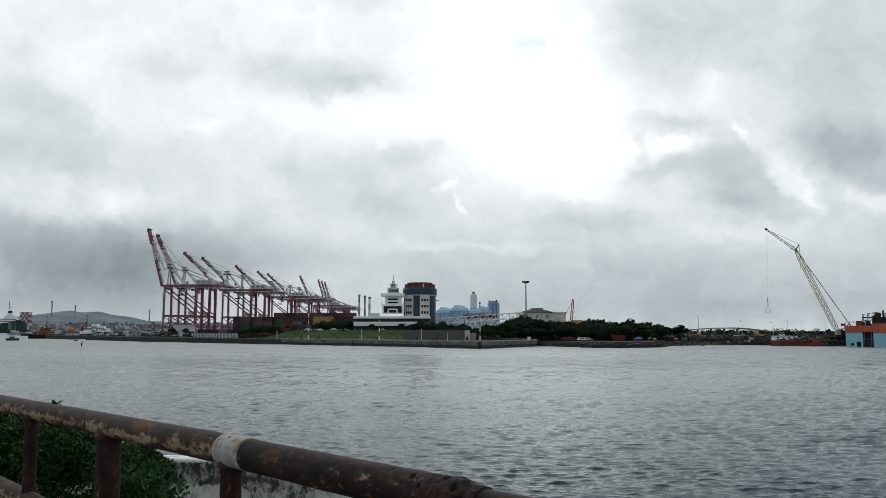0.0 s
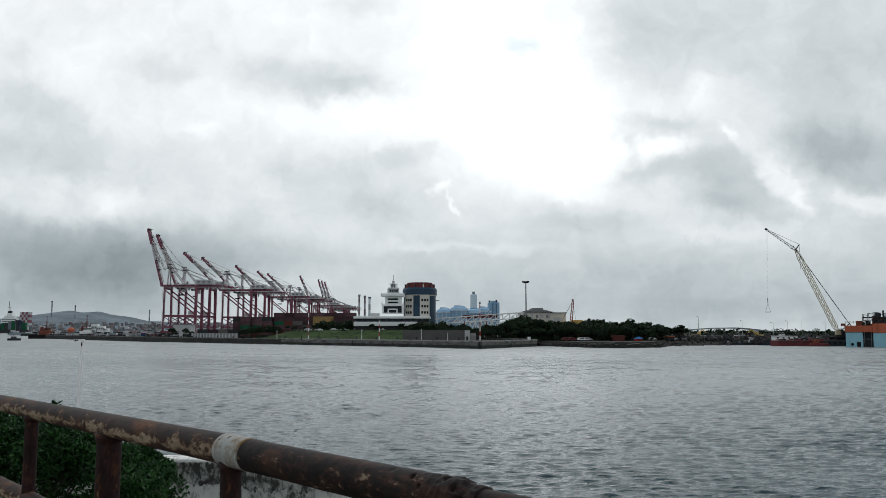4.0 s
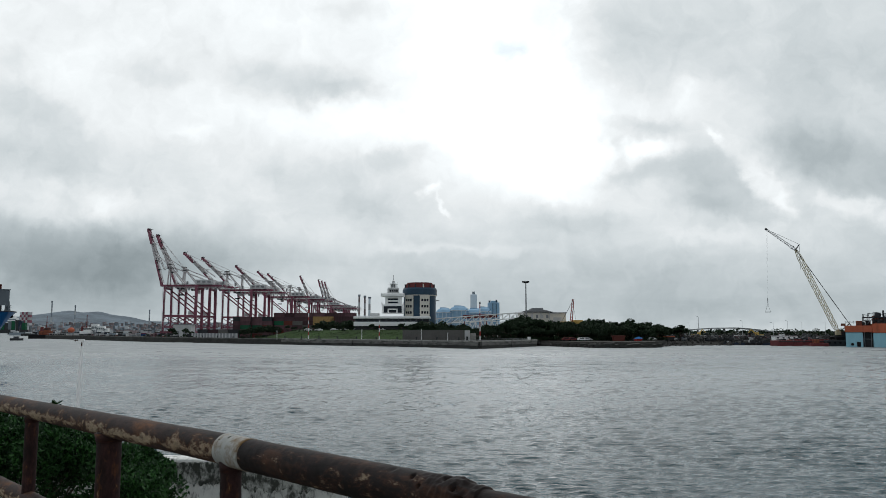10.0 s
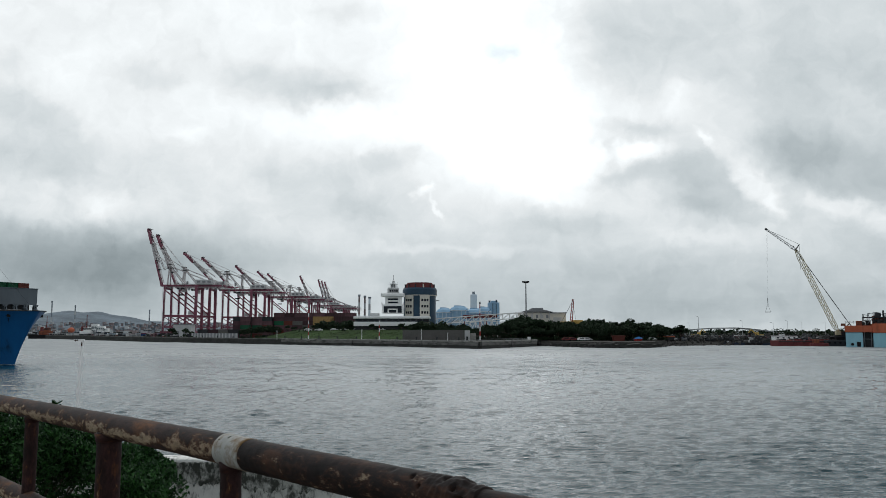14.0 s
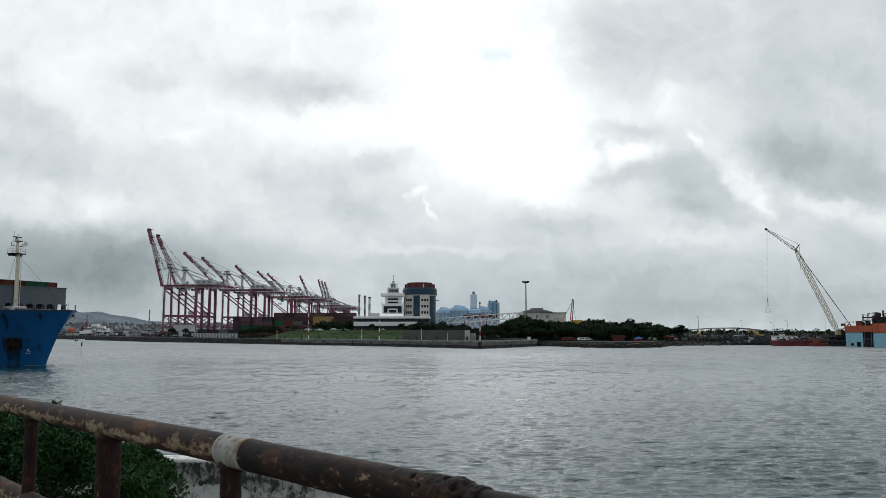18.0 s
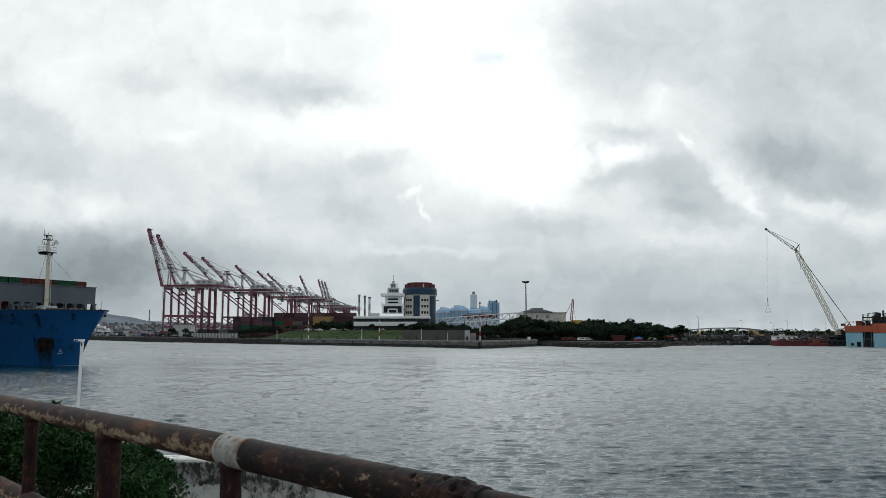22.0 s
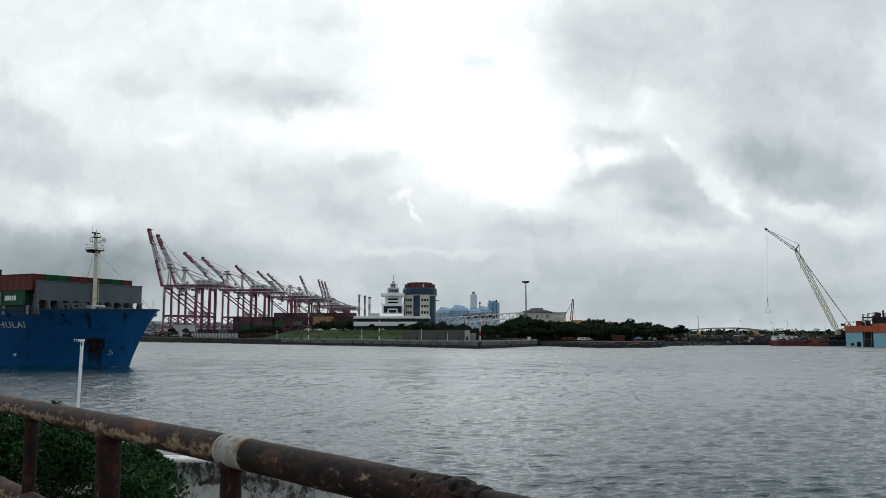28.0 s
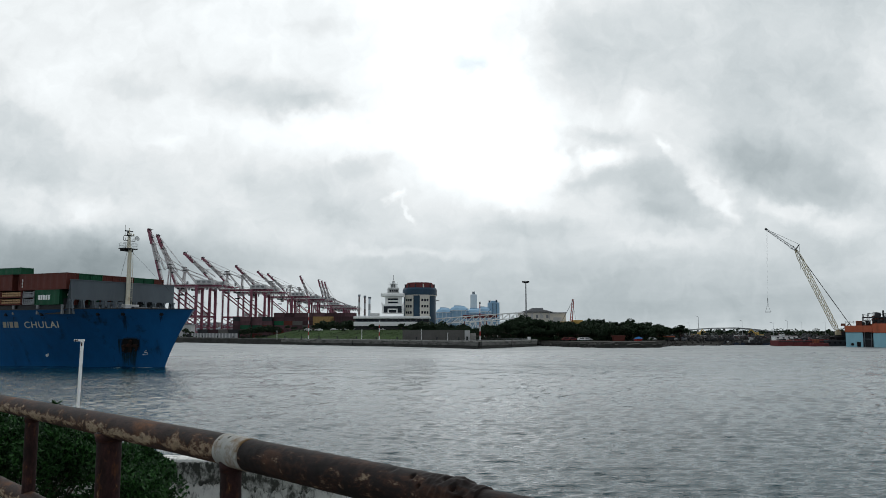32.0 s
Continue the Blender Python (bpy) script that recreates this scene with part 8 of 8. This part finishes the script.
def run(p, q):
    """The pose of a pipe that lies along its own x from p to q."""
    p, q = Vector(p), Vector(q)
    ax = (q - p).normalized()
    side = ax.cross(Vector((0, 0, 1)) if abs(ax.z) < 0.9 else Vector((1, 0, 0))).normalized()
    up = side.cross(ax).normalized()
    m = Matrix((ax, side, up)).transposed().to_4x4()
    m.translation = p
    return m


def pipe(name, p, q, r, seed, rings, material, parent, label="", n=40, rough=0.0012, dents=(), torn=0.0):
    """A pipe whose skin is uneven with corrosion."""
    bm = bmesh.new()
    L = (Vector(q) - Vector(p)).length
    prev = None
    for i in range(rings + 1):
        k = i / rings
        ring = []
        for j in range(n):
            a = 2 * math.pi * j / n
            d = Vector((0, math.cos(a), math.sin(a)))
            c = Vector((L * k, 0, 0)) + d * r
            rr = r + rough * noise.noise(c * 22 + Vector((seed, 0, 0))) + 0.9 * rough * noise.noise(c * 38 + Vector((0, seed, 0)))
            for s, aa, wd, wa, dep in dents:
                da = math.atan2(math.sin(a - aa), math.cos(a - aa))
                rr += dep * math.exp(-((k - s) / wd) ** 2 - (da / wa) ** 2)
            if torn:
                # the wall thins raggedly to nothing at the end
                edge = 0.93 + 0.09 * noise.noise(Vector((3.0 * math.cos(a), 3.0 * math.sin(a), seed))) + 0.03 * noise.noise(Vector((9 * math.cos(a), 9 * math.sin(a), seed)))
                rr += 0.0035 * min(1.0, max(0.0, (k - 0.78) / 0.1)) * noise.noise(c * 75 + Vector((0, 0, seed)))
                if k > edge:
                    rr -= torn * min(1.0, (k - edge) / 0.012)
            ring.append(bm.verts.new(Vector((L * k, 0, 0)) + d * rr))
        if prev:
            for j in range(n):
                bm.faces.new((prev[j], prev[(j + 1) % n], ring[(j + 1) % n], ring[j]))
        else:
            bm.faces.new(ring[::-1])
        prev = ring
    bm.faces.new(prev)
    ob = part(name, bm, material, parent, label, smooth=True)
    ob.matrix_basis = run(p, q)
    return ob


def railing():
    r = thing("pipe_railing", Matrix(), "rusty steel pipe railing with flaking cream paint", "railing")
    pipe("top_rail", rail_point(-0.9), rail_point(0.84), 0.055, 1.0, 220, M_PIPE, r, "top rail flaking from cream paint to brown rust")
    pipe("top_rail_end", rail_point(0.862, 0.0035), rail_point(1.15, 0.0105), 0.0545, 6.0, 420, M_PIPE3, r, "dark corroded end of the wide pipe", rough=0.0007, torn=0.0075, n=72,
         dents=((0.80, 1.0, 0.005, 0.12, -0.030), (0.835, 0.55, 0.004, 0.09, -0.025), (0.86, 1.45, 0.012, 0.3, 0.003), (0.895, 1.45, 0.006, 0.22, -0.028), (0.925, 1.7, 0.012, 0.3, 0.004), (0.935, 0.8, 0.006, 0.14, -0.028),
                (0.955, 1.35, 0.010, 0.25, 0.006), (0.965, 0.35, 0.007, 0.16, -0.025), (0.72, 1.2, 0.01, 0.2, -0.004), (0.90, 0.3, 0.02, 0.3, -0.005)))
    pipe("inner_rail", rail_point(1.12, 0.014), rail_point(2.2, 0.03), 0.0445, 2.0, 120, M_PIPE3, r)
    pipe("lower_rail", rail_point(-0.9, 0.535), rail_point(0.75, 0.535), 0.055, 3.0, 140, M_PIPE, r)
    for s, rad in ((0.198, 0.038), (0.526, 0.057), (0.833, 0.038), (-0.35, 0.038), (1.5, 0.045)):
        p = rail_point(s)
        pipe("post", (p.x, p.y, 5.38), (p.x, p.y, p.z - 0.03), rad, 4.0 + s, 60, M_PIPE2, r, "dark rust-brown post", n=20)
        bm = bmesh.new()
        tube(bm, (p.x, p.y, p.z - 0.075), (p.x, p.y, p.z - 0.035), rad * 1.06, rad * 1.2, n=20)
        part("weld", bm, M_PIPE2, r, smooth=True)
    # band of old white paint round the joint
    pipe("painted_collar", rail_point(0.822, 0.0005), rail_point(0.868, 0.0035), 0.0568, 7.0, 14, M_COLLAR, r, "collar with old white paint", n=32)

def near_ground():
    # walkway behind the railing and the bank in front of it
    d = RD.normalized()
    nrm = Vector((d.y, -d.x, 0)).normalized()
    if nrm.dot(Vector((1, 1, 0))) < 0:
        nrm = -nrm
    a, b = rail_point(-12), rail_point(12)
    bm = bmesh.new()
    e = [a + nrm * 0.25, b + nrm * 0.25, b - nrm * 9, a - nrm * 9]
    prism(bm, [(p.x, p.y) for p in e], 2.0, 5.4)
    o = part("pavement", bm, M_PAVE)
    tagged(o, "worn concrete walkway along the sea wall", "pavement", kind="structure")
    bm = bmesh.new()
    e = [a + nrm * 0.27, b + nrm * 0.27]
    prism(bm, [(p.x, p.y) for p in e] + [(b.x + 0.6, b.y + 2.0), (1.2, 5.2), (-1.2, 9.7), (-4.6, 9.8), (-4.9, 12.6), (a.x, a.y + 2.0)], -3, 4.15)
    o = part("shore_bank", bm, M_BANK)
    tagged(o, "overgrown earth bank below the walkway", "ground", kind="structure")
    # parapet with flaking plaster
    w = thing("sea_wall_parapet", pose(-3.6, 9.3, 0.07, 0, 0, -3), "low plastered parapet, white paint blackened by mould", "wall")
    part("wall_bay", soft(B((-2.2, 0, 2.0, 1.0, 0.28, 5.3)), 0.02), M_FLAKED, w)
    part("wall_bay", soft(B((1.012, 0, -3.0, 2.45, 0.28, 5.3)), 0.02), M_PLASTER, w)
    part("wall_coping", soft(B((-2.2, -0.004, 5.30, 2.45, 0.29, 5.42)), 0.015), M_FLAKED, w)
    # blackened top coat of plaster, torn off raggedly below
    for x0, x1, low in ((-2.2, 1.0, 5.15), (1.012, 2.45, 5.08)):
        bm = bmesh.new()
        n, prev = int((x1 - x0) / 0.012), None
        for i in range(n + 1):
            x = x0 + (x1 - x0) * i / n
            z = low + 0.075 * noise.noise(Vector((7 * x, 1.3, 0))) + 0.06 * noise.noise(Vector((26 * x, 4.1, 0))) + 0.02 * noise.noise(Vector((70 * x, 9.0, 0)))
            top = 5.385 + 0.014 * noise.noise(Vector((19 * x, 6.0, 0)))
            row = [bm.verts.new(c) for c in ((x, -0.002, z), (x, -0.009, z + 0.008), (x, -0.010, top - 0.01), (x, -0.003, top))]
            if prev:
                for j in range(3):
                    bm.faces.new((prev[j], row[j], row[j + 1], prev[j + 1]))
            prev = row
        part("plaster_coat", bm, M_MOULD, w, "plaster coat blackened by mould")
    # spike seen over the wall foot
    p = thing("steel_stub", pose(-2.42, 8.3, 4.1), "short dark steel stub in front of the parapet", "post")
    part("stub", T(((0, 0, 0), (0.03, 0, 0.98), 0.03, 0.02)), M_DARK, p)


def bush():
    b = thing("bush", pose(-4.1, 7.4, 4.1), "dense glossy green seaside bush behind the railing", "bush")
    rng = np.random.default_rng(3)
    for k in range(26):
        bm = bmesh.new()
        a = rng.uniform(0, 6.28)
        q = (math.cos(a) * rng.uniform(0.3, 1.4), math.sin(a) * rng.uniform(0.2, 0.9), rng.uniform(0.9, 1.9))
        m = (q[0] * 0.35, q[1] * 0.35, q[2] * 0.5)
        tube(bm, (q[0] * 0.1, q[1] * 0.1, -0.1), m, 0.022, 0.015, n=5)
        tube(bm, m, q, 0.015, 0.006, n=5)
        part("stem", bm, M_BARK, b)
    cen, rad = [], []
    fall = [(-3.0, 0.100), (-0.2, 0.102), (0.4, 0.112), (0.8, 0.128), (1.08, 0.145), (1.4, 0.168), (1.75, 0.21)]
    for k in range(270):
        x, y, r = rng.uniform(-1.9, 1.48), rng.uniform(-0.8, 0.8), rng.uniform(0.10, 0.28)
        top = 2.9 - lerp_table(fall, x) * (7.4 + y)
        cen.append((x, y, (rng.uniform(0.9, 1.0) if k % 2 else rng.uniform(0.3, 1.0)) * (top - r * 0.8)))
        rad.append(r)
    pts = []
    for c, r in zip(cen, rad):
        n = 560
        d = rng.normal(size=(n, 3))
        d /= np.linalg.norm(d, axis=1)[:, None]
        pos = np.array(c) + d * r * rng.uniform(0.5, 1.05, size=(n, 1)) ** 0.5
        t = d * 0.6 + rng.normal(size=(n, 3)) * 0.7 + np.array([0, 0, 0.35])
        t /= np.linalg.norm(t, axis=1)[:, None]
        s = np.cross(t, rng.normal(size=(n, 3)))
        s /= np.linalg.norm(s, axis=1)[:, None]
        nn = np.cross(t, s)
        L = rng.uniform(0.013, 0.030, size=(n, 1))
        w = L * rng.uniform(0.38, 0.5, size=(n, 1))
        pts.append(np.stack([pos - t * L, pos - s * w + nn * w * 0.3 + t * L * 0.15, pos + t * L, pos + s * w + nn * w * 0.3 + t * L * 0.15], axis=1).reshape(-1, 3))
    quads("foliage", np.concatenate(pts), M_LEAF_NEAR, b)
    # one shoot that stands above the rail
    bm = bmesh.new()
    tube(bm, (0.40, 0, 1.5), (0.42, 0, 2.2), 0.008, 0.005, n=5)
    part("shoot", bm, M_BARK, b)
    v = []
    for k in range(70):
        a, z = rng.uniform(0, 6.28), rng.uniform(2.04, 2.20)
        c = np.array([0.42, 0, z])
        t = np.array([math.cos(a), math.sin(a) * 0.5, rng.uniform(-0.1, 0.7)])
        t /= np.linalg.norm(t)
        s = np.cross(t, [0, 0.3, 1.0])
        s /= np.linalg.norm(s)
        L = rng.uniform(0.05, 0.09)
        v += [c, c + t * L * 0.5 + s * L * 0.36, c + t * L, c + t * L * 0.5 - s * L * 0.36]
    quads("shoot_leaves", np.array(v), M_LEAF_NEAR, b)


def white_pole():
    p = thing("white_pole", pose(-5.62, 12, 4.1), "thin white pole with a short bracket arm at its top", "pole")
    part("shaft", T(((-0.036, 0, 0), (0.02, 0, 2.74), 0.0245), n=12), M_POLE, p)
    part("bracket_arm", B((-0.10, -0.025, 2.73, 0.048, 0.025, 2.762)), M_POLE, p)
    part("bracket_clip", soft(B((0.014, -0.034, 2.655, 0.034, -0.022, 2.715)), 0.004), M_RUSTY, p, "rusted clip below the arm")
    part("arm_bolt", T(((-0.075, -0.02, 2.745), (-0.075, -0.032, 2.745), 0.016), ((-0.045, -0.02, 2.747), (-0.045, -0.031, 2.747), 0.012), n=8), M_RUSTY, p)


railing()
near_ground()
bush()
white_pole()


# ================= what moves =================
def motions():
    steps = [0.0, 0.3, 0.8] + [1.6 * k for k in range(1, 20)] + [31.2, 31.7, 32.0]
    ship_at = [(t, -62.16 + 1.959 * (t - 32), 150.9 - 0.694 * (t - 32)) for t in steps]
    walk(SHIP, [(t, pose(x, y, -0.44, 0, 0, -25)) for t, x, y in ship_at])
    walk(WASH, [(t, pose(x, y, 0, 0, 0, -25)) for t, x, y in ship_at])
    walk(LAUNCH, [(t, pose(-312.0 + 0.30 * t, 560, 0, 0, 0, 10)) for t in steps])
    walk(SKY, [(t, pose(-9.3 * (t - 17), 10.0 * (t - 17), 0)) for t in steps])
    walk(WATER, [(t, pose(-0.7 * t, -0.5 * t, 0)) for t in steps])


motions()
